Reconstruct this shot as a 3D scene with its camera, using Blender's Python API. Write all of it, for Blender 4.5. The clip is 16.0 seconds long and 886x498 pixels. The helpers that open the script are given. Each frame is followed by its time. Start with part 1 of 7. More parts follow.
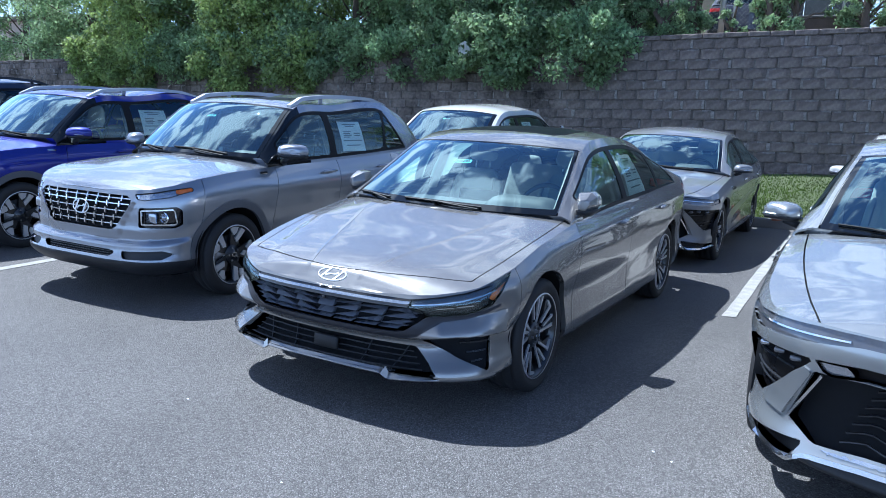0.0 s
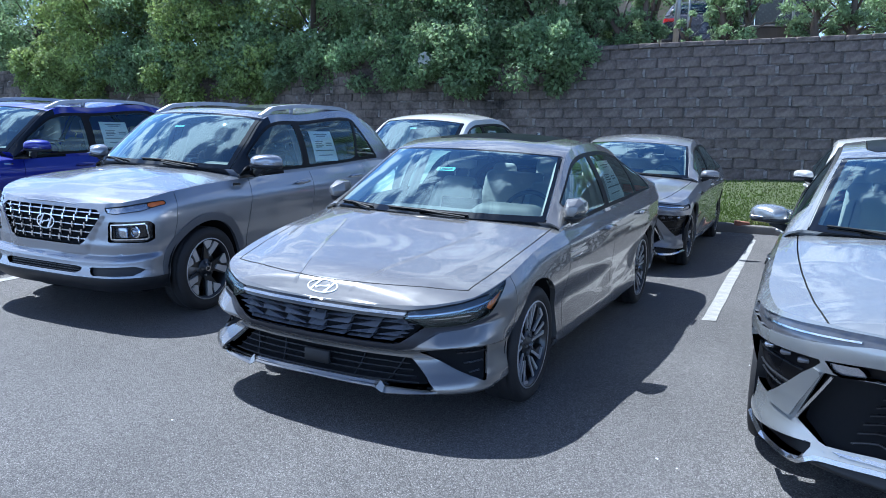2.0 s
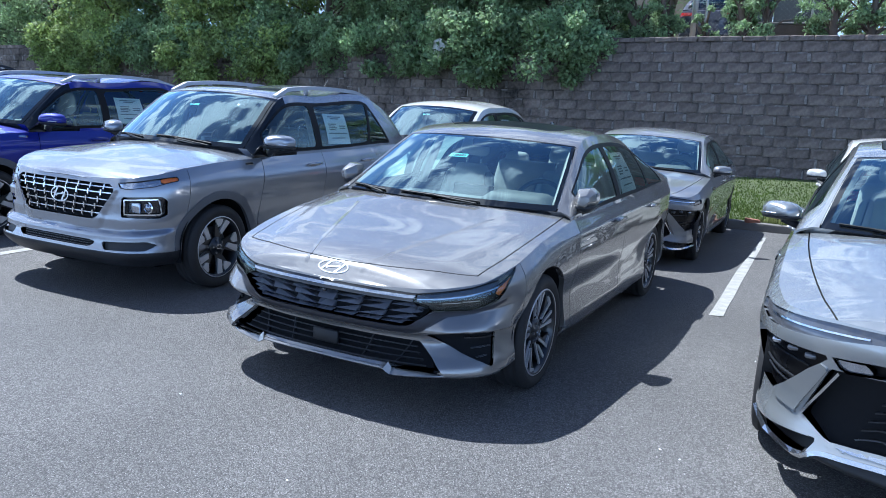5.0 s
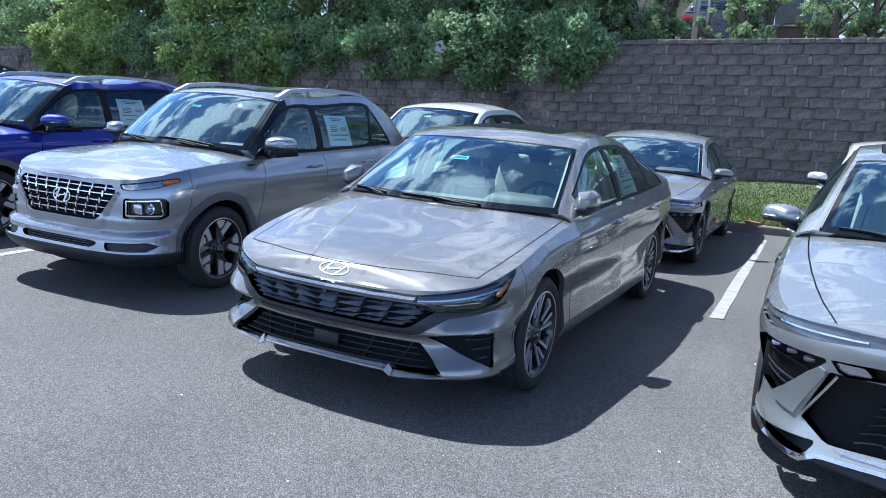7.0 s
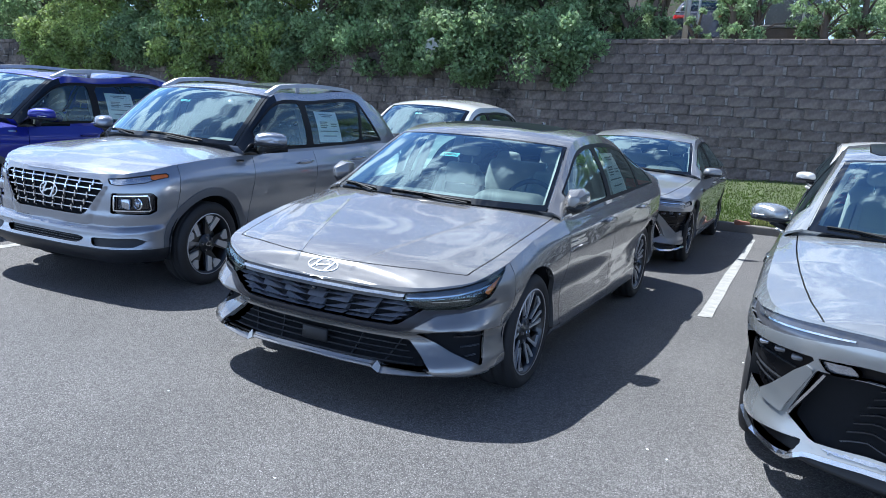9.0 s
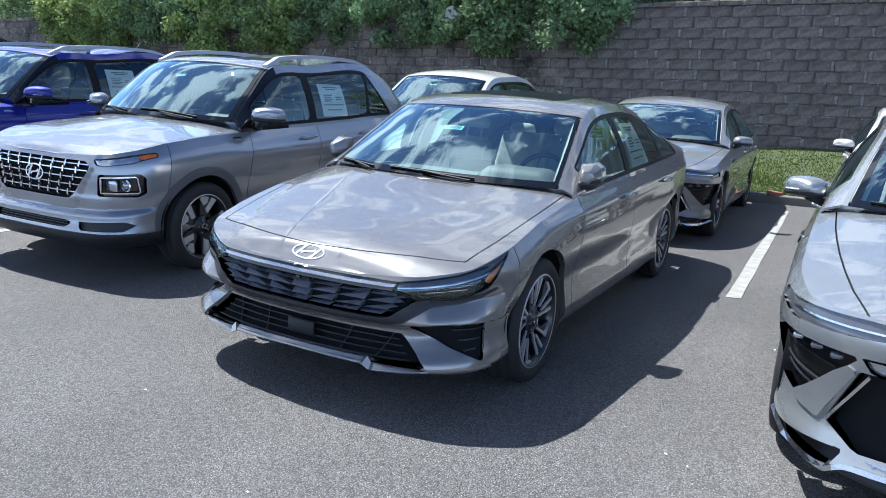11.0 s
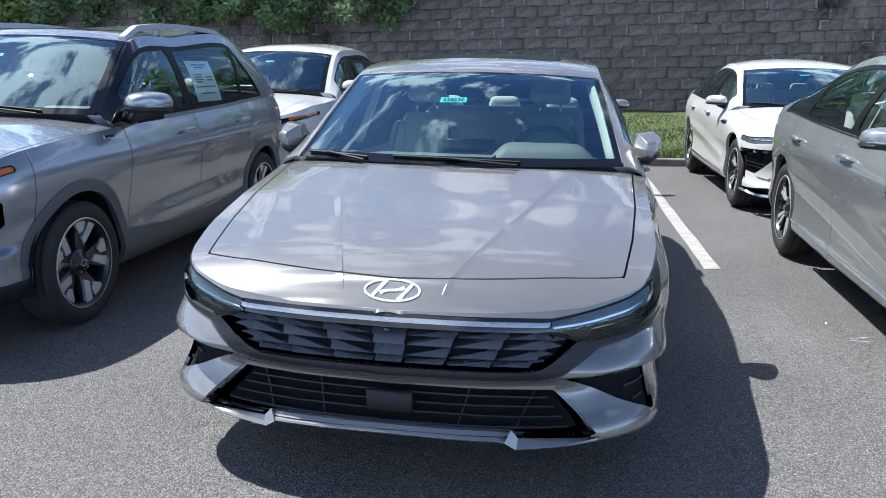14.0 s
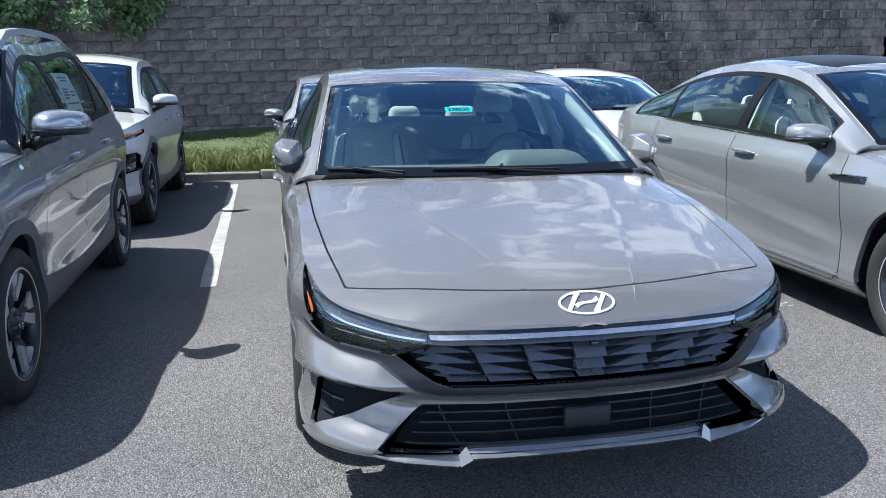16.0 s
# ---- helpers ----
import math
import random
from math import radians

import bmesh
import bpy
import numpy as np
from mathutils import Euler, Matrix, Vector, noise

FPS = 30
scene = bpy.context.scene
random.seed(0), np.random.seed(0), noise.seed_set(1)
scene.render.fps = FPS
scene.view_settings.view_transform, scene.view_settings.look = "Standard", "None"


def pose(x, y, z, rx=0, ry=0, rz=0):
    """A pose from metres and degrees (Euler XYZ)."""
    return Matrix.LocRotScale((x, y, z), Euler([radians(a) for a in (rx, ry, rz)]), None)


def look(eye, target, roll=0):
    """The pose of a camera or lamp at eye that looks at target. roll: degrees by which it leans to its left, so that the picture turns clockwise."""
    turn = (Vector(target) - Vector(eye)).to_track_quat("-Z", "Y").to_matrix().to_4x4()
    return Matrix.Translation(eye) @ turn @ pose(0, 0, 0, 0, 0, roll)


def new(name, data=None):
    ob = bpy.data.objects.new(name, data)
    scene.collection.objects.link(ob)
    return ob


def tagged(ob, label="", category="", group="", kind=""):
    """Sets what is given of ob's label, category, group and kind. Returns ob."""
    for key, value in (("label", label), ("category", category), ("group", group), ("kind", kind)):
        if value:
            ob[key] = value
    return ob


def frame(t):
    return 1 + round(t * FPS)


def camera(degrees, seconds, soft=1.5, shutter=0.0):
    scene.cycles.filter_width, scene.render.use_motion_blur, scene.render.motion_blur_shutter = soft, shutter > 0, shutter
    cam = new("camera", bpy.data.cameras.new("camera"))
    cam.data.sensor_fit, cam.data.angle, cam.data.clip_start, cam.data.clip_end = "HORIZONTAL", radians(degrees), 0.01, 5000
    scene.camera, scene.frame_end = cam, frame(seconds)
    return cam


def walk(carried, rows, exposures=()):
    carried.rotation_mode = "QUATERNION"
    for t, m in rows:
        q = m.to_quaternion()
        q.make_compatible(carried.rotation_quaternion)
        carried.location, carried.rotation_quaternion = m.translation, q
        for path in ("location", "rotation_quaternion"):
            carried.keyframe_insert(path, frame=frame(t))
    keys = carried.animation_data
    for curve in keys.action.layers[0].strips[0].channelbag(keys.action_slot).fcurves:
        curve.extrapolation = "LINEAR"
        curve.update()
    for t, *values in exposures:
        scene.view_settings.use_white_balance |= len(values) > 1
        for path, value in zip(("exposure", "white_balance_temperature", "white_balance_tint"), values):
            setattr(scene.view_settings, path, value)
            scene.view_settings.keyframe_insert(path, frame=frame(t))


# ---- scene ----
cam = camera(60.5, 16.0, 0.9)
PATH = [
    (0, (2.382, -3.823, 1.578), (1.415, -2.113, 1.2), 2.3),
    (0.5, (2.266, -3.814, 1.578), (1.333, -2.082, 1.214), 2.3),
    (1, (2.181, -3.826, 1.562), (1.28, -2.076, 1.208), 2.2),
    (1.5, (2.17, -3.844, 1.554), (1.293, -2.08, 1.205), 2.0),
    (2, (2.178, -3.839, 1.546), (1.309, -2.071, 1.2), 1.8),
    (2.5, (2.183, -3.857, 1.555), (1.315, -2.088, 1.211), 2.1),
    (3, (2.177, -3.866, 1.549), (1.307, -2.099, 1.205), 2.4),
    (3.5, (2.176, -3.874, 1.553), (1.305, -2.109, 1.197), 3.0),
    (4, (2.171, -3.863, 1.536), (1.299, -2.102, 1.165), 3.5),
    (6.5, (2.177, -3.865, 1.528), (1.287, -2.114, 1.151), 3.6),
    (7, (2.179, -3.872, 1.535), (1.293, -2.118, 1.162), 3.8),
    (7.5, (2.166, -3.869, 1.532), (1.286, -2.111, 1.165), 3.9),
    (8, (2.163, -3.873, 1.533), (1.288, -2.111, 1.17), 4.0),
    (8.5, (2.171, -3.868, 1.53), (1.303, -2.103, 1.165), 4.1),
    (9, (2.178, -3.863, 1.529), (1.316, -2.098, 1.152), 4.3),
    (9.5, (2.18, -3.855, 1.514), (1.311, -2.097, 1.119), 4.3),
    (12, (2.028, -3.16, 1.527), (1.099, -1.456, 1.045), 2.5),
    (12.5, (1.735, -3.047, 1.429), (0.907, -1.291, 0.947), 2.5),
    (13, (1.37, -2.935, 1.453), (0.68, -1.119, 0.977), 2.0),
    (13.5, (0.958, -2.954, 1.428), (0.439, -1.083, 0.949), 1.4),
    (14, (0.54, -2.954, 1.373), (0.206, -1.041, 0.895), 0.7),
    (14.5, (0.144, -2.891, 1.398), (0.001, -0.954, 0.922), 0.5),
    (15, (-0.238, -2.9, 1.366), (-0.188, -0.957, 0.893), 0.5),
    (15.5, (-0.568, -2.898, 1.354), (-0.342, -0.963, 0.9), 0.6),
    (16, (-0.884, -2.827, 1.352), (-0.478, -0.92, 0.907), 0.2),
]
walk(cam, [(t, look(eye, target, roll)) for t, eye, target, roll in PATH], [(0, 1.23, 5280, 8), (4, 1.24, 5380, 8), (9.5, 1.28, 5720, 8), (12.5, 1.26, 5990, 8), (14.5, 1.33, 6010, 8), (16, 1.36, 5910, 8)])

# ---- world, sun, exposure ----
SUN_WAY = Vector((0.57, -0.15, -1.0)).normalized()
sun_data = bpy.data.lights.new("sun", "SUN")
sun_data.energy, sun_data.angle, sun_data.color = 4.2, radians(0.55), (1.0, 0.95, 0.88)
sun = new("sun", sun_data)
sun.matrix_world = look(-SUN_WAY * 60, (0, 0, 0))

world = bpy.data.worlds.new("sky")
scene.world = world
world.use_nodes = True


def build_sky():
    """A blue sky with broken fair-weather clouds, thicker to the south."""
    nt = world.node_tree
    nt.nodes.clear()
    n, k = nt.nodes.new, nt.links.new
    out, back = n("ShaderNodeOutputWorld"), n("ShaderNodeBackground")
    sky = n("ShaderNodeTexSky")
    sky.sky_type, sky.sun_disc = "NISHITA", False
    sky.sun_elevation, sky.sun_rotation = math.asin(-SUN_WAY.z), math.atan2(-SUN_WAY.x, -SUN_WAY.y)
    sky.air_density, sky.dust_density = 1.0, 0.35
    co, sep = n("ShaderNodeTexCoord"), n("ShaderNodeSeparateXYZ")
    k(co.outputs["Generated"], sep.inputs[0])
    up = n("ShaderNodeMath")
    up.operation = "MAXIMUM"
    up.inputs[1].default_value = 0.08
    k(sep.outputs["Z"], up.inputs[0])
    flat = n("ShaderNodeCombineXYZ")
    for axis in "XY":
        d = n("ShaderNodeMath")
        d.operation = "DIVIDE"
        k(sep.outputs[axis], d.inputs[0])
        k(up.outputs[0], d.inputs[1])
        k(d.outputs[0], flat.inputs[axis])
    tex = n("ShaderNodeTexNoise")
    tex.inputs["Scale"].default_value, tex.inputs["Detail"].default_value = 2.9, 14.0
    tex.inputs["Roughness"].default_value, tex.inputs["Distortion"].default_value = 0.62, 0.25
    k(flat.outputs[0], tex.inputs["Vector"])
    # the cloud field thins out towards the east
    side = n("ShaderNodeSeparateXYZ")
    k(flat.outputs[0], side.inputs[0])
    thin_out = n("ShaderNodeMapRange")
    thin_out.interpolation_type = "SMOOTHSTEP"
    thin_out.inputs["From Min"].default_value, thin_out.inputs["From Max"].default_value = -0.22, 0.10
    thin_out.inputs["To Min"].default_value, thin_out.inputs["To Max"].default_value = 0.005, -0.110
    k(side.outputs["X"], thin_out.inputs["Value"])
    ahead = n("ShaderNodeMapRange")
    ahead.interpolation_type = "SMOOTHSTEP"
    ahead.inputs["From Min"].default_value, ahead.inputs["From Max"].default_value = 0.60, 0.90
    ahead.inputs["To Min"].default_value, ahead.inputs["To Max"].default_value = 1.0, 0.20
    k(side.outputs["Y"], ahead.inputs["Value"])
    fade = n("ShaderNodeMath")
    fade.operation = "MULTIPLY"
    k(thin_out.outputs[0], fade.inputs[0])
    k(ahead.outputs[0], fade.inputs[1])
    south = n("ShaderNodeMapRange")
    south.interpolation_type = "SMOOTHSTEP"
    south.inputs["From Min"].default_value, south.inputs["From Max"].default_value = -2.0, 0.2
    south.inputs["To Min"].default_value, south.inputs["To Max"].default_value = 0.05, 0.0
    k(side.outputs["Y"], south.inputs["Value"])
    thick = n("ShaderNodeMath")
    thick.operation = "ADD"
    k(tex.outputs["Fac"], thick.inputs[0])
    k(south.outputs[0], thick.inputs[1])
    amount = n("ShaderNodeMath")
    amount.operation = "ADD"
    k(thick.outputs[0], amount.inputs[0])
    k(fade.outputs[0], amount.inputs[1])
    ramp = n("ShaderNodeValToRGB")
    ramp.color_ramp.interpolation = "EASE"
    ramp.color_ramp.elements[0].position, ramp.color_ramp.elements[1].position = 0.492, 0.568
    k(amount.outputs[0], ramp.inputs["Fac"])
    mix = n("ShaderNodeMix")
    mix.data_type = "RGBA"
    near = n("ShaderNodeVectorMath")
    near.operation = "DOT_PRODUCT"
    k(co.outputs["Generated"], near.inputs[0])
    near.inputs[1].default_value = tuple(-SUN_WAY)
    halo = n("ShaderNodeMath")
    halo.operation, halo.use_clamp = "MAXIMUM", True
    k(near.outputs["Value"], halo.inputs[0])
    power = n("ShaderNodeMath")
    power.operation = "POWER"
    k(halo.outputs[0], power.inputs[0])
    power.inputs[1].default_value = 14.0
    gain = n("ShaderNodeMath")
    gain.operation = "MULTIPLY_ADD"
    k(power.outputs[0], gain.inputs[0])
    gain.inputs[1].default_value, gain.inputs[2].default_value = 0.6, 1.0
    bright = n("ShaderNodeVectorMath")
    bright.operation = "SCALE"
    bright.inputs[0].default_value = (7.4, 7.9, 8.8)
    k(gain.outputs[0], bright.inputs["Scale"])
    k(bright.outputs[0], mix.inputs["B"])
    low = n("ShaderNodeMapRange")
    low.interpolation_type = "SMOOTHSTEP"
    low.inputs["From Min"].default_value, low.inputs["From Max"].default_value = -0.02, 0.22
    k(sep.outputs["Z"], low.inputs["Value"])
    veil = n("ShaderNodeMath")
    veil.operation = "MULTIPLY"
    k(ramp.outputs["Color"], veil.inputs[0])
    k(low.outputs[0], veil.inputs[1])
    k(veil.outputs[0], mix.inputs["Factor"])
    blue = n("ShaderNodeVectorMath")
    blue.operation = "MULTIPLY"
    blue.inputs[1].default_value = (0.40, 0.52, 0.74)
    k(sky.outputs["Color"], blue.inputs[0])
    # the air pales towards the horizon
    rest = n("ShaderNodeMath")
    rest.operation, rest.use_clamp = "SUBTRACT", True
    rest.inputs[0].default_value = 1.0
    k(sep.outputs["Z"], rest.inputs[1])
    hazy = n("ShaderNodeMath")
    hazy.operation = "POWER"
    hazy.inputs[1].default_value = 3.0
    k(rest.outputs[0], hazy.inputs[0])
    pale = n("ShaderNodeVectorMath")
    pale.operation = "SCALE"
    pale.inputs[0].default_value = (6.4, 8.2, 11.4)
    # and more so to the south, over the open lot
    open_side = n("ShaderNodeMath")
    open_side.operation = "MULTIPLY_ADD"
    open_side.inputs[1].default_value, open_side.inputs[2].default_value = -0.42, 1.0
    k(sep.outputs["Y"], open_side.inputs[0])
    spread = n("ShaderNodeMath")
    spread.operation = "MULTIPLY"
    k(hazy.outputs[0], spread.inputs[0])
    k(open_side.outputs[0], spread.inputs[1])
    k(spread.outputs[0], pale.inputs["Scale"])
    air = n("ShaderNodeVectorMath")
    k(blue.outputs[0], air.inputs[0])
    k(pale.outputs[0], air.inputs[1])
    k(air.outputs[0], mix.inputs["A"])
    k(mix.outputs["Result"], back.inputs["Color"])
    back.inputs["Strength"].default_value = 0.068
    k(back.outputs[0], out.inputs["Surface"])


build_sky()


# ---- materials ----
def material(name, base, rough=0.5, metal=0.0, vary=0.12, scale=6.0, fine=60.0, bump=0.0, bump_scale=80.0, coat=0.0, spec=0.5, island=0.0):
    """A plain surface whose colour varies at two scales, with a fine relief."""
    m = bpy.data.materials.new(name)
    m.use_nodes = True
    nt = m.node_tree
    n, k = nt.nodes.new, nt.links.new
    p = nt.nodes["Principled BSDF"]
    p.inputs["Roughness"].default_value, p.inputs["Metallic"].default_value = rough, metal
    p.inputs["Coat Weight"].default_value, p.inputs["Coat Roughness"].default_value = coat, 0.05
    p.inputs["Specular IOR Level"].default_value = spec
    co = n("ShaderNodeTexCoord")
    src = co.outputs["Object"]
    a, b = n("ShaderNodeTexNoise"), n("ShaderNodeTexNoise")
    a.inputs["Scale"].default_value, b.inputs["Scale"].default_value = scale, fine
    a.inputs["Detail"].default_value, b.inputs["Detail"].default_value = 5, 3
    k(src, a.inputs["Vector"])
    k(src, b.inputs["Vector"])
    add = n("ShaderNodeMath")
    add.operation = "MULTIPLY_ADD"
    k(b.outputs["Fac"], add.inputs[0])
    add.inputs[1].default_value = 0.5
    k(a.outputs["Fac"], add.inputs[2])
    rng = n("ShaderNodeMapRange")
    k(add.outputs[0], rng.inputs["Value"])
    rng.inputs["From Min"].default_value, rng.inputs["From Max"].default_value = 0.45, 1.05
    rng.inputs["To Min"].default_value, rng.inputs["To Max"].default_value = 1 - vary, 1 + vary
    mul = n("ShaderNodeVectorMath")
    mul.operation = "SCALE"
    mul.inputs[0].default_value = base
    k(rng.outputs[0], mul.inputs["Scale"])
    last = mul.outputs[0]
    if island:
        info = n("ShaderNodeObjectInfo")
        geo = n("ShaderNodeNewGeometry")
        s = n("ShaderNodeMath")
        s.operation = "ADD"
        k(info.outputs["Random"], s.inputs[0])
        k(geo.outputs["Random Per Island"], s.inputs[1])
        fr = n("ShaderNodeMath")
        fr.operation = "FRACT"
        k(s.outputs[0], fr.inputs[0])
        r2 = n("ShaderNodeMapRange")
        k(fr.outputs[0], r2.inputs["Value"])
        r2.inputs["To Min"].default_value, r2.inputs["To Max"].default_value = 1 - island, 1 + island
        m2 = n("ShaderNodeVectorMath")
        m2.operation = "SCALE"
        k(last, m2.inputs[0])
        k(r2.outputs[0], m2.inputs["Scale"])
        last = m2.outputs[0]
    k(last, p.inputs["Base Color"])
    rr = n("ShaderNodeMapRange")
    k(a.outputs["Fac"], rr.inputs["Value"])
    rr.inputs["To Min"].default_value, rr.inputs["To Max"].default_value = rough * 0.85, min(1, rough * 1.15)
    k(rr.outputs[0], p.inputs["Roughness"])
    if bump:
        t = n("ShaderNodeTexNoise")
        t.inputs["Scale"].default_value, t.inputs["Detail"].default_value = bump_scale, 6
        k(src, t.inputs["Vector"])
        bp = n("ShaderNodeBump")
        bp.inputs["Strength"].default_value, bp.inputs["Distance"].default_value = bump, 0.01
        k(t.outputs["Fac"], bp.inputs["Height"])
        k(bp.outputs["Normal"], p.inputs["Normal"])
    return m


def paint(name, base, metal=0.6, rough=0.62, flake=0.06):
    """Metallic car paint: fine flakes under a clear coat."""
    m = material(name, base, rough, metal, vary=0.03, scale=1.5, fine=900.0, coat=1.0)
    nt = m.node_tree
    n, k = nt.nodes.new, nt.links.new
    p = nt.nodes["Principled BSDF"]
    p.inputs["Coat IOR"].default_value, p.inputs["Coat Roughness"].default_value = 1.52, 0.015
    p.inputs["Specular IOR Level"].default_value = 0.25
    v = n("ShaderNodeTexVoronoi")
    v.inputs["Scale"].default_value = 1800
    co = n("ShaderNodeTexCoord")
    k(co.outputs["Object"], v.inputs["Vector"])
    bp = n("ShaderNodeBump")
    bp.inputs["Strength"].default_value, bp.inputs["Distance"].default_value = flake, 0.001
    k(v.outputs["Distance"], bp.inputs["Height"])
    k(bp.outputs["Normal"], p.inputs["Normal"])
    return m


def glass(name, tint, gloss=1.0):
    """Thin tinted glass: what is behind shows through, the sky mirrors in it."""
    m = bpy.data.materials.new(name)
    m.use_nodes = True
    nt = m.node_tree
    nt.nodes.clear()
    n, k = nt.nodes.new, nt.links.new
    out, mix = n("ShaderNodeOutputMaterial"), n("ShaderNodeMixShader")
    tr, gl, fr = n("ShaderNodeBsdfTransparent"), n("ShaderNodeBsdfGlossy"), n("ShaderNodeFresnel")
    tr.inputs["Color"].default_value = (*tint, 1)
    gl.inputs["Roughness"].default_value = 0.005
    gl.inputs["Color"].default_value = (0.74, 0.95, 0.97, 1)
    fr.inputs["IOR"].default_value = 1.52
    mul = n("ShaderNodeMath")
    mul.operation, mul.use_clamp = "MULTIPLY_ADD", True
    mul.inputs[1].default_value, mul.inputs[2].default_value = 2.6 * gloss, 0.02
    k(fr.outputs[0], mul.inputs[0])
    k(mul.outputs[0], mix.inputs[0])
    k(tr.outputs[0], mix.inputs[1])
    k(gl.outputs[0], mix.inputs[2])
    k(mix.outputs[0], out.inputs["Surface"])
    return m


GLASS_FRONT = glass("windscreen_glass", (0.55, 0.74, 0.71), 1.15)
GLASS_SIDE = glass("side_glass", (0.70, 0.79, 0.76), 0.55)
GLASS_DARK = glass("privacy_glass", (0.82, 0.88, 0.87), 0.4)
GLASS_CLEAR = glass("lamp_cover", (0.93, 0.94, 0.95), 0.3)
BLACK_GLOSS = material("gloss_black_trim", (0.010, 0.011, 0.013), 0.12, coat=0.6)
BLACK_TRIM = material("black_plastic", (0.020, 0.022, 0.026), 0.42, vary=0.2, bump=0.05, bump_scale=300, spec=0.3)
BLACK_DEEP = material("dark_cavity", (0.010, 0.011, 0.013), 0.9, spec=0.15)
GREY_CLAD = material("grey_cladding", (0.085, 0.089, 0.098), 0.55, vary=0.12, bump=0.12, bump_scale=350)
GREY_SATIN = material("satin_grey_trim", (0.16, 0.165, 0.18), 0.3, metal=0.6, vary=0.05)
CHROME = material("chrome", (0.72, 0.74, 0.76), 0.08, metal=1.0, vary=0.03)
RAIL_SILVER = material("silver_roof_rail", (0.36, 0.37, 0.39), 0.38, metal=0.35, vary=0.04)
SATIN_CHROME = material("satin_chrome", (0.55, 0.57, 0.60), 0.22, metal=1.0, vary=0.05)
WHITE_EMBLEM = material("white_emblem", (0.88, 0.88, 0.88), 0.3, metal=0.0, vary=0.03)
RUBBER = material("tyre_rubber", (0.016, 0.016, 0.017), 0.75, vary=0.25, bump=0.15, bump_scale=120)
ALLOY = material("machined_alloy", (0.54, 0.55, 0.57), 0.36, metal=0.55, vary=0.06)
ALLOY_DARK = material("dark_alloy", (0.03, 0.032, 0.035), 0.3, metal=0.5, coat=0.4)
STEEL = material("brake_steel", (0.28, 0.28, 0.29), 0.4, metal=0.9, vary=0.2)
LAMP_SILVER = material("lamp_reflector", (0.42, 0.44, 0.48), 0.15, metal=0.8, vary=0.08, scale=30)
AMBER = material("amber_lens", (0.62, 0.14, 0.02), 0.18, vary=0.15, scale=40, coat=0.8)
RED_LENS = material("red_lens", (0.42, 0.008, 0.01), 0.15, vary=0.15, scale=40, coat=0.8)
SEAT = material("grey_seat_cloth", (0.52, 0.53, 0.51), 0.8, vary=0.12, bump=0.2, bump_scale=400)
SEAT_DARK = material("dark_seat_cloth", (0.035, 0.037, 0.042), 0.85, vary=0.15, bump=0.2, bump_scale=400)
DASH = material("dashboard_plastic", (0.14, 0.148, 0.148), 0.6, vary=0.1, bump=0.1, bump_scale=500)
PALE_TRIM = material("pale_pillar_trim", (0.5, 0.5, 0.48), 0.7, vary=0.05)
PAPER = material("white_paper", (0.88, 0.90, 0.89), 0.7, vary=0.04)


def thin(m, share):
    """Lets light through a thin sheet such as paper."""
    nt = m.node_tree
    p = nt.nodes["Principled BSDF"]
    tr, mix = nt.nodes.new("ShaderNodeBsdfTranslucent"), nt.nodes.new("ShaderNodeMixShader")
    mix.inputs[0].default_value = share
    nt.links.new(p.inputs["Base Color"].links[0].from_socket, tr.inputs["Color"])
    nt.links.new(p.outputs[0], mix.inputs[1])
    nt.links.new(tr.outputs[0], mix.inputs[2])
    nt.links.new(mix.outputs[0], nt.nodes["Material Output"].inputs["Surface"])


thin(PAPER, 0.2)
INK = material("grey_print", (0.24, 0.26, 0.27), 0.95, vary=0.1, spec=0.05)
STICKER = material("turquoise_sticker", (0.06, 0.74, 0.78), 0.45, vary=0.05)
FRIT = material("black_screen_print", (0.006, 0.007, 0.008), 0.03, vary=0.1, spec=0.5)
LAMP_BLACK = material("black_lamp_housing", (0.005, 0.005, 0.006), 0.28, vary=0.1, spec=0.2)
FRAME_BLACK = material("black_window_frame", (0.008, 0.008, 0.009), 0.38, vary=0.1, spec=0.12)
WIPER = material("wiper_rubber", (0.008, 0.009, 0.010), 0.6, vary=0.1, spec=0.25)
DARK_LAMP = material("smoked_lamp_strip", (0.13, 0.135, 0.15), 0.12, metal=0.6, vary=0.15, scale=25)
# dark satin band; under the lamps this colour paints in the bumper's undercut shade
SHADE_BAND = material("dark_grey_band", (0.032, 0.034, 0.042), 0.34, vary=0.08, spec=0.3)
ROOF_GLASS = material("roof_glass", (0.006, 0.008, 0.010), 0.30, vary=0.1, spec=0.04)
PLATE_GREY = material("plate_holder_grey", (0.008, 0.009, 0.011), 0.6, vary=0.1)


# ---- mesh tools ----
def put(name, verts, faces, mat, parent=None, label="", normals=None, smooth=True):
    """One mesh object from points and faces, under its thing."""
    me = bpy.data.meshes.new(name)
    me.from_pydata([tuple(map(float, v)) for v in verts], [], [tuple(int(i) for i in f) for f in faces])
    if smooth:
        me.polygons.foreach_set("use_smooth", [True] * len(me.polygons))
    me.materials.append(mat)
    me.update()
    if normals is not None:
        me.normals_split_custom_set_from_vertices([tuple(map(float, v)) for v in normals])
    ob = new(name, me)
    ob.parent = parent
    if label:
        tagged(ob, label)
    return ob


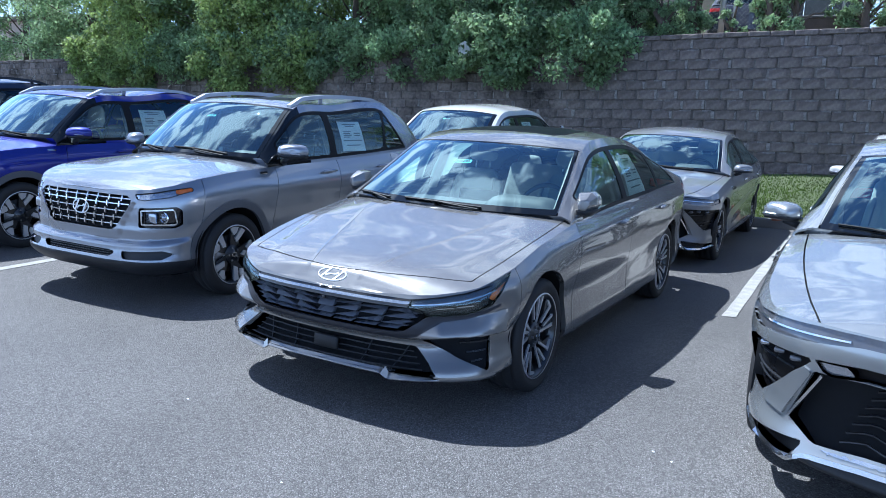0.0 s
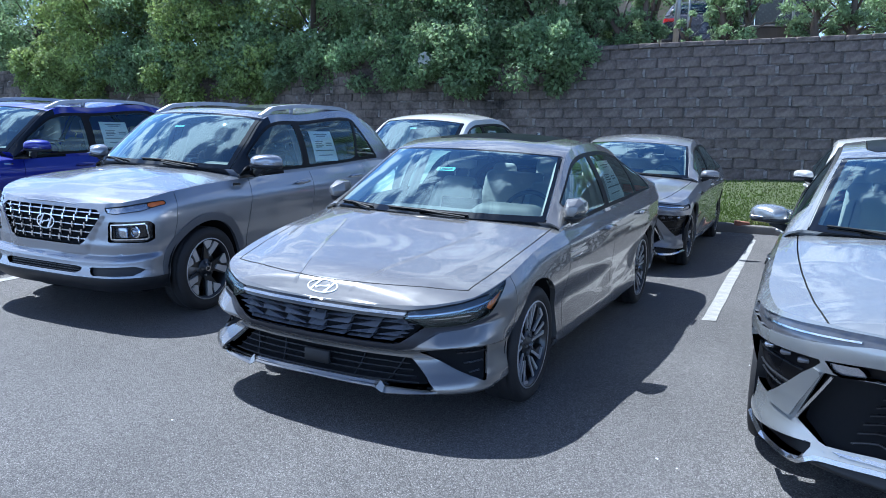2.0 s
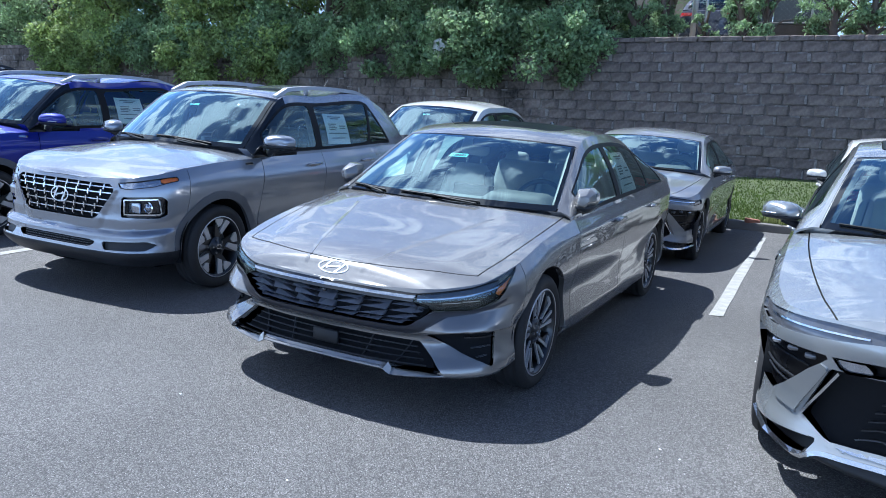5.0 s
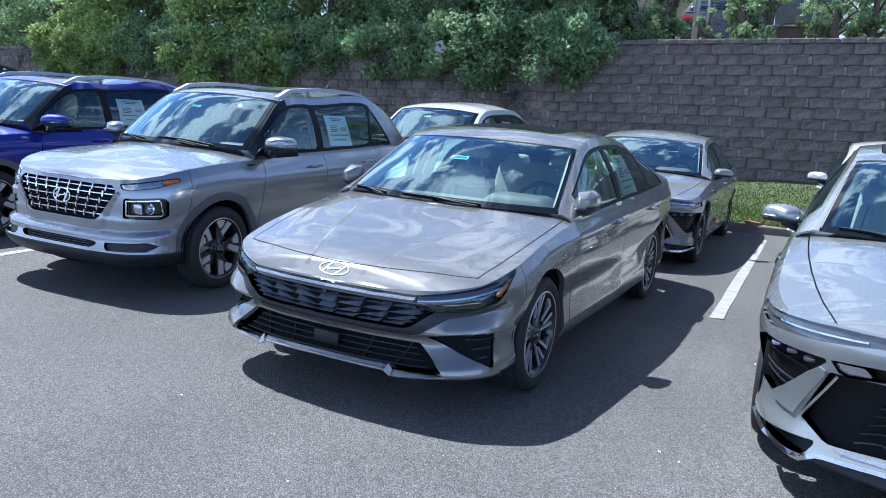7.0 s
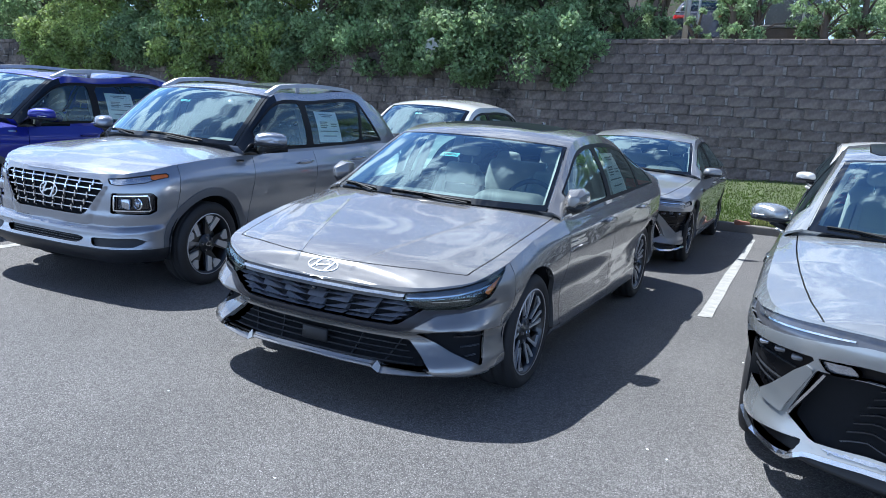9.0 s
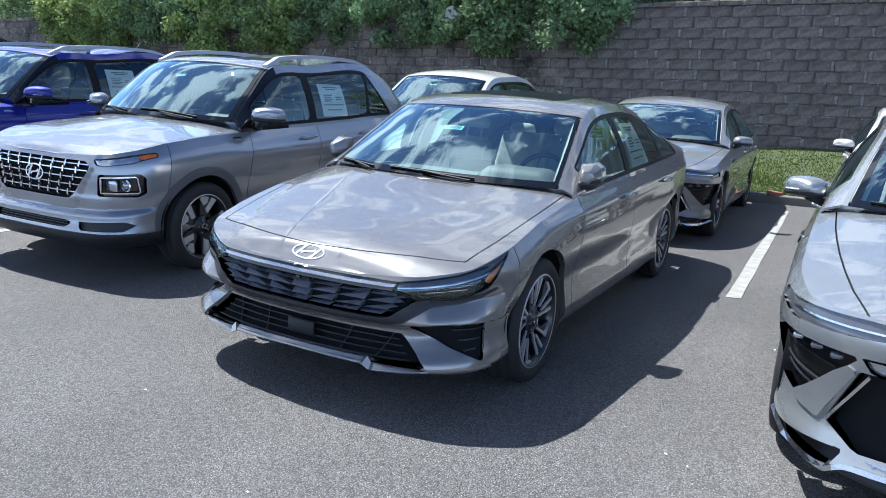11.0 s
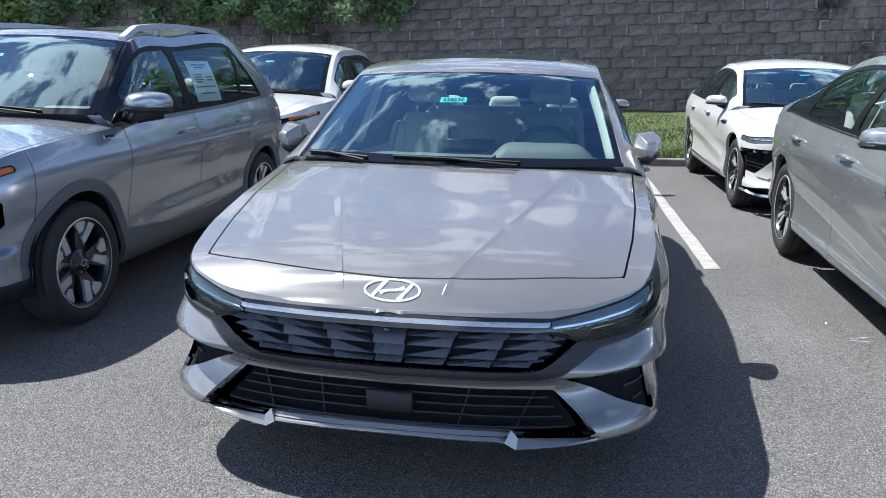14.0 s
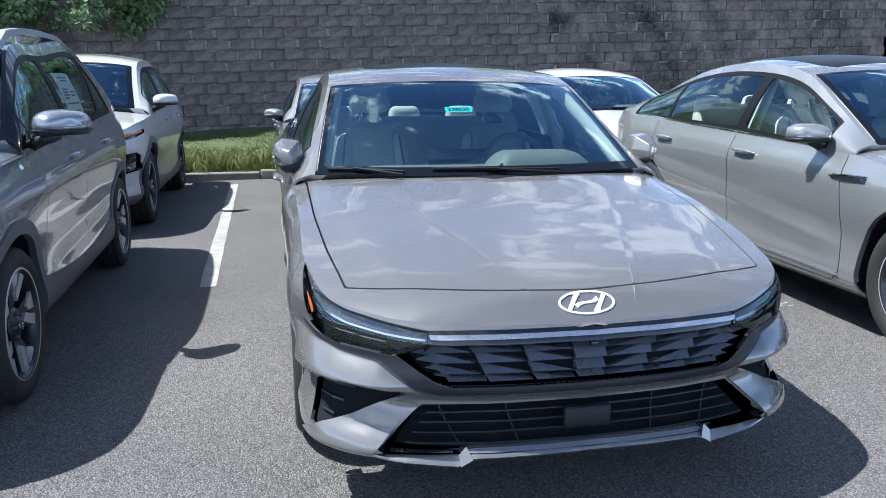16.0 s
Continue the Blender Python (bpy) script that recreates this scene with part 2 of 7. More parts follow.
def part(name, bm, mat, parent=None, label="", smooth=True):
    """Links a bmesh as one mesh object under a thing or a part."""
    me = bpy.data.meshes.new(name)
    bm.to_mesh(me)
    bm.free()
    if smooth:
        me.polygons.foreach_set("use_smooth", [True] * len(me.polygons))
    me.materials.append(mat)
    ob = new(name, me)
    ob.parent = parent
    if label:
        tagged(ob, label)
    return ob


def thing(name, label, category, m=None, group="", kind=""):
    ob = new(name)
    ob.empty_display_size = 0.2
    if m is not None:
        ob.matrix_basis = m
    return tagged(ob, label, category, group, kind)


def smooth_curve(pts, t):
    """A smooth curve through pts (rows), read at the places t (0 is the first point, 1 the second, and so on)."""
    p = np.asarray(pts, float)
    p = p if p.ndim > 1 else p[:, None]
    n = len(p)
    d = np.linalg.norm(np.diff(p, axis=0), axis=1) + 1e-9
    tan = np.zeros_like(p)
    s = np.diff(p, axis=0) / d[:, None]
    tan[1:-1] = (s[:-1] * d[1:, None] + s[1:] * d[:-1, None]) / (d[:-1] + d[1:])[:, None]
    tan[0], tan[-1] = s[0], s[-1]
    t = np.clip(np.asarray(t, float), 0, n - 1)
    i = np.minimum(t.astype(int), n - 2)
    f = (t - i)[:, None]
    h = d[i][:, None]
    a, b = p[i], p[i + 1]
    return a * (2 * f**3 - 3 * f**2 + 1) + tan[i] * h * (f**3 - 2 * f**2 + f) + b * (3 * f**2 - 2 * f**3) + tan[i + 1] * h * (f**3 - f**2)


def table(xs, ys, x):
    """Smooth reading of a small table."""
    xs = np.asarray(xs, float)
    t = np.interp(x, xs, np.arange(len(xs)))
    y = np.asarray(ys, float)
    i = np.minimum(t.astype(int), len(xs) - 2)
    f = t - i
    g = np.gradient(y, xs)
    h = xs[i + 1] - xs[i]
    return y[i] * (2 * f**3 - 3 * f**2 + 1) + g[i] * h * (f**3 - 2 * f**2 + f) + y[i + 1] * (3 * f**2 - 2 * f**3) + g[i + 1] * h * (f**3 - f**2)


class Sheet:
    """A triangle surface with normals and surface coordinates, which can be cut along any line."""

    def __init__(self, grid, centre):
        nu, nv = grid.shape[:2]
        du, dv = np.gradient(grid, axis=0), np.gradient(grid, axis=1)
        nrm = np.cross(du, dv)
        ln = np.linalg.norm(nrm, axis=2, keepdims=True)
        bad = ln[..., 0] < 1e-9
        nrm = nrm / np.maximum(ln, 1e-9)
        if np.sum(nrm * (grid - np.asarray(centre))) < 0:
            nrm = -nrm
        if bad.any():
            good = np.argwhere(~bad)
            for i, j in np.argwhere(bad):
                gi = good[np.argmin(np.abs(good[:, 0] - i) * 3 + np.abs(good[:, 1] - j))]
                nrm[i, j] = nrm[gi[0], gi[1]]
        seam = np.abs(grid[..., 0]) < 1e-6
        nrm[seam, 0] = 0
        nrm /= np.linalg.norm(nrm, axis=2, keepdims=True) + 1e-12
        u, w = np.meshgrid(np.linspace(0, 1, nu), np.linspace(0, 1, nv), indexing="ij")
        self.v = np.concatenate([grid, nrm, u[..., None], w[..., None]], axis=2).reshape(-1, 8)
        k = np.arange(nu * nv).reshape(nu, nv)
        a, b, c, d = k[:-1, :-1].ravel(), k[1:, :-1].ravel(), k[1:, 1:].ravel(), k[:-1, 1:].ravel()
        self.t = np.concatenate([np.stack([a, b, c], 1), np.stack([a, c, d], 1)])
        p = self.v[self.t][:, :, :3]
        area = np.linalg.norm(np.cross(p[:, 1] - p[:, 0], p[:, 2] - p[:, 0]), axis=1)
        self.t = self.t[area > 1e-10]
        self.lab = np.zeros(len(self.t), int)

    def split(self, f):
        f = np.where(np.abs(f) < 2e-5, 2e-5, f)
        s = (f > 0)[self.t]
        c = s.sum(1)
        mixed = (c == 1) | (c == 2)
        if not mixed.any():
            return
        t, lab, s = self.t[mixed], self.lab[mixed], s[mixed]
        lone = np.where(s.sum(1) == 1, s.argmax(1), (~s).argmax(1))
        r = np.arange(len(t))
        a, b, c3 = t[r, lone], t[r, (lone + 1) % 3], t[r, (lone + 2) % 3]
        e = np.concatenate([np.stack([a, b], 1), np.stack([a, c3], 1)])
        e.sort(axis=1)
        ue, inv = np.unique(e, axis=0, return_inverse=True)
        inv = inv.ravel()
        f0, f1 = f[ue[:, 0]], f[ue[:, 1]]
        w = (f0 / (f0 - f1))[:, None]
        nv = self.v[ue[:, 0]] * (1 - w) + self.v[ue[:, 1]] * w
        nv[:, 3:6] /= np.linalg.norm(nv[:, 3:6], axis=1, keepdims=True) + 1e-12
        base = len(self.v)
        ab, ac = inv[: len(t)] + base, inv[len(t) :] + base
        self.v = np.concatenate([self.v, nv])
        self.t = np.concatenate([self.t[~mixed], np.stack([a, ab, ac], 1), np.stack([ab, b, c3], 1), np.stack([ab, c3, ac], 1)])
        self.lab = np.concatenate([self.lab[~mixed], lab, lab, lab])

    def region(self, label, fn, gap=0.0, gap_label=1, only=None):
        """Marks what lies where fn < 0, with a joint of that width round it."""
        for off in ([-gap / 2, gap / 2] if gap else [0]):
            self.split(fn(self.v) - off)
        f = fn(self.v)[self.t].mean(1)
        ok = np.ones(len(self.t), bool) if only is None else np.isin(self.lab, only)
        if gap:
            self.lab[ok & (np.abs(f) < gap / 2)] = gap_label
        self.lab[ok & (f < -gap / 2)] = label

    def take(self, label):
        t = self.t[np.isin(self.lab, label)]
        ids, inv = np.unique(t, return_inverse=True)
        return self.v[ids], inv.reshape(-1, 3)


def poly_sd(px, py, poly, r=0.0):
    """Signed distance to a polygon (inside negative), its corners rounded by r."""
    poly = np.asarray(poly, float)
    d = np.full(px.shape, 1e9)
    inside = np.zeros(px.shape, bool)
    for (x0, y0), (x1, y1) in zip(poly, np.roll(poly, -1, axis=0)):
        ex, ey = x1 - x0, y1 - y0
        wx, wy = px - x0, py - y0
        q = np.clip((wx * ex + wy * ey) / (ex * ex + ey * ey + 1e-12), 0, 1)
        d = np.minimum(d, (wx - ex * q) ** 2 + (wy - ey * q) ** 2)
        cond = (y0 > py) != (y1 > py)
        inside ^= cond & (px < ex * (py - y0) / (ey if abs(ey) > 1e-12 else 1e-12) + x0)
    return np.where(inside, -1, 1) * np.sqrt(d) - r


def front_poly(poly, ymax=0.3, r=0.0):
    return lambda v: np.maximum(poly_sd(v[:, 0], v[:, 2], poly, r), v[:, 1] - ymax)


def corner_poly(poly, ymax=-.3):
    """As front_poly, but its first coordinate runs on round the corner of the bumper."""
    return lambda v: np.maximum(poly_sd(v[:, 0] + .6 * np.maximum(0, v[:, 1] + .62), v[:, 2], poly), v[:, 1] - ymax)


def side_poly(poly, r=0.0, xmin=0.3):
    return lambda v: np.maximum(poly_sd(v[:, 1], v[:, 2], poly, r), xmin - v[:, 0])


def shell_mesh(v, t, lift=0.0, depth=0.012, mirror=None):
    """A panel from a piece of a sheet: its face lifted (minus: sunk), and a rim that goes depth inwards (minus: out to the surface)."""
    p, nr = v[:, :3] + v[:, 3:6] * lift, v[:, 3:6]
    q = p[t]
    fn = np.cross(q[:, 1] - q[:, 0], q[:, 2] - q[:, 0])
    flip = (fn * nr[t].mean(1)).sum(1) < 0
    t = np.where(flip[:, None], t[:, ::-1], t)
    e = np.concatenate([t[:, [0, 1]], t[:, [1, 2]], t[:, [2, 0]]])
    key = np.sort(e, axis=1)
    _, first, count = np.unique(key, axis=0, return_index=True, return_counts=True)
    rim = e[first[count == 1]]
    mid = np.abs(p[rim]).max(axis=1)[:, 0] < 1e-4
    rim = rim[~mid]
    faces = [tuple(f) for f in t]
    verts, norms = p, nr
    if depth and len(rim):
        ids, inv = np.unique(rim, return_inverse=True)
        inv = inv.reshape(-1, 2)
        top, low = p[ids], p[ids] - nr[ids] * depth
        edge = p[rim[:, 1]] - p[rim[:, 0]]
        out = np.cross(edge, nr[rim[:, 0]])
        if depth < 0:
            out = -out
        side = np.zeros_like(top)
        np.add.at(side, inv[:, 0], out)
        np.add.at(side, inv[:, 1], out)
        side /= np.linalg.norm(side, axis=1, keepdims=True) + 1e-12
        base, n = len(verts), len(ids)
        verts, norms = np.concatenate([verts, top, low]), np.concatenate([norms, side, side])
        for i, j in inv:
            faces.append((base + j, base + i, base + n + i, base + n + j) if depth > 0 else (base + i, base + j, base + n + j, base + n + i))
    return verts, faces, norms


def mirrored(verts, faces, norms):
    m = np.array([-1, 1, 1])
    return verts * m, [tuple(reversed(f)) for f in faces], norms * m


def joined(a, b):
    n = len(a[0])
    return np.concatenate([a[0], b[0]]), list(a[1]) + [tuple(i + n for i in f) for f in b[1]], np.concatenate([a[2], b[2]])


def panel(name, sheet, labels, mat, parent, lift=0.0, depth=0.012, both=False, sides=(1, -1), label=""):
    """Panels from the marked piece of a half sheet: one across the middle (both), or one on each side."""
    v, t = sheet.take(labels)
    if not len(t):
        return []
    a = shell_mesh(v, t, lift, depth)
    if both:
        m = joined(a, mirrored(*a))
        return [put(name, m[0], m[1], mat, parent, label, m[2])]
    return [put(name, *(lambda q: (q[0], q[1]))(a if s > 0 else mirrored(*a)), mat, parent, label, (a if s > 0 else mirrored(*a))[2]) for s in sides]


def sweep(points, normals, w, h, closed=False):
    """A bar of width w and height h along a line on a surface."""
    p, nr = np.asarray(points, float), np.asarray(normals, float)
    tan = np.roll(p, -1, 0) - np.roll(p, 1, 0) if closed else np.gradient(p, axis=0)
    tan /= np.linalg.norm(tan, axis=1, keepdims=True) + 1e-12
    sd = np.cross(tan, nr)
    sd /= np.linalg.norm(sd, axis=1, keepdims=True) + 1e-12
    ws = np.broadcast_to(np.asarray(w, float), (len(p),))[:, None]
    ring = np.stack([p - sd * ws / 2, p - sd * ws * 0.38 + nr * h, p + sd * ws * 0.38 + nr * h, p + sd * ws / 2], 1)
    verts = ring.reshape(-1, 3)
    faces, n = [], len(p)
    for i in range(n if closed else n - 1):
        j = (i + 1) % n
        for k in range(4):
            l = (k + 1) % 4
            faces.append((4 * i + k, 4 * j + k, 4 * j + l, 4 * i + l))
    if not closed:
        faces += [(0, 1, 2, 3), (4 * n - 1, 4 * n - 2, 4 * n - 3, 4 * n - 4)]
    return verts, faces


def lathe(profile, n=40, axis="x"):
    """A turned shape round the x axis from (x, radius) pairs."""
    verts, faces = [], []
    k = len(profile)
    for i in range(n):
        a = 2 * math.pi * i / n
        for x, r in profile:
            verts.append((x, r * math.cos(a), r * math.sin(a)))
    for i in range(n):
        j = (i + 1) % n
        for q in range(k - 1):
            faces.append((i * k + q, i * k + q + 1, j * k + q + 1, j * k + q))
    return verts, faces


def rounded_box(size, radius=0.02, segments=2, at=(0, 0, 0), taper=None, turn=None):
    """A box with rounded edges; taper narrows its top (x, y)."""
    bm = bmesh.new()
    bmesh.ops.create_cube(bm, size=1.0)
    for v in bm.verts:
        v.co = Vector((v.co.x * size[0], v.co.y * size[1], v.co.z * size[2]))
        if taper and v.co.z > 0:
            v.co.x *= taper[0]
            v.co.y *= taper[1]
    if radius:
        bmesh.ops.bevel(bm, geom=bm.edges[:], offset=radius, segments=segments, affect="EDGES", profile=0.5)
    if turn is not None:
        bmesh.ops.transform(bm, matrix=turn, verts=bm.verts)
    bmesh.ops.translate(bm, vec=Vector(at), verts=bm.verts)
    return bm


def tube(pts, radius, n=8, cap=True):
    """A round bar along a line; radius may be one number or one for each point."""
    p = [Vector(q) for q in pts]
    rad = [radius] * len(p) if isinstance(radius, (int, float)) else radius
    bm = bmesh.new()
    rings = []
    for i, q in enumerate(p):
        d = (p[min(i + 1, len(p) - 1)] - p[max(i - 1, 0)]).normalized()
        side = d.cross(Vector((0, 0, 1)) if abs(d.z) < 0.95 else Vector((1, 0, 0))).normalized()
        up = side.cross(d)
        rings.append([bm.verts.new(q + (side * math.cos(2 * math.pi * a / n) + up * math.sin(2 * math.pi * a / n)) * rad[i]) for a in range(n)])
    for a, b in zip(rings, rings[1:]):
        for i in range(n):
            bm.faces.new((a[i], a[(i + 1) % n], b[(i + 1) % n], b[i]))
    if cap:
        bm.faces.new(rings[0][::-1])
        bm.faces.new(rings[-1])
    return bm


# ---- cars ----
LEVELS = [0, 0.06, 0.14, 0.26, 0.42, 0.58, 0.74, 0.88, 1.0]
SEDAN = dict(
    plan=[(0, -.865), (.35, -.84), (.62, -.768), (.80, -.625), (.868, -.385), (.877, 0), (.890, .5), (.903, 1.3), (.91, 2.1), (.905, 2.72), (.872, 3.3), (.78, 3.62), (.5, 3.80), (0, 3.85)],
    zlo=[.205, .205, .205, .21, .215, .20, .19, .19, .19, .20, .24, .27, .28, .28],
    zhi=[.632, .638, .655, .69, .745, .83, .90, .92, .945, .975, .995, 1.005, 1.02, 1.03],
    front=[.07, .012, .0, .040, .068, .018, .022, .02, .045], side=[.06, .02, .010, .020, .026, .008, .0, .012, .052], rear=[.08, .03, .02, .01, .0, .0, .02, .03, .06],
    hood=[(-.82, .629), (-.80, .6488), (-.77, .6775), (-.74, .7055), (-.70, .7215), (-.66, .7345), (-.4, .791), (0, .866), (.24, .925)], cowl=6.0,
    rail=[(.765, .45, .94), (.70, .81, 1.150), (.636, 1.13, 1.322), (.612, 1.70, 1.385), (.595, 2.35, 1.335), (.63, 2.95, 1.175), (.70, 3.36, 1.055)],
    spine=[(.27, .942), (.63, 1.168), (1.0, 1.350), (1.62, 1.432), (2.35, 1.395), (2.98, 1.225), (3.42, 1.075)],
    deck=[(3.44, 1.07), (3.6, 1.06), (3.74, 1.047), (3.79, 1.03)], screen_top=1.87, shut=-.732, shut_arc=.132, shut_pow=1.7, hood_side=[(-.9, .65), (-.545, .712), (-.3, .747), (0, .772), (.5, .785)], shoulder=True, brow=True, frame=.028, frit=.022, tail=10.25, wb=2.72, r=.322, rim=.242, tw=.225, out=.874, arch=.368,
    doors=(.52, 1.52, 2.48), belt_ends=(.70, 2.93), pillar=(1.52, 2.40), folds=[((.25, .74), (2.3, .42), .008, .20), ((1.35, .40), (3.0, .80), .007, .20), ((-.2, .80), (3.5, .90), .006, .06)], ridge=True, mirror=(.850, .67, 1.0), mirror_size=.98, mirror_form="wedge", wipers=((.30, -.26, .016), (-.38, -.69, .012)), roof=(.42, 1.22, 1.80), glass_rear=GLASS_SIDE)
LARGE_SALOON = dict(
    plan=[(0, -.965), (.36, -.92), (.64, -.79), (.825, -.58), (.902, -.34), (.922, 0), (.926, .5), (.93, 1.4), (.93, 2.2), (.925, 2.84), (.89, 3.4), (.80, 3.70), (.5, 3.89), (0, 3.94)],
    zlo=[.175, .175, .175, .185, .20, .20, .19, .19, .19, .20, .24, .27, .28, .28],
    zhi=[.778, .775, .768, .752, .785, .85, .915, .945, .97, 1.0, 1.015, 1.02, 1.035, 1.045],
    front=[.07, .0, .01, .045, .055, .04, .02, .012, .03], side=[.085, .035, .016, .022, .026, .008, .0, .012, .052], rear=[.08, .03, .02, .01, .0, .0, .02, .03, .06],
    hood=[(-.935, .778), (-.90, .798), (-.84, .817), (-.7, .843), (-.4, .882), (0, .926), (.30, .965)], cowl=6.1,
    rail=[(.78, .52, .968), (.715, .90, 1.168), (.648, 1.25, 1.328), (.625, 1.85, 1.410), (.618, 2.5, 1.362), (.655, 3.12, 1.19), (.715, 3.55, 1.075)],
    spine=[(.34, .97), (.72, 1.185), (1.12, 1.362), (1.75, 1.465), (2.5, 1.425), (3.12, 1.255), (3.62, 1.10)],
    deck=[(3.64, 1.095), (3.74, 1.085), (3.84, 1.07), (3.88, 1.045)], shut=-1.2, hood_side=[(-.95, .565), (-.77, .612), (-.55, .664), (-.35, .706), (-.15, .739), (.05, .764), (.25, .782), (.6, .80)], tail=10.6, wb=2.84, r=.338, rim=.235, tw=.235, out=.90, arch=.385,
    doors=(.56, 1.60, 2.62), belt_ends=(.80, 3.16), pillar=(1.60, 2.56), folds=[((.1, .78), (3.4, .84), .008, .10), ((.45, .43), (2.75, .66), .016, .10)], mirror=(.965, .78, 1.01), mirror_size=.86, frame=.035, frit=.03, trim=True, lamp_from=.86, roof=(.50, 1.25, 2.4), glass_rear=GLASS_SIDE)
COMPACT = dict(
    plan=[(0, -.775), (.38, -.76), (.66, -.685), (.80, -.52), (.85, -.33), (.868, 0), (.876, .5), (.88, 1.2), (.88, 1.9), (.878, 2.52), (.86, 2.9), (.80, 3.12), (.5, 3.22), (0, 3.24)],
    zlo=[.235, .235, .235, .24, .24, .23, .22, .22, .22, .23, .26, .29, .30, .30],
    zhi=[.845, .85, .865, .90, .94, .975, 1.0, 1.02, 1.045, 1.08, 1.09, 1.09, 1.09, 1.09],
    front=[.06, .015, .0, .02, .03, .045, .05, .06, .09], side=[.085, .04, .022, .03, .03, .012, .002, .016, .062], rear=[.07, .03, .0, .01, .02, .03, .03, .04, .07],
    hood=[(-.685, .845), (-.66, .868), (-.62, .888), (-.5, .925), (-.2, .985), (.0, 1.018), (.22, 1.05)], cowl=5.95,
    rail=[(.745, .42, 1.065), (.70, .68, 1.29), (.65, .94, 1.478), (.63, 1.5, 1.528), (.63, 2.55, 1.523), (.675, 2.92, 1.33), (.72, 3.06, 1.13)],
    spine=[(.25, 1.075), (.55, 1.315), (.84, 1.513), (1.5, 1.573), (2.65, 1.568), (3.03, 1.33), (3.15, 1.13)],
    deck=[(3.14, 1.12), (3.15, 1.115), (3.16, 1.105), (3.17, 1.09)], shut=-1.2, hood_side=[(-.9, .70), (-.5, .745), (0, .785), (.5, .80)], frame=.03, frit=.035, tail=10.5, shelf=True, wb=2.52, r=.325, rim=.238, tw=.205, out=.865, arch=.375,
    doors=(.50, 1.36, 2.22), belt_ends=(.62, 2.62), slant=.75, black_a=1.0, folds=[((.2, .82), (2.9, .88), .008, .10), ((.55, .44), (2.2, .50), .008, .08)], pillar=(1.36, 2.18), mirror=(.95, .58, 1.13), mirror_size=1.0, roof=(.40, .98, 1.62), glass_rear=GLASS_DARK)
CROSSOVER = dict(
    plan=[(0, -.89), (.38, -.87), (.68, -.78), (.84, -.60), (.90, -.38), (.918, 0), (.925, .5), (.93, 1.3), (.93, 2.1), (.925, 2.755), (.905, 3.2), (.84, 3.52), (.5, 3.70), (0, 3.74)],
    zlo=[.25, .25, .25, .26, .26, .25, .24, .24, .24, .25, .28, .31, .32, .32],
    zhi=[.86, .865, .89, .94, .98, 1.0, 1.03, 1.05, 1.085, 1.14, 1.15, 1.15, 1.15, 1.15],
    front=[.08, .02, .0, .03, .04, .02, .02, .03, .07], side=[.085, .04, .022, .03, .03, .004, .0, .016, .062], rear=[.07, .03, .0, .01, .02, .03, .03, .04, .07],
    hood=[(-.82, .86), (-.79, .885), (-.75, .91), (-.6, .965), (-.3, 1.02), (.05, 1.06), (.30, 1.085)], cowl=6.0,
    rail=[(.77, .48, 1.10), (.71, .80, 1.335), (.67, 1.10, 1.53), (.65, 1.7, 1.615), (.65, 2.6, 1.58), (.67, 3.1, 1.38), (.74, 3.42, 1.2)],
    spine=[(.30, 1.105), (.66, 1.355), (1.0, 1.575), (1.7, 1.685), (2.75, 1.65), (3.3, 1.41), (3.58, 1.2)],
    deck=[(3.59, 1.2), (3.62, 1.19), (3.65, 1.17), (3.67, 1.15)], shut=-.76, tail=10.8, wb=2.755, r=.36, rim=.24, tw=.235, out=.905, arch=.42,
    doors=(.56, 1.52, 2.48), belt_ends=(.74, 3.1), pillar=(1.52, 2.55), mirror=(.99, .70, 1.18), roof=(.42, 1.2, 1.9), glass_rear=GLASS_DARK)


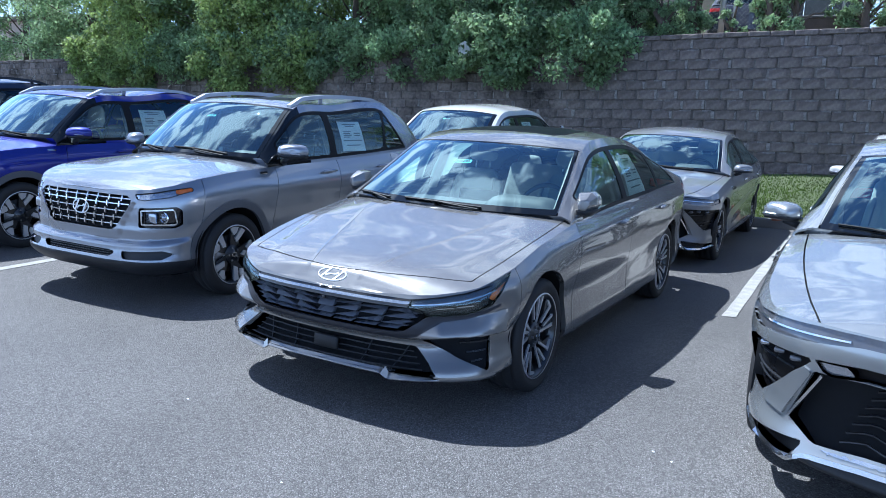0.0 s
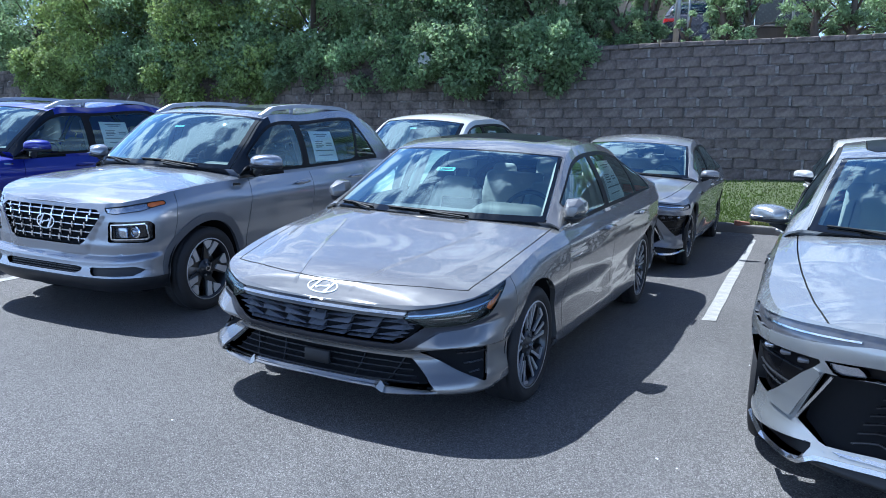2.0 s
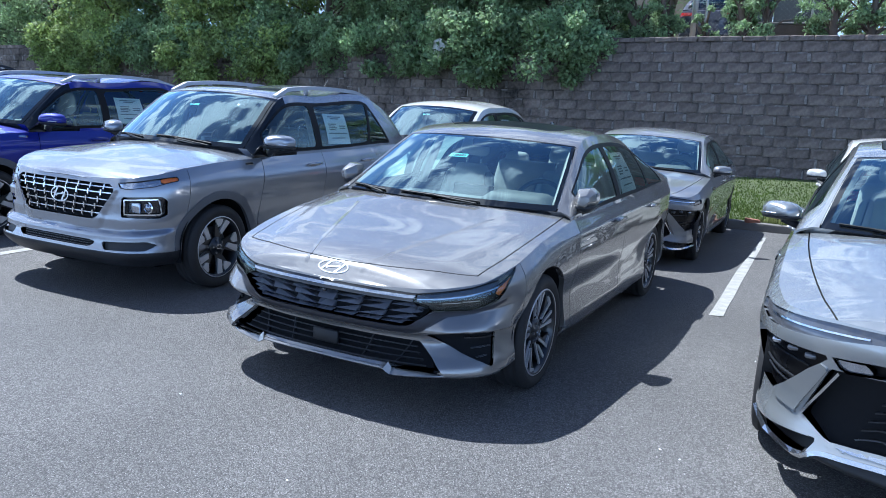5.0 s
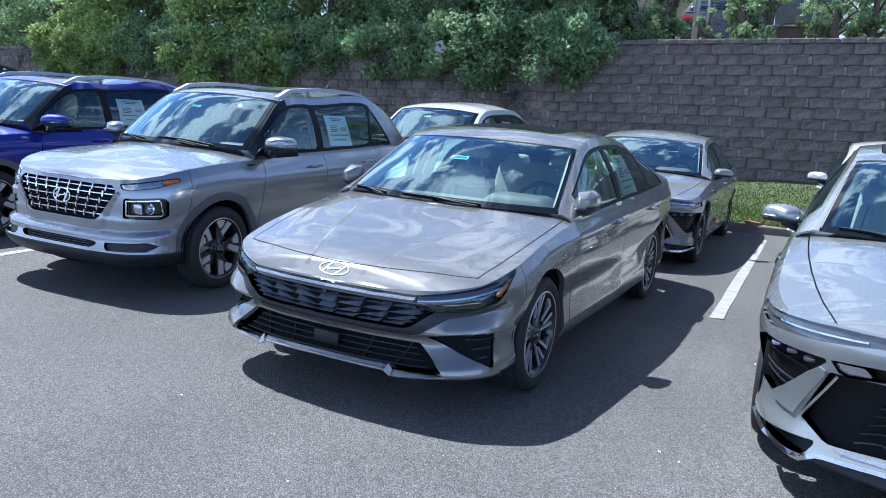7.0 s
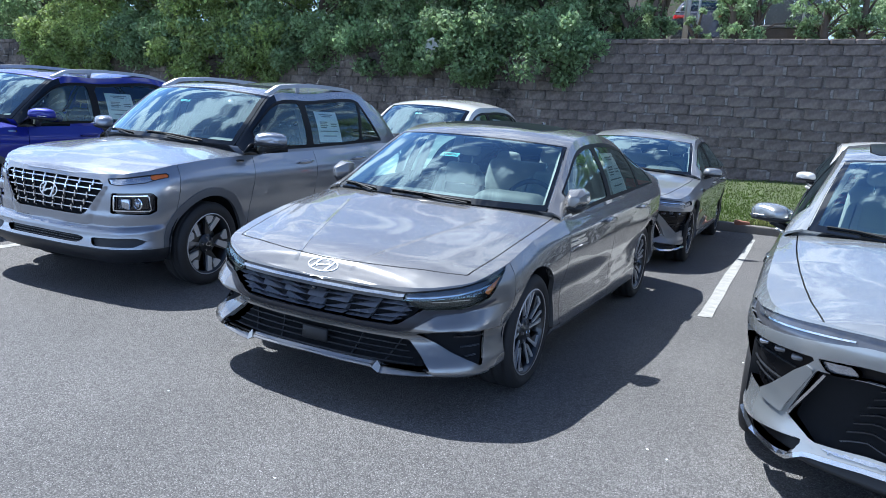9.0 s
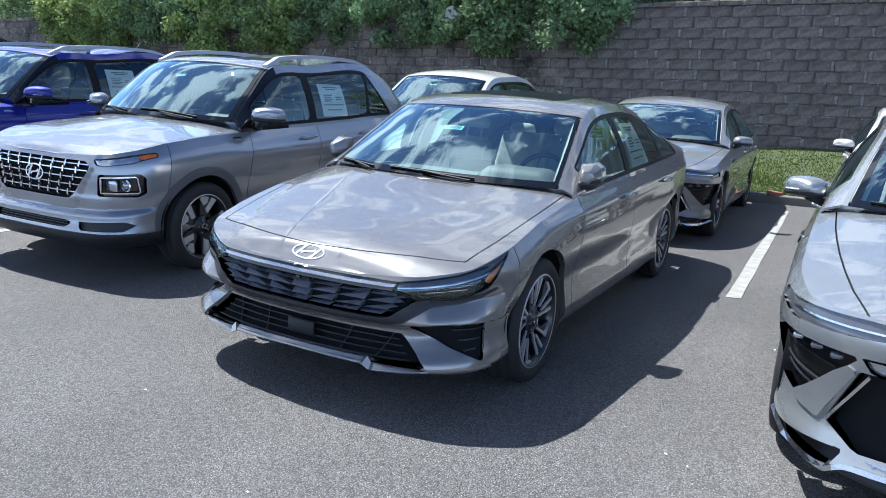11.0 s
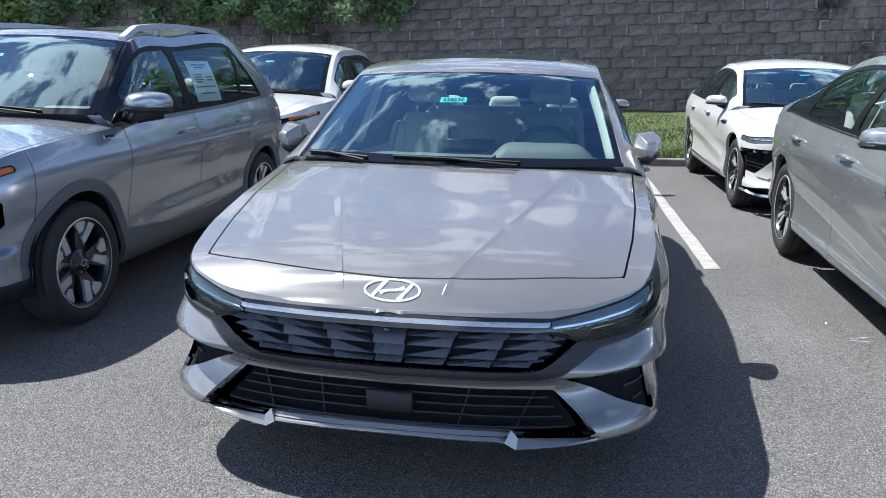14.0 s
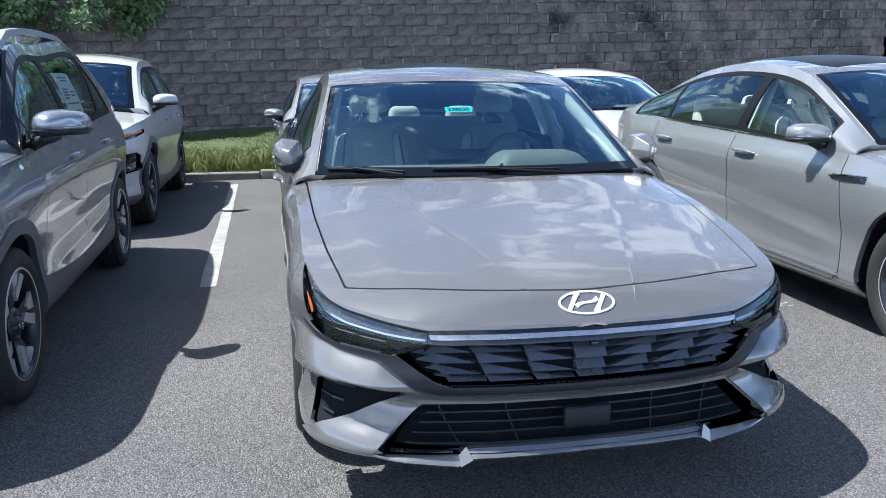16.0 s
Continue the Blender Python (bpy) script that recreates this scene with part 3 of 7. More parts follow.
def body_sheets(S, res):
    """The half body as five sheets: lower wall, hood, canopy, window side, deck."""
    seg = [12, 12, 12, 10, 12, 14, 18, 16, 14, 14, 8, 8, 8]
    t = np.concatenate([i + np.arange(max(3, int(n * res))) / max(3, int(n * res)) for i, n in enumerate(seg)] + [[13.0]])
    t = np.unique(np.concatenate([t, [S["cowl"], S["tail"]]]))
    lv = np.linspace(0, 1, int(58 * res))
    base = smooth_curve(S["plan"], t)
    tan = np.gradient(base, axis=0)
    tan /= np.linalg.norm(tan, axis=1, keepdims=True)
    nx, ny = tan[:, 1], -tan[:, 0]
    nx[0] = nx[-1] = 0
    wf, wr = np.clip(-ny, 0, 1) ** 1.3, np.clip(ny, 0, 1) ** 1.3
    prof = {k: table(LEVELS, S[k], lv) for k in ("front", "side", "rear")}
    ins = wf[:, None] * prof["front"] + wr[:, None] * prof["rear"] + (1 - wf - wr)[:, None] * prof["side"]
    zlo, zhi = smooth_curve(S["zlo"], t)[:, 0], smooth_curve(S["zhi"], t)[:, 0]
    # a swelling over each wheel
    wheel = np.exp(-((base[:, 1]) / 0.42) ** 2) + np.exp(-((base[:, 1] - S["wb"]) / 0.42) ** 2)
    ins = ins - 0.012 * (wheel * (base[:, 0] > 0.7))[:, None] * np.exp(-((lv - 0.62) / 0.22) ** 2)
    if "folds" in S:
        # sharp folds along the doors
        z_ = zlo[:, None] + (zhi - zlo)[:, None] * lv
        y_ = base[:, 1:2] + 0 * z_
        for (ya, za), (yb, zb), amp, wide in S["folds"]:
            q = np.clip((y_ - ya) / (yb - ya), 0, 1)
            d = z_ - (za + (zb - za) * q)
            ends = np.clip((y_ - ya) / .25, 0, 1) * np.clip((yb - y_) / .25, 0, 1)
            ins = ins - amp * ends * np.maximum(0, 1 - np.abs(d) / wide) * (base[:, :1] > .7)
    wall = np.stack([base[:, :1] - nx[:, None] * ins, base[:, 1:] - ny[:, None] * ins, zlo[:, None] + (zhi - zlo)[:, None] * lv], 2)
    if S.get("brow"):
        # a brow over each corner intake: its upper face looks up, its edge is sharp
        x_, z_ = wall[..., 0].copy(), wall[..., 2]
        zc = np.interp(x_, [.40, .50, .685, .81, .90], [.420, .432, .457, .463, .462])
        zu = np.interp(x_, [.40, .46, .525, .635, .74, .86, .90], [.421, .430, .447, .524, .540, .570, .582])
        far_ = np.clip((-.36 - wall[..., 1]) / .10, 0, 1)
        up_ = np.clip((zu - z_) / np.maximum(zu - zc, .004), 0, 1)
        dn_ = np.clip((z_ - zc + .012) / .012, 0, 1)
        wide_ = np.clip((zu - zc) / .075, 0, 1)
        push = .058 * far_ * wide_ * np.where(z_ >= zc, up_, dn_) - .020 * far_ * wide_ * np.clip((.72 - z_) / (.72 - zu), 0, 1) * np.clip((z_ - zc + .05) / .05, 0, 1)
        # a plate beside the lower intake, leaning back, that ends in a sharp lower corner
        zb = .250
        lean = np.clip((x_ - .56) / .10, 0, 1) * far_ * np.where(z_ >= zb, np.clip((.405 - z_) / (.405 - zb), 0, 1), np.clip((z_ - zb + .03) / .03, 0, 1))
        push = push + .026 * lean - .010 * np.clip((x_ - .56) / .10, 0, 1) * far_ * np.clip((.46 - z_) / .05, 0, 1)
        wall[..., 0] += nx[:, None] * push
        wall[..., 1] += ny[:, None] * push
    if S.get("shelf"):
        # a mask round the grille stands proud; below it the bumper steps out in a ledge
        x_, z_, ahead_ = wall[..., 0].copy(), wall[..., 2], np.clip((-.40 - wall[..., 1]) / .10, 0, 1)
        zs = np.interp(x_, [0, .50, .70, .80, .88], [.478, .476, .488, .505, .515])
        edge_ = np.interp(z_, [.47, .53, .62, .80, .86], [.400, .405, .44, .545, .56])
        push = .034 * ahead_ * np.clip((zs - z_) / .016, 0, 1) * np.clip((z_ - .27) / .06, 0, 1)
        push = push + .014 * np.clip((edge_ - x_) / .014, 0, 1) * np.clip((z_ - zs) / .01, 0, 1) * np.clip((.90 - z_) / .05, 0, 1)
        push = push - .012 * ahead_ * np.clip((.56 - z_) / .06, 0, 1) * (z_ > zs)
        wall[..., 0] += nx[:, None] * push
        wall[..., 1] += ny[:, None] * push
    wall[0, :, 0] = wall[-1, :, 0] = 0
    mid = (0, S["wb"] / 2, 0.6)
    top = wall[:, -1]

    def fan(sel, spine, power, crease=0.0):
        edge = top[sel]
        ln = np.concatenate([[0], np.cumsum(np.linalg.norm(np.diff(edge, axis=0), axis=1))])
        f = ln / ln[-1]
        sp = np.asarray(spine, float)
        ys = sp[0, 0] + (sp[-1, 0] - sp[0, 0]) * f
        w = np.linspace(0, 1, int(34 * res))
        x = edge[:, :1] * (1 - w)
        y = edge[:, 1:2] * (1 - w) + ys[:, None] * w
        far = sp if sp[0, 0] < sp[-1, 0] else sp[::-1]
        lead, tail_ = (far[1] - far[0]) / (far[1, 0] - far[0, 0]), (far[-1] - far[-2]) / (far[-1, 0] - far[-2, 0])
        far = np.concatenate([[far[0] - lead * .5], far, [far[-1] + tail_ * .5]])
        order = np.argsort(edge[:, 1])
        xe, ze = np.interp(y, edge[order, 1], edge[order, 0]), np.interp(y, edge[order, 1], edge[order, 2])
        zc = table(far[:, 0], far[:, 1], y.ravel()).reshape(y.shape)
        z = zc + (ze - zc) * np.clip(x / np.maximum(xe, 1e-4), 0, 1) ** power
        z[:, 0] = edge[:, 2]
        if crease:
            line = 0.14 + 0.345 * (y - sp[0, 0]) / (sp[-1, 0] - sp[0, 0])
            q = np.maximum(0, x - line) / 0.13
            z = z + crease * np.exp(-q) * np.clip((y - sp[0, 0]) / 0.25, 0, 1)
            if S.get("shoulder"):
                line = 0.47 + 0.24 * (y + .8)
                d = x - line
                z = z + .004 * np.exp(-(d / np.where(d > 0, .05, .14)) ** 2) * np.clip((xe - line) / .08, 0, 1) * np.clip((y + .82) / .30, 0, 1)
        return np.stack([x, y, z], 2)

    hood = fan(t <= S["cowl"] + 1e-9, S["hood"], 2.3, 0.004)
    back = top[t >= S["tail"] - 1e-9][::-1]
    sel = np.arange(len(t))[t >= S["tail"] - 1e-9][::-1]
    deck = fan(sel, S["deck"][::-1], 2.1)
    n = len(S["rail"]) - 1
    tc = np.linspace(0, n, int(96 * res))
    rail = smooth_curve(S["rail"], tc)
    spine = smooth_curve([(0, *q) for q in S["spine"]], tc)
    w = np.linspace(0, 1, int(30 * res))
    g = 1 - (1 - w) ** 2.3
    canopy = np.stack([rail[:, :1] * (1 - w), rail[:, 1:2] + (spine[:, 1] - rail[:, 1])[:, None] * g, rail[:, 2:] + (spine[:, 2] - rail[:, 2])[:, None] * g], 2)
    flank = (t > 4.5) & (t < 11.3)
    bx = np.interp(rail[:, 1], top[flank][:, 1], top[flank][:, 0])
    bz = np.interp(rail[:, 1], top[flank][:, 1], top[flank][:, 2])
    belt = np.stack([bx, rail[:, 1], bz], 1)
    q = np.linspace(0, 1, int(26 * res))
    side = belt[:, None] + (rail - belt)[:, None] * q[None, :, None]
    side[..., 0] += 0.028 * np.sin(math.pi * q)[None]
    return dict(wall=Sheet(wall, mid), hood=Sheet(hood, (0, 0, 0.2)), canopy=Sheet(canopy, (0, 1.6, 0.6)), side=Sheet(side, (0, 1.6, 1.0)), deck=Sheet(deck, (0, 3.2, 0.3)),
                rows=(hood[-1], canopy[0], deck[-1], canopy[-1], rail))


class Skin:
    """Reads points on the finished body: from the front, from the side, from above."""

    def __init__(self, sheets):
        self.w, self.h = sheets["wall"].v.copy(), sheets["hood"].v.copy()
        self.c, self.s = sheets["canopy"].v.copy(), sheets["side"].v.copy()

    def at(self, pool, a, b, va, vb, solve):
        pts, nrm = [], []
        for p, q in zip(np.atleast_1d(va), np.atleast_1d(vb)):
            sgn = 1
            if p < 0 and a == 0:
                p, sgn = -p, -1
            i = np.argmin((pool[:, a] - p) ** 2 + (pool[:, b] - q) ** 2)
            v = pool[i]
            c = v[:3].copy()
            c[solve] = v[solve] - ((p - v[a]) * v[3 + a] + (q - v[b]) * v[3 + b]) / v[3 + solve]
            c[a], c[b] = p, q
            m = np.array([sgn, 1, 1])
            pts.append(c * m)
            nrm.append(v[3:6] * m)
        return np.array(pts), np.array(nrm)

    def front(self, x, z):
        pool = self.w[(self.w[:, 1] < 0.0) & (self.w[:, 4] < -0.15)]
        return self.at(pool, 0, 2, x, z, 1)

    def flank(self, y, z, side=1):
        pool = np.concatenate([self.w, self.s])
        pool = pool[pool[:, 3] > 0.3]
        p, n = self.at(pool, 1, 2, y, z, 0)
        m = np.array([side, 1, 1])
        return p * m, n * m

    def bonnet(self, x, y):
        return self.at(self.h, 0, 1, x, y, 2)

    def screen(self, x, y):
        return self.at(self.c[self.c[:, 5] > 0.1], 0, 1, x, y, 2)


def dense(pts, step=0.02):
    p = np.asarray(pts, float)
    ln = np.concatenate([[0], np.cumsum(np.linalg.norm(np.diff(p, axis=0), axis=1))])
    n = max(2, int(ln[-1] / step))
    s = np.linspace(0, ln[-1], n)
    return np.stack([np.interp(s, ln, p[:, k]) for k in range(p.shape[1])], 1)


def bar_front(name, skin, pts, w, h, mat, parent, lift=0.0, label="", both=True, step=0.02):
    """A strip on the nose along a line of (x, z); with both, also its mirror image."""
    made = []
    for s in ((1, -1) if both else (1,)):
        d = dense(pts, step)
        p, n = skin.front(d[:, 0] * s, d[:, 1])
        v, f = sweep(p + n * lift, n, w, h)
        made.append(put(name, v, f, mat, parent, label, smooth=False))
    return made


def bar_flank(name, skin, pts, w, h, mat, parent, side=1, lift=0.0, label=""):
    d = dense(pts)
    p, n = skin.flank(d[:, 0], d[:, 1], side)
    w_none = w is None
    if w_none:
        w = .008 + .030 * np.sin(np.linspace(0, math.pi, len(p))) ** .6
    v, f = sweep(p + n * lift, n, w, h)
    return put(name, v, f, mat, parent, label, smooth=w_none)


def make_wheel(parent, at, side, S, style):
    """A wheel: rim barrel with tyre, spokes, brake disc and cap."""
    r, rim, w = S["r"], S["rim"], S["tw"]
    hw = w / 2
    v, f = lathe([(hw * .86, rim + .004), (hw * .93, rim - .004), (hw * .86, rim - .014), (hw * .55, rim - .026), (-hw * .8, rim - .03), (-hw * .86, rim + .004)], 48)
    m = pose(*at, 0, 0, 0 if side > 0 else 180)
    wheel = put("wheel", v, f, ALLOY_DARK, parent, "machined alloy wheel with dark pockets")
    put("rim_lip", *lathe([(hw * .86, rim + .003), (hw * .94, rim - .003), (hw * .86, rim - .013)], 48), ALLOY, wheel)
    wheel.matrix_basis = m
    gr = [(-.30, 0), (-.27, -.007), (-.23, -.007), (-.20, 0), (-.05, 0), (-.03, -.007), (.03, -.007), (.05, 0), (.20, 0), (.23, -.007), (.27, -.007), (.30, 0)]
    prof = [(-hw * .84, rim - .002), (-hw * .98, rim + .03), (-hw, (r + rim) / 2), (-hw * .93, r - .022), (-hw * .78, r - .005)] + [(w * a * 1.1, r + b) for a, b in gr] + [(hw * .78, r - .005), (hw * .93, r - .022), (hw, (r + rim) / 2), (hw * .985, rim + .03), (hw * .9, rim + .006), (hw * .84, rim - .002)]
    put("tyre", *lathe(prof, 56), RUBBER, wheel, "black rubber tyre")
    put("brake_disc", *lathe([(-.015, .05), (-.015, .148), (.008, .148), (.008, .06), (.03, .055), (.03, .0)], 32), STEEL, wheel)
    put("wheel_back", *lathe([(-.05, .0), (-.05, rim - .02)], 32), BLACK_DEEP, wheel)
    face = hw * .80

    def blades(name, n, shape, x0, x1, mat, dish=0.02, phase=0.0):
        for i in range(n):
            a = 2 * math.pi * i / n + phase
            vs, k = [], len(shape)
            for lay in (0, 1):
                for rad, ang in shape:
                    q = (rad - .05) / (rim - .05)
                    x = (x1 if lay else x0) - dish * (1 - q)
                    vs.append((x, rad * math.cos(a + ang), rad * math.sin(a + ang)))
            fs = [tuple(range(k, 2 * k)), tuple(range(k))[::-1]] + [(j, (j + 1) % k, k + (j + 1) % k, k + j) for j in range(k)]
            put(name, vs, fs, mat, wheel, smooth=False)

    e = rim - .012
    if style == "turbine":
        blades("spoke", 10, [(.05, -.12), (.13, -.12), (e, .14), (e, .40), (.15, .13), (.05, .22)], face - .035, face - .012, ALLOY_DARK)
        blades("spoke_face", 5, [(.055, -.08), (e, .02), (e, .12), (.15, .09), (.060, .10)], face - .012, face - .004, ALLOY)
        blades("vane", 5, [(.105, .26), (.118, .20), (e, .29), (e, .37), (.125, .32)], face - .012, face - .002, ALLOY)
        blades("hook", 5, [(.095, .62), (.100, .50), (.196, .60), (e, .60), (e, .92), (.212, .92), (.206, .68), (.190, .68)], face - .012, face - .003, ALLOY)
    elif style == "compact":
        blades("spoke", 5, [(.04, -.45), (.10, -.34), (e, -.34), (e, .40), (.13, .42), (.04, .5)], face - .04, face - .018, ALLOY_DARK)
        blades("spoke_face", 5, [(.100, -.16), (.135, -.24), (e, -.31), (e, -.07), (.170, -.01), (.128, .12)], face - .018, face - .004, ALLOY)
        blades("vane", 5, [(.152, .26), (.172, .08), (e, .06), (e, .42), (e * .90, .46)], face - .016, face - .005, ALLOY)
    else:
        blades("spoke", 5, [(.04, -.5), (.09, -.3), (e, -.17), (e, .17), (.09, .3), (.04, .5)], face - .04, face - .018, ALLOY_DARK)
        for sgn in (-1, 1):
            blades("spoke_face", 5, [(.05, sgn * .05), (.11, sgn * .24), (e, sgn * .22), (e, sgn * .08), (.13, sgn * .05)][::sgn], face - .018, face - .006, ALLOY)
            blades("vane", 5, [(.10, sgn * .26), (e, sgn * .42), (e, sgn * .47), (.12, sgn * .36)][::sgn], face - .03, face - .008, ALLOY_DARK)
    put("hub_cap", *lathe([(face - .03, .075), (face - .02, .07), (face - .016, .034), (face - .006, .031), (face - .004, .0)], 24), ALLOY_DARK, wheel)
    for i in range(5):
        lugs = bmesh.new()
        a = 2 * math.pi * (i + .5) / 5
        bmesh.ops.create_cone(lugs, cap_ends=True, segments=6, radius1=.009, radius2=.008, depth=.016, matrix=Matrix.Translation((face - .014, .052 * math.cos(a), .052 * math.sin(a))) @ Matrix.Rotation(radians(90), 4, "Y"))
        part("lug_nut", lugs, STEEL, wheel, smooth=False)
    ring = [(face - .001, .02 * math.cos(a) * 1.25, .02 * math.sin(a) * .8) for a in np.linspace(0, 2 * math.pi, 20, endpoint=False)]
    put("cap_ring", *sweep(ring, [(1, 0, 0)] * 20, .004, .002, closed=True), CHROME, wheel, smooth=False)
    return wheel


def make_emblem(parent, spot, w, h, mat, name="emblem"):
    """An oval ring with slanted strokes, laid on the body by spot(across, up)."""
    vs, fs = [], []

    def stroke(line, wide, closed=False):
        pts, nrm = spot(np.array([q[0] for q in line]), np.array([q[1] for q in line]))
        v, f = sweep(pts + nrm * .0005, nrm, wide, .003, closed)
        b = len(vs)
        vs.extend(map(tuple, v))
        fs.extend(tuple(i + b for i in q) for q in f)

    ang = np.linspace(0, 2 * math.pi, 48, endpoint=False)
    stroke([(w / 2 * .965 * math.cos(a), h / 2 * .945 * math.sin(a)) for a in ang], w * .040, True)
    k = np.linspace(-1, 1, 12)
    for a in (-1, 1):
        # each upright leans and flares towards the ring
        stroke([(a * w * .235 + q * w * .105, a * h * -.055 + q * h * .365) for q in k], w * (.072 + .034 * np.clip(-a * k, 0, 1) ** 2))
    stroke([(q * w * .205, h * (.03 * q + .11 * q ** 3)) for q in k], w * (.048 + .040 * np.abs(k) ** 2))
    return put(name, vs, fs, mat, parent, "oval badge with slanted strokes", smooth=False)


MIRROR_WEDGE = [(-.056, -.060), (-.066, .010), (-.046, .074), (.030, .084), (.066, .058), (.074, .006), (.018, -.072)]
MIRROR_WIDE = [(-.128, -.030), (-.126, .022), (-.098, .058), (-.02, .070), (.080, .062), (.118, .036), (.126, -.008), (.110, -.046), (.0, -.052), (-.100, -.050)]


def make_mirror(parent, at, side, mat, big=1.0, form="wide"):
    """A wing mirror: painted shell over a dark base, a foot on the door, and the glass."""
    ring = MIRROR_WEDGE if form == "wedge" else MIRROR_WIDE
    deep = [(-.092, .30, .012, .0), (-.086, .52, .008, .002), (-.060, .82, .002, .002), (-.015, .98, 0, 0), (.030, 1.0, 0, 0), (.040, .97, 0, 0)]
    if form == "wedge":
        deep = [(-.100, .34, .020, .004), (-.096, .46, .016, .004), (-.030, .94, .002, .002), (.020, 1.0, 0, 0), (.040, .98, 0, 0)]

    def loft(layers, keep=lambda z: z):
        bm = bmesh.new()
        rows = []
        for y, k, dx, dz in layers:
            rows.append([bm.verts.new((side * (x * k + dx) * big, (y * (1.25 if form == "wedge" else 1) + .25 * x) * big, keep(z * k + dz) * big)) for x, z in ring])
        m = len(ring)
        for r0, r1 in zip(rows, rows[1:]):
            for i in range(m):
                bm.faces.new((r0[i], r0[(i + 1) % m], r1[(i + 1) % m], r1[i]))
        bm.faces.new(rows[0][::-1])
        bm.faces.new(rows[-1])
        bmesh.ops.recalc_face_normals(bm, faces=bm.faces)
        return bm

    m = pose(*at, 0, 0, 0)
    shell = part("mirror_shell", loft(deep), mat, parent, "painted wing mirror shell")
    shell.matrix_basis = m
    if form == "wedge":
        md = shell.modifiers.new("round", "BEVEL")
        md.width, md.segments, md.limit_method = .020 * big, 5, "ANGLE"
        md.angle_limit = radians(12)
    else:
        md = shell.modifiers.new("round", "SUBSURF")
        md.levels = md.render_levels = 2
    low = part("mirror_base", loft([(-.088, .50, .008, -.014), (-.03, .96, 0, -.006), (.036, 1.01, 0, -.004)], lambda z: min(z, -.026)), BLACK_TRIM, parent)
    low.matrix_basis = m
    bm = loft([(.036, .86, 0, 0), (.044, .84, 0, 0)])
    part("mirror_glass", bm, CHROME, parent, "mirror glass", smooth=False).matrix_basis = m
    foot = tube([(-side * (.090 if form == "wedge" else .150) * big, .06 * big, -.100 * big), (-side * (.055 if form == "wedge" else .10) * big, .02 * big, -.082 * big), (-side * .015 * big, -.01 * big, -.050 * big)], [.034 * big, .026 * big, .024 * big], 10)
    part("mirror_foot", foot, BLACK_TRIM, parent).matrix_basis = m
    for s0 in ([.03] if form == "wide" else []):
        lamp = loft([(-.078, .62, s0, -.010), (-.070, .74, s0 * .8, -.008)], lambda z: max(min(z, -.010), -.019))
        part("turn_repeater", lamp, LAMP_SILVER, parent).matrix_basis = m


def make_seat(parent, x, y, z, mat, wide=.48):
    """A car seat: cushion, waisted backrest with bolsters, and a headrest on two rods."""
    part("seat_cushion", rounded_box((wide, .5, .16), .05, 3, (x, y - .02, z)), mat, parent)
    tilt = Matrix.Rotation(radians(-17), 4, "X")
    part("seat_back", rounded_box((wide * .72, .11, .60), .045, 3, (x, y + .33, z + .35), (.80, 1), tilt), mat, parent)
    for s in (1, -1):
        lean = tilt @ Matrix.Rotation(radians(s * -7), 4, "Y")
        part("seat_bolster", rounded_box((.12, .15, .54), .05, 3, (x + s * wide * .38, y + .31, z + .33), (.72, .8), lean), mat, parent)
    part("headrest", rounded_box((.255, .11, .185), .052, 4, (x, y + .45, z + .79), (.80, .9), tilt), mat, parent)
    for s in (-.06, .06):
        part("headrest_rod", tube([(x + s, y + .42, z + .60), (x + s, y + .45, z + .75)], .007, 6), CHROME, parent)


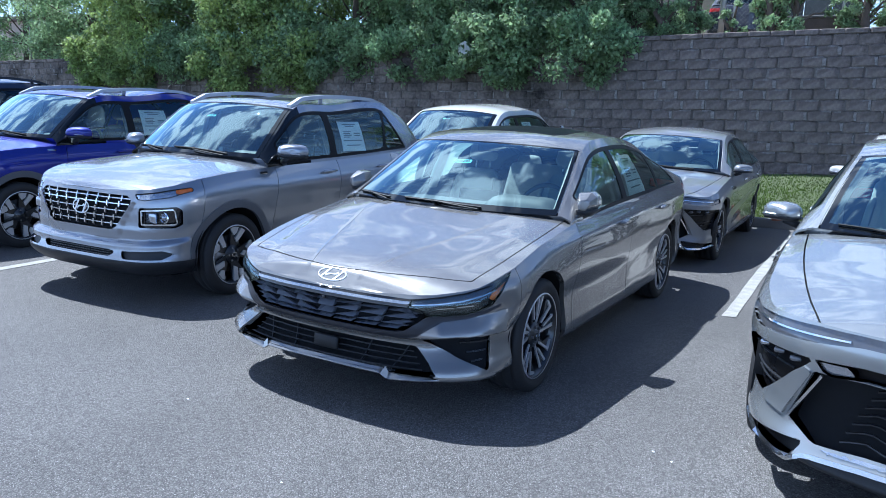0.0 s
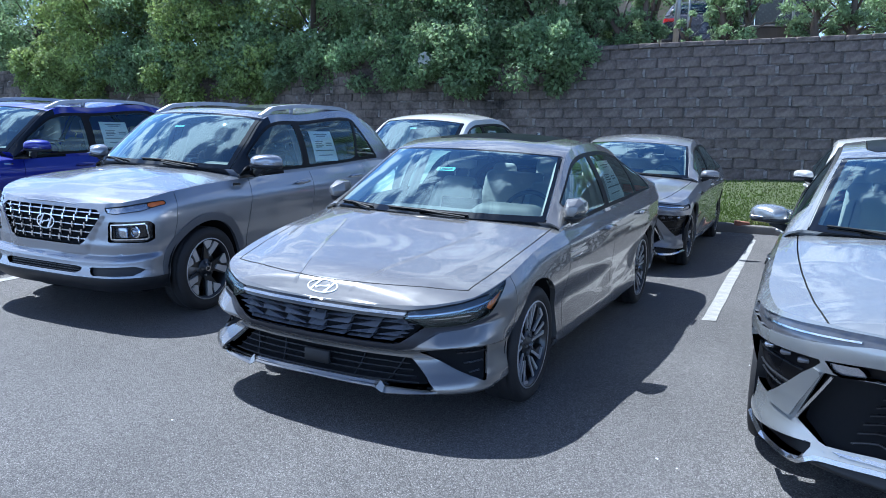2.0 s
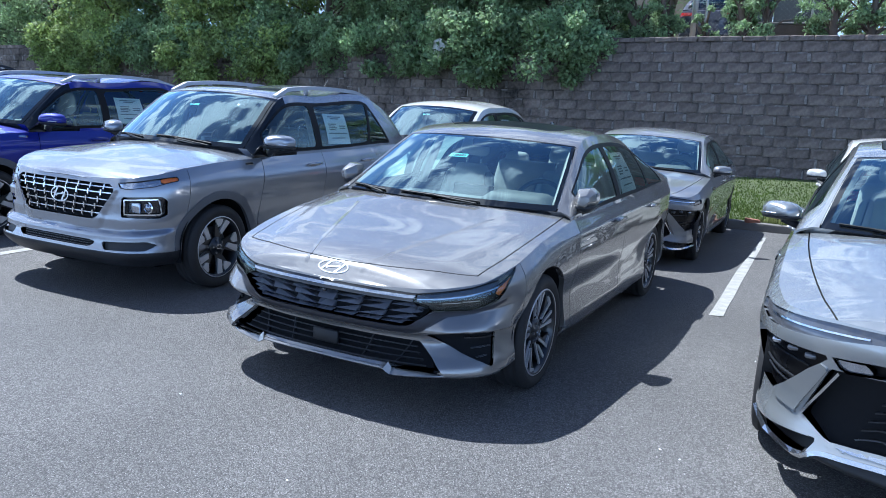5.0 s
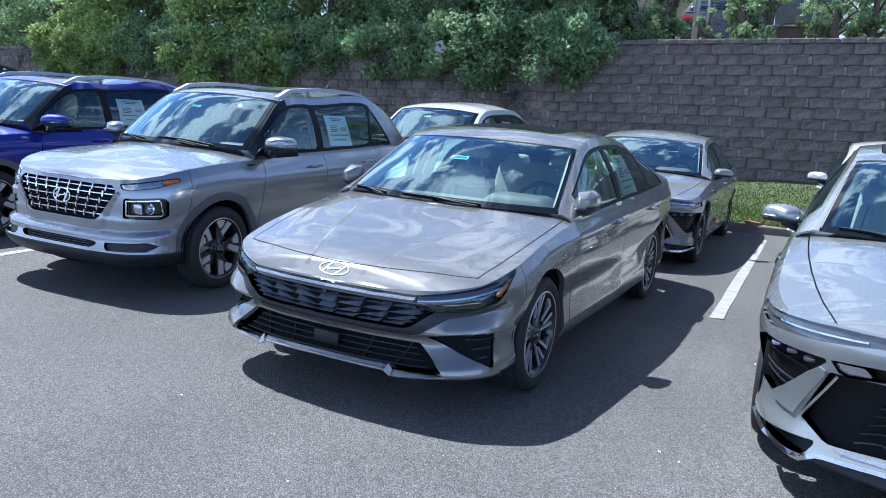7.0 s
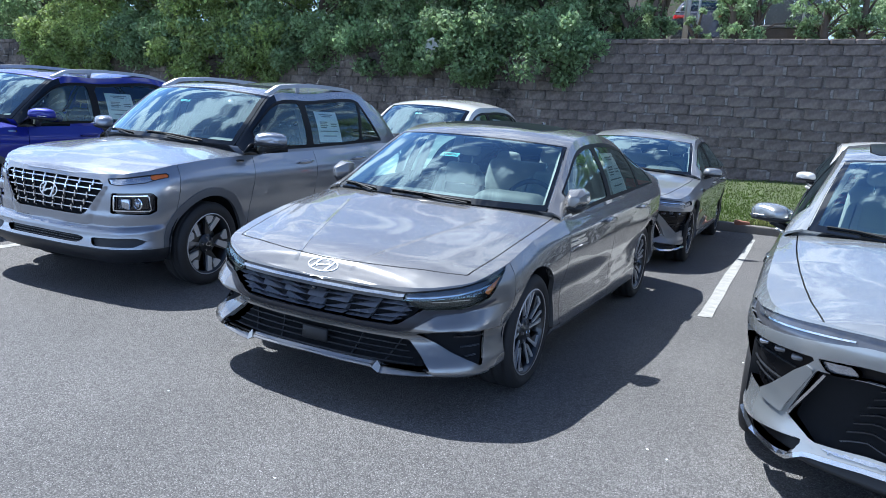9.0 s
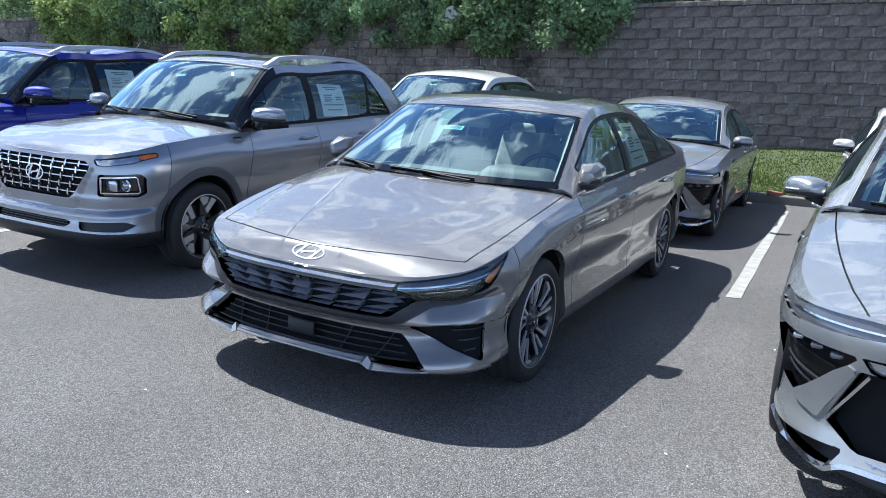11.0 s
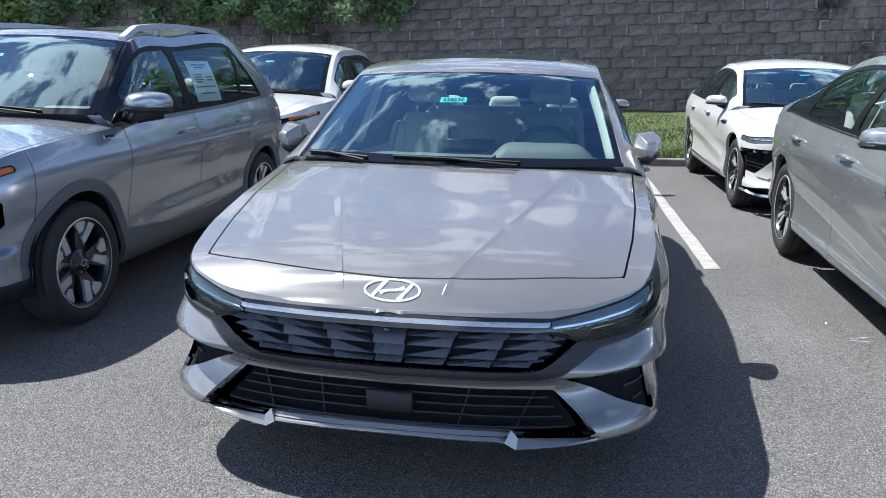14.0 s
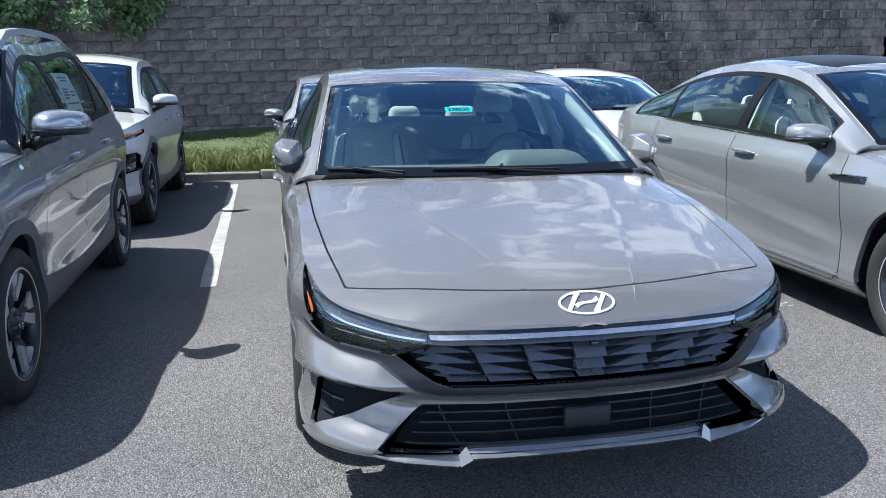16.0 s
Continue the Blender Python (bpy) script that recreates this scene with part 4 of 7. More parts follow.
def make_cabin(S, parent, skin, seat_mat, pale):
    """What shows through the windows: floor, dashboard, wheel, seats, trim."""
    belt = S["zhi"][7]
    low = belt - .60
    f0, f1, f2 = S["doors"]
    part("cabin_floor", rounded_box((1.5, 2.6, .06), .02, 1, (0, f0 + 1.35, low - .02)), BLACK_DEEP, parent)
    for s in (1, -1):
        part("door_lining", rounded_box((.05, f2 - f0 + .2, belt - low - .07), .02, 2, (s * .775, (f0 + f2) / 2 + .1, (belt + low) / 2 - .04)), DASH, parent)
    y0 = S["spine"][0][0]
    bm = rounded_box((1.42, .62, .16), .05, 3, (0, y0 + .42, belt - .075), (.96, .8))
    part("dashboard", bm, DASH, parent, "dark grey dashboard")
    part("instrument_hood", rounded_box((.60, .34, .12), .045, 3, (.37, y0 + .53, belt + .015), (.62, .6)), DASH, parent)
    part("screen", rounded_box((.30, .02, .10), .006, 1, (-.02, y0 + .62, belt + .03), None, Matrix.Rotation(radians(-12), 4, "X")), BLACK_GLOSS, parent)
    tilt = Matrix.Translation((.37, y0 + .88, belt - .05)) @ Matrix.Rotation(radians(68), 4, "X")
    ring = [tuple(tilt @ Vector((.185 * math.cos(a), .185 * math.sin(a), 0))) for a in np.linspace(0, 2 * math.pi, 33)]
    part("steering_wheel", tube(ring, .016, 8, False), DASH, parent)
    part("steering_boss", rounded_box((.2, .12, .05), .02, 2, (0, 0, 0), None, tilt), DASH, parent)
    sy = (f0 + f1) / 2 + .18
    for s in (.37, -.37):
        make_seat(parent, s, sy, low + .13, seat_mat)
    ry = (f1 + f2) / 2 + .22
    part("rear_cushion", rounded_box((1.25, .5, .16), .05, 3, (0, ry, low + .2)), seat_mat, parent)
    part("rear_backrest", rounded_box((1.25, .14, .58), .05, 3, (0, ry + .34, low + .48), (.9, 1), Matrix.Rotation(radians(-14), 4, "X")), seat_mat, parent)
    for s in (-.42, 0, .42):
        part("rear_headrest", rounded_box((.25, .10, .13), .045, 3, (s, ry + .46, low + .77), (.85, .9)), seat_mat, parent)
    rail = S["rail"]
    for s in (1, -1):
        pts = [(s * (q[0] - .035), q[1] + .03, q[2] - .03) for q in rail[:3]]
        part("pillar_lining", tube([tuple(smooth_curve(pts, [k])[0]) for k in np.linspace(.05, 2, 9)], .045, 8), pale, parent)
        b = S["pillar"][0]
        part("centre_pillar", rounded_box((.04, .10, .42), .015, 2, (s * .70, b + .02, belt + .18), (1, .7), Matrix.Rotation(radians(s * -22), 4, "Y")), pale, parent)
    part("inside_mirror", rounded_box((.22, .03, .06), .012, 2, (0, S["spine"][2][0] + .03, S["spine"][2][1] - .065)), BLACK_DEEP, parent)


def make_window_sheet(S, parent, sheets, skin, poly, side):
    """A printed price sheet stuck inside a window, its print as plain bars."""
    ny, nz = 8, 8
    grid = []
    for a in np.linspace(0, 1, ny):
        for b in np.linspace(0, 1, nz):
            top = np.array(poly[0]) * (1 - a) + np.array(poly[1]) * a
            bot = np.array(poly[3]) * (1 - a) + np.array(poly[2]) * a
            grid.append(top * (1 - b) + bot * b)
    grid = np.array(grid)
    p, n = skin.flank(grid[:, 0], grid[:, 1], side)
    p = p - n * .008
    faces = [(i * nz + j, (i + 1) * nz + j, (i + 1) * nz + j + 1, i * nz + j + 1) for i in range(ny - 1) for j in range(nz - 1)]
    ob = put("price_sheet", p, faces, PAPER, parent, "white printed sheet inside the window")
    rows = [(.10, .2, .8), (.16, .3, .7), (.34, .15, .5), (.40, .15, .45), (.46, .15, .5), (.52, .15, .42), (.40, .62, .9), (.47, .62, .88), (.64, .1, .9), (.80, .2, .8)]
    for b, a0, a1 in rows:
        line = []
        for a in (a0, (a0 + a1) / 2, a1):
            top = np.array(poly[0]) * (1 - a) + np.array(poly[1]) * a
            bot = np.array(poly[3]) * (1 - a) + np.array(poly[2]) * a
            line.append(top * (1 - b) + bot * b)
        line = np.array(line)
        p, n = skin.flank(line[:, 0], line[:, 1], side)
        put("print_bar", *sweep(p - n * .0075, n, .010, .0006), INK, ob, smooth=False)


def make_wipers(S, parent, skin, flip=False):
    """Two wiper arms lying along the foot of the windscreen."""
    y0 = S["spine"][0][0]
    e = S["rail"][0][1] - y0
    for x0, x1, back in S.get("wipers", ((.46, -.12, .03), (-.26, -.66, .02))):
        xs = np.linspace(x0, x1, 16)
        base = y0 + e * (np.abs(xs) / .74) ** 2.2 * .95
        ys = base + .016 + np.sin(np.linspace(0, 1, 16) * math.pi * .6) * back
        p, n = skin.screen(xs, ys)
        put("wiper_blade", *sweep(p + n * .004, n, .009, .009), WIPER, parent, smooth=False)
        xs2 = np.linspace(x0 - .01, (x0 + x1) / 2 - .05, 8)
        ys2 = y0 + e * (np.abs(xs2) / .74) ** 2.2 * .95 + np.linspace(-.01, .026, 8)
        p, n = skin.screen(xs2, ys2)
        put("wiper_arm", *sweep(p + n * .012, n, .009, .008), WIPER, parent, smooth=False)


def make_windscreen_tag(parent, skin, x, y, w, h, words=""):
    """A small turquoise tag on the windscreen."""
    p, n = skin.screen([x], [y])
    n = Vector(n[0])
    o = Vector(p[0]) - n * .009
    u = (Vector((0, 1, 0)) - n * n.y).normalized()
    s = u.cross(n)
    c = [o + s * a * w / 2 + u * b * h / 2 for a, b in ((-1, -1), (1, -1), (1, 1), (-1, 1))]
    ob = put("stock_tag", c, [(0, 1, 2, 3)], STICKER, parent, "turquoise paper tag on the windscreen", smooth=False)
    if words:
        cu = bpy.data.curves.new("tag_print", "FONT")
        cu.body, cu.size, cu.align_x, cu.align_y = words, h * .80, "CENTER", "CENTER"
        cu.offset = .0009
        tmp = bpy.data.objects.new("tag_print", cu)
        scene.collection.objects.link(tmp)
        bpy.context.view_layer.update()
        me = bpy.data.meshes.new_from_object(tmp.evaluated_get(bpy.context.evaluated_depsgraph_get()))
        bpy.data.objects.remove(tmp)
        me.name = "tag_print"
        me.materials.clear()
        me.materials.append(PLATE_GREY)
        txt = new("tag_print", me)
        txt.parent = ob
        m = Matrix.Identity(4)
        for i in range(3):
            m[i][0], m[i][1], m[i][2], m[i][3] = s[i] * 1.0, u[i], n[i], (o + n * .002 - u * .002)[i]
        txt.matrix_basis = m
    else:
        line = [tuple(o + s * k * w * .38 + n * .001) for k in np.linspace(-1, 1, 4)]
        put("print_bar", *sweep(line, [tuple(n)] * 4, h * .45, .0006), INK, ob, smooth=False)


def make_car(S, m, name, label, group, colour, front, wheels, res=1.0, clad=False, rails=False, cabin=SEAT, tag=None, sheet=None, roof_glass=True, fin=True):
    """A whole car: sheets cut into panels, glass, lamps, wheels, cabin."""
    car = thing(name, label, "car", m, group)
    sh = body_sheets(S, res)
    skin = Skin(sh)
    wall, hood, canopy, side, deck = (sh[k] for k in ("wall", "hood", "canopy", "side", "deck"))
    wb, R = S["wb"], S["arch"]
    d0, d1, d2 = S["doors"]
    feats = front(S, car, skin, wall, hood, colour)
    zt = S["zhi"][12]
    wall.region(9, lambda v: np.maximum(poly_sd(v[:, 0], v[:, 2], [(.42, zt - .06), (.95, zt - .05), (.95, zt - .17), (.42, zt - .15)]), wb + S.get("lamp_from", .52) - v[:, 1]), .004, only=[0])
    panel("tail_lamp", wall, [9], RED_LENS, car, label="red tail lamp")
    # wheel openings
    for wy in (0, wb):
        wall.region(2, lambda v, wy=wy: np.maximum(np.hypot(v[:, 1] - wy, v[:, 2] - S["r"] - .005) - R, .5 - v[:, 0]))
    if clad:
        for wy in (0, wb):
            wall.region(8, lambda v, wy=wy: np.maximum(np.hypot(v[:, 1] - wy, v[:, 2] - S["r"] - .005) - R - .062, .5 - v[:, 0]), only=[0])
        wall.region(8, lambda v: np.maximum(np.maximum(v[:, 2] - (.42 - .05 * np.cos((v[:, 1] - wb / 2) * 2)), .5 - v[:, 0]), .1 - v[:, 1]), only=[0])
    top = 1.2
    fd = [(d0 - .06, .30), (d0 + .0, .24), (d1, .24), (d1, .30), (d1 + .02, top), (d0 + .05, top), (d0 - .02, .8)]
    k = wb - R - .05
    rd = [(d1, .30), (d1, .24), (min(d2, k) - .12, .24), (min(d2, k) - .04, .36), (d2 + .06, .72), (d2 + .10, top), (d1 + .02, top)]
    wall.region(3, side_poly(fd), .006, 40, only=[0])
    wall.region(4, side_poly(rd), .006, 41, only=[0])
    wall.region(7, lambda v: np.maximum(np.maximum(v[:, 2] - .265, .5 - v[:, 0]), np.maximum(.2 - v[:, 1], v[:, 1] - wb + .2)), .003, 42, only=[0])
    wall.region(5, lambda v: v[:, 1] - (-.36 + (v[:, 2] - .4) * .12), .004, 43, only=[0])
    wall.region(6, lambda v: v[:, 1] - d0 - .2, only=[0])
    panel("front_bumper", wall, [5], colour, car, both=True)
    panel("front_fender", wall, [6], colour, car, depth=.03)
    panel("front_door", wall, [3], colour, car)
    panel("rear_door", wall, [4], colour, car)
    panel("quarter_panel", wall, [0], colour, car, depth=.03)
    panel("sill", wall, [7], colour, car)
    for nm, lab in (("front_door_joint", 40), ("rear_door_joint", 41), ("sill_joint", 42), ("bumper_joint", 43), ("trim_joint", 1)):
        panel(nm, wall, [lab], BLACK_DEEP, car, lift=-.012, depth=0)
    if clad:
        panel("cladding", wall, [8], GREY_CLAD, car, lift=.006, depth=.03, label="dark grey plastic wheel-arch and sill cladding")
    for mat_, nm, lab, lift, depth, both, words in feats:
        panel(nm, wall, lab if isinstance(lab, list) else [lab], mat_, car, lift, depth, both, label=words)
    # bonnet
    sp = S["hood"]

    def hood_fn(v):
        way = S.get("hood_side", [(-.9, .60), (-.72, .62), (-.3, .665), (.6, .70)])
        lim = np.interp(v[:, 1], [q[0] for q in way], [q[1] for q in way])
        fr = S["shut"] - v[:, 1] + S.get("shut_arc", .06) * (np.maximum(v[:, 0], 0) / .62) ** S.get("shut_pow", 2.2)
        return np.maximum(v[:, 0] - lim, fr)

    hood.region(3, hood_fn, .007)
    panel("bonnet", hood, [3], colour, car, both=True, label="bonnet with two long creases")
    panel("nose_panel", hood, [0], colour, car, both=S["shut"] > -1)
    panel("bonnet_joint", hood, [1], BLACK_DEEP, car, lift=-.012, depth=0, both=S["shut"] > -1)
    if S.get("ridge"):
        cross = S["shut"] + S["shut_arc"] * (.17 / .62) ** S["shut_pow"]
        for s in (1, -1):
            for lo_, hi_, m_ in ((sp[0][0] + .05, cross - .007, 6), (cross + .007, sp[-1][0] - .10, 40)):
                ys = np.linspace(lo_, hi_, m_)
                xs = .14 + .345 * (ys - sp[0][0]) / (sp[-1][0] - sp[0][0])
                rows_ = []
                for off, lift in ((-.002, -.0004), (.0018, .0018), (.009, .0011), (.028, -.0002)):
                    q, nr = skin.bonnet((xs + off) * s, ys)
                    rows_.append(q + nr * lift * np.clip((ys - sp[0][0] - .04) / .05, .1, 1)[:, None])
                vs = np.stack(rows_, 1).reshape(-1, 3)
                fs = [(4 * i + j, 4 * i + j + 1, 4 * i + j + 5, 4 * i + j + 4) for i in range(m_ - 1) for j in range(3)]
                fold = put("bonnet_crease", vs, fs if s > 0 else [f[::-1] for f in fs], colour, car)
                for e_ in fold.data.edges:
                    e_.use_edge_sharp = e_.vertices[0] % 4 == 1 and e_.vertices[1] % 4 == 1
    # canopy
    n = len(S["rail"]) - 1
    u2, u4 = S.get("screen_top", 2) / n, 4 / n

    def screen_fn(v):
        return np.maximum(np.maximum((v[:, 6] - u2) * 2.6, (.0 - v[:, 6]) * 2.6), (S.get("frame", .07) - v[:, 7]) * .65)

    def rear_fn(v):
        return np.maximum((u4 + .06 - v[:, 6]) * 2.6, np.maximum((v[:, 6] - .985) * 2.6, (.12 - v[:, 7]) * .65))

    canopy.region(10, screen_fn, .006)
    canopy.region(11, lambda v: np.maximum(screen_fn(v) + S.get("frit", .045), (.024 - v[:, 6]) * 2.6), only=[10])
    canopy.region(12, rear_fn, .006, 15, only=[0])
    canopy.region(13, lambda v: rear_fn(v) + .05, only=[12])
    if "black_a" in S:
        canopy.region(17, lambda v: (v[:, 6] - u2) * 2.6, only=[0])
        panel("screen_surround", canopy, [17], FRIT, car)
    if roof_glass:
        rx, r0, r1 = S["roof"]
        canopy.region(14, lambda v: np.maximum(poly_sd(v[:, 0], v[:, 1], [(-1, r0), (rx - .05, r0 + .03), (rx, r0 + .12), (rx, r1), (-1, r1)]), .9 - v[:, 2]), .008, 16, only=[0])
    panel("roof", canopy, [0], colour, car, both=True)
    panel("windscreen_edge", canopy, [10], FRIT, car, both=True)
    panel("windscreen", canopy, [11], GLASS_FRONT, car, depth=0, both=True, label="windscreen that mirrors the clouds")
    panel("rear_window_edge", canopy, [12], BLACK_GLOSS, car, both=True)
    panel("rear_window", canopy, [13], GLASS_SIDE, car, depth=0, both=True)
    for nm, lab in (("windscreen_joint", 1), ("rear_window_joint", 15), ("roof_joint", 16)):
        panel(nm, canopy, [lab], BLACK_DEEP, car, lift=-.01, depth=0, both=True)
    if roof_glass:
        panel("glass_roof", canopy, [14], ROOF_GLASS, car, both=True, label="dark glass roof panel")
    # window side
    y0, y1 = S["belt_ends"]
    pb, pc = S["pillar"]

    def day_fn(v):
        return np.maximum(np.maximum((.05 - v[:, 7]) * .4, (v[:, 7] - .88) * .4), np.maximum(y0 - .06 - v[:, 1] + (v[:, 2] - S["zhi"][6]) * .1, v[:, 1] - y1 - .05 + S.get("slant", 0) * (v[:, 2] - S["zhi"][8] - .05)))

    if "black_a" in S:
        side.region(24, lambda v: v[:, 1] - S["black_a"])
    side.region(20, day_fn)
    side.region(21, lambda v: np.maximum(day_fn(v) + .022, v[:, 1] - pb + .045), only=[20])
    side.region(22, lambda v: np.maximum(day_fn(v) + .022, np.maximum(pb + .045 - v[:, 1], v[:, 1] - pc - (v[:, 2] - 1) * .3)), only=[20])
    side.region(23, lambda v: np.maximum(day_fn(v) + .022, pc + .04 - v[:, 1] + (v[:, 2] - 1) * .3), only=[20])
    panel("window_pillar", side, [0], colour, car)
    panel("screen_pillar", side, [24], FRIT, car)
    panel("window_frame", side, [20], FRAME_BLACK, car, lift=-.003)
    panel("front_side_window", side, [21], GLASS_SIDE, car, lift=-.006, depth=0)
    panel("rear_side_window", side, [22], S["glass_rear"], car, lift=-.006, depth=0)
    panel("quarter_window", side, [23], S["glass_rear"], car, lift=-.006, depth=0)
    panel("deck_lid", deck, [0], colour, car, both=True)
    # strips between sheets
    h_end, c_start, d_end, c_end, rail = sh["rows"]
    for nm, a, b, mat_ in (("cowl", h_end, c_start, BLACK_TRIM), ("rear_cowl", d_end, c_end, colour)):
        nn = 24
        pa, pb2 = (smooth_curve(q, np.linspace(0, len(q) - 1, nn)) for q in (a, b))
        pa = np.concatenate([pa, (pa * [-1, 1, 1])[::-1][1:]])
        pb2 = np.concatenate([pb2, (pb2 * [-1, 1, 1])[::-1][1:]])
        mid = (pa + pb2) / 2 - np.array([0, 0, .018 if nm == "cowl" else 0])
        vs = np.concatenate([pa - [0, 0, .004], mid, pb2])
        l = len(pa)
        wide = .70 if nm == "cowl" else 2
        inner = [i for i in range(l - 1) if max(abs(pb2[i, 0]), abs(pb2[i + 1, 0])) < wide]
        outer = [i for i in range(l - 1) if i not in inner]
        for nm2, cols, m2 in ((nm, inner, mat_), ("cowl_corner", [i for i in outer if i < l // 2], colour), ("cowl_corner", [i for i in outer if i >= l // 2], colour)):
            if cols:
                fs = [(i + r * l, i + 1 + r * l, i + 1 + (r + 1) * l, i + (r + 1) * l) for r in (0, 1) for i in cols]
                own = sorted({q for f in fs for q in f})
                at = {q: j for j, q in enumerate(own)}
                put(nm2, vs[own], [tuple(at[q] for q in f) for f in fs], m2, car)
    # underside and wheel housings
    bm = rounded_box((1.42, wb + 1.0, .12), .03, 1, (0, wb / 2, .27))
    part("underbody", bm, BLACK_DEEP, car)
    for wy in (0, wb):
        for s in (1, -1):
            v, f = lathe([(S["out"] - .03, R + .02), (.45, R + .02), (.45, .0)], 32)
            keep = [q for q in f if min(v[i][2] for i in q) > -.12]
            put("wheel_housing", [(s * a, b + wy, c + S["r"]) for a, b, c in v], keep, BLACK_DEEP, car)
            make_wheel(car, (s * (S["out"] - S["tw"] / 2), wy, S["r"]), s, S, wheels)
    for s in (1, -1):
        x, y, z = S["mirror"]
        make_mirror(car, (s * x, y, z), s, colour, S.get("mirror_size", 1.0), S.get("mirror_form", "wide"))
        for yy in (d1 - .17, d2 - .13):
            z0 = np.interp(yy, [0, wb], [S["zhi"][7] - .12, S["zhi"][8] - .10])
            bar_flank("door_handle", skin, [(yy - .105, z0), (yy - .06, z0 + .004), (yy + .06, z0 + .006), (yy + .105, z0 + .004)], None, .034, colour, car, s)
    if S.get("trim"):
        for s in (1, -1):
            ys = np.linspace(y0 - .02, y1 - .05, 30)
            zs = np.interp(ys, skin.s[skin.s[:, 7] < .001][:, 1], skin.s[skin.s[:, 7] < .001][:, 2]) + .016
            bar_flank("window_trim", skin, np.stack([ys, zs], 1), .011, .004, CHROME, car, s)
            bar_flank("sill_trim", skin, [(.50, .285), (1.5, .298), (2.44, .325)], .014, .008, CHROME, car, s)
            bar_flank("fender_vent", skin, [(.36, .80), (.50, .795), (.60, .80)], .030, .006, BLACK_GLOSS, car, s)
            bar_flank("vent_trim", skin, [(.36, .822), (.50, .816), (.62, .80)], .008, .010, CHROME, car, s)
    make_cabin(S, car, skin, cabin, PALE_TRIM if cabin is SEAT else DASH)
    make_wipers(S, car, skin)
    if tag:
        make_windscreen_tag(car, skin, *tag)
    if sheet:
        make_window_sheet(S, car, sh, skin, sheet, 1)
    if rails:
        for s in (1, -1):
            pts = [(s * (q[0] - .055), q[1], q[2]) for q in S["rail"][2:5]]
            a = smooth_curve(pts, np.linspace(.02, 2.02, 22))
            h = np.concatenate([np.linspace(.0, .055, 4), np.full(14, .058), np.linspace(.055, .0, 4)])
            a[:, 2] += h
            v, f = sweep(a, np.tile([0, 0, 1.0], (22, 1)), .052, .034)
            put("roof_rail", v, f, RAIL_SILVER if rails == "silver" else BLACK_TRIM, car, "raised silver roof rail" if rails == "silver" else "raised black roof rail", smooth=False)
            for i in (9, 17):
                q = a[i]
                part("rail_foot", rounded_box((.024, .05, .05), .008, 1, (q[0], q[1], q[2] - .022)), RAIL_SILVER if rails == "silver" else BLACK_TRIM, car)
        ys = S["spine"][4][0] - .15
        part("aerial", tube([(.0, ys, S["spine"][4][1] - .01), (.0, ys + .13, S["spine"][4][1] + .15)], [.008, .004], 6), BLACK_TRIM, car)
    elif fin:
        bm = rounded_box((.04, .16, .06), .012, 2, (0, S["spine"][4][0], S["spine"][4][1] + .02), (.3, .4))
        part("aerial_fin", bm, colour, car)
    for ob in car.children:
        if ob.type == "MESH" and ob.data.materials[0] in (GLASS_FRONT, GLASS_SIDE, GLASS_DARK, GLASS_CLEAR):
            ob.visible_shadow = False
    return car, skin


# ---- noses ----
FIN = material("dark_grille_fin", (0.016, 0.018, 0.022), 0.28, metal=0.0, vary=0.08)

GRILLE_FIN = material("matt_grille_fin", (0.105, 0.115, 0.140), 0.28, vary=0.1, spec=0.6)


def recess(wall, label, poly, mat, name, depth, ymax=-.1, words="", both=True, only=(0,), r=0.0):
    wall.region(label, front_poly(poly, ymax, r), only=list(only))
    return (mat, name, label, -depth, -depth, both, words)


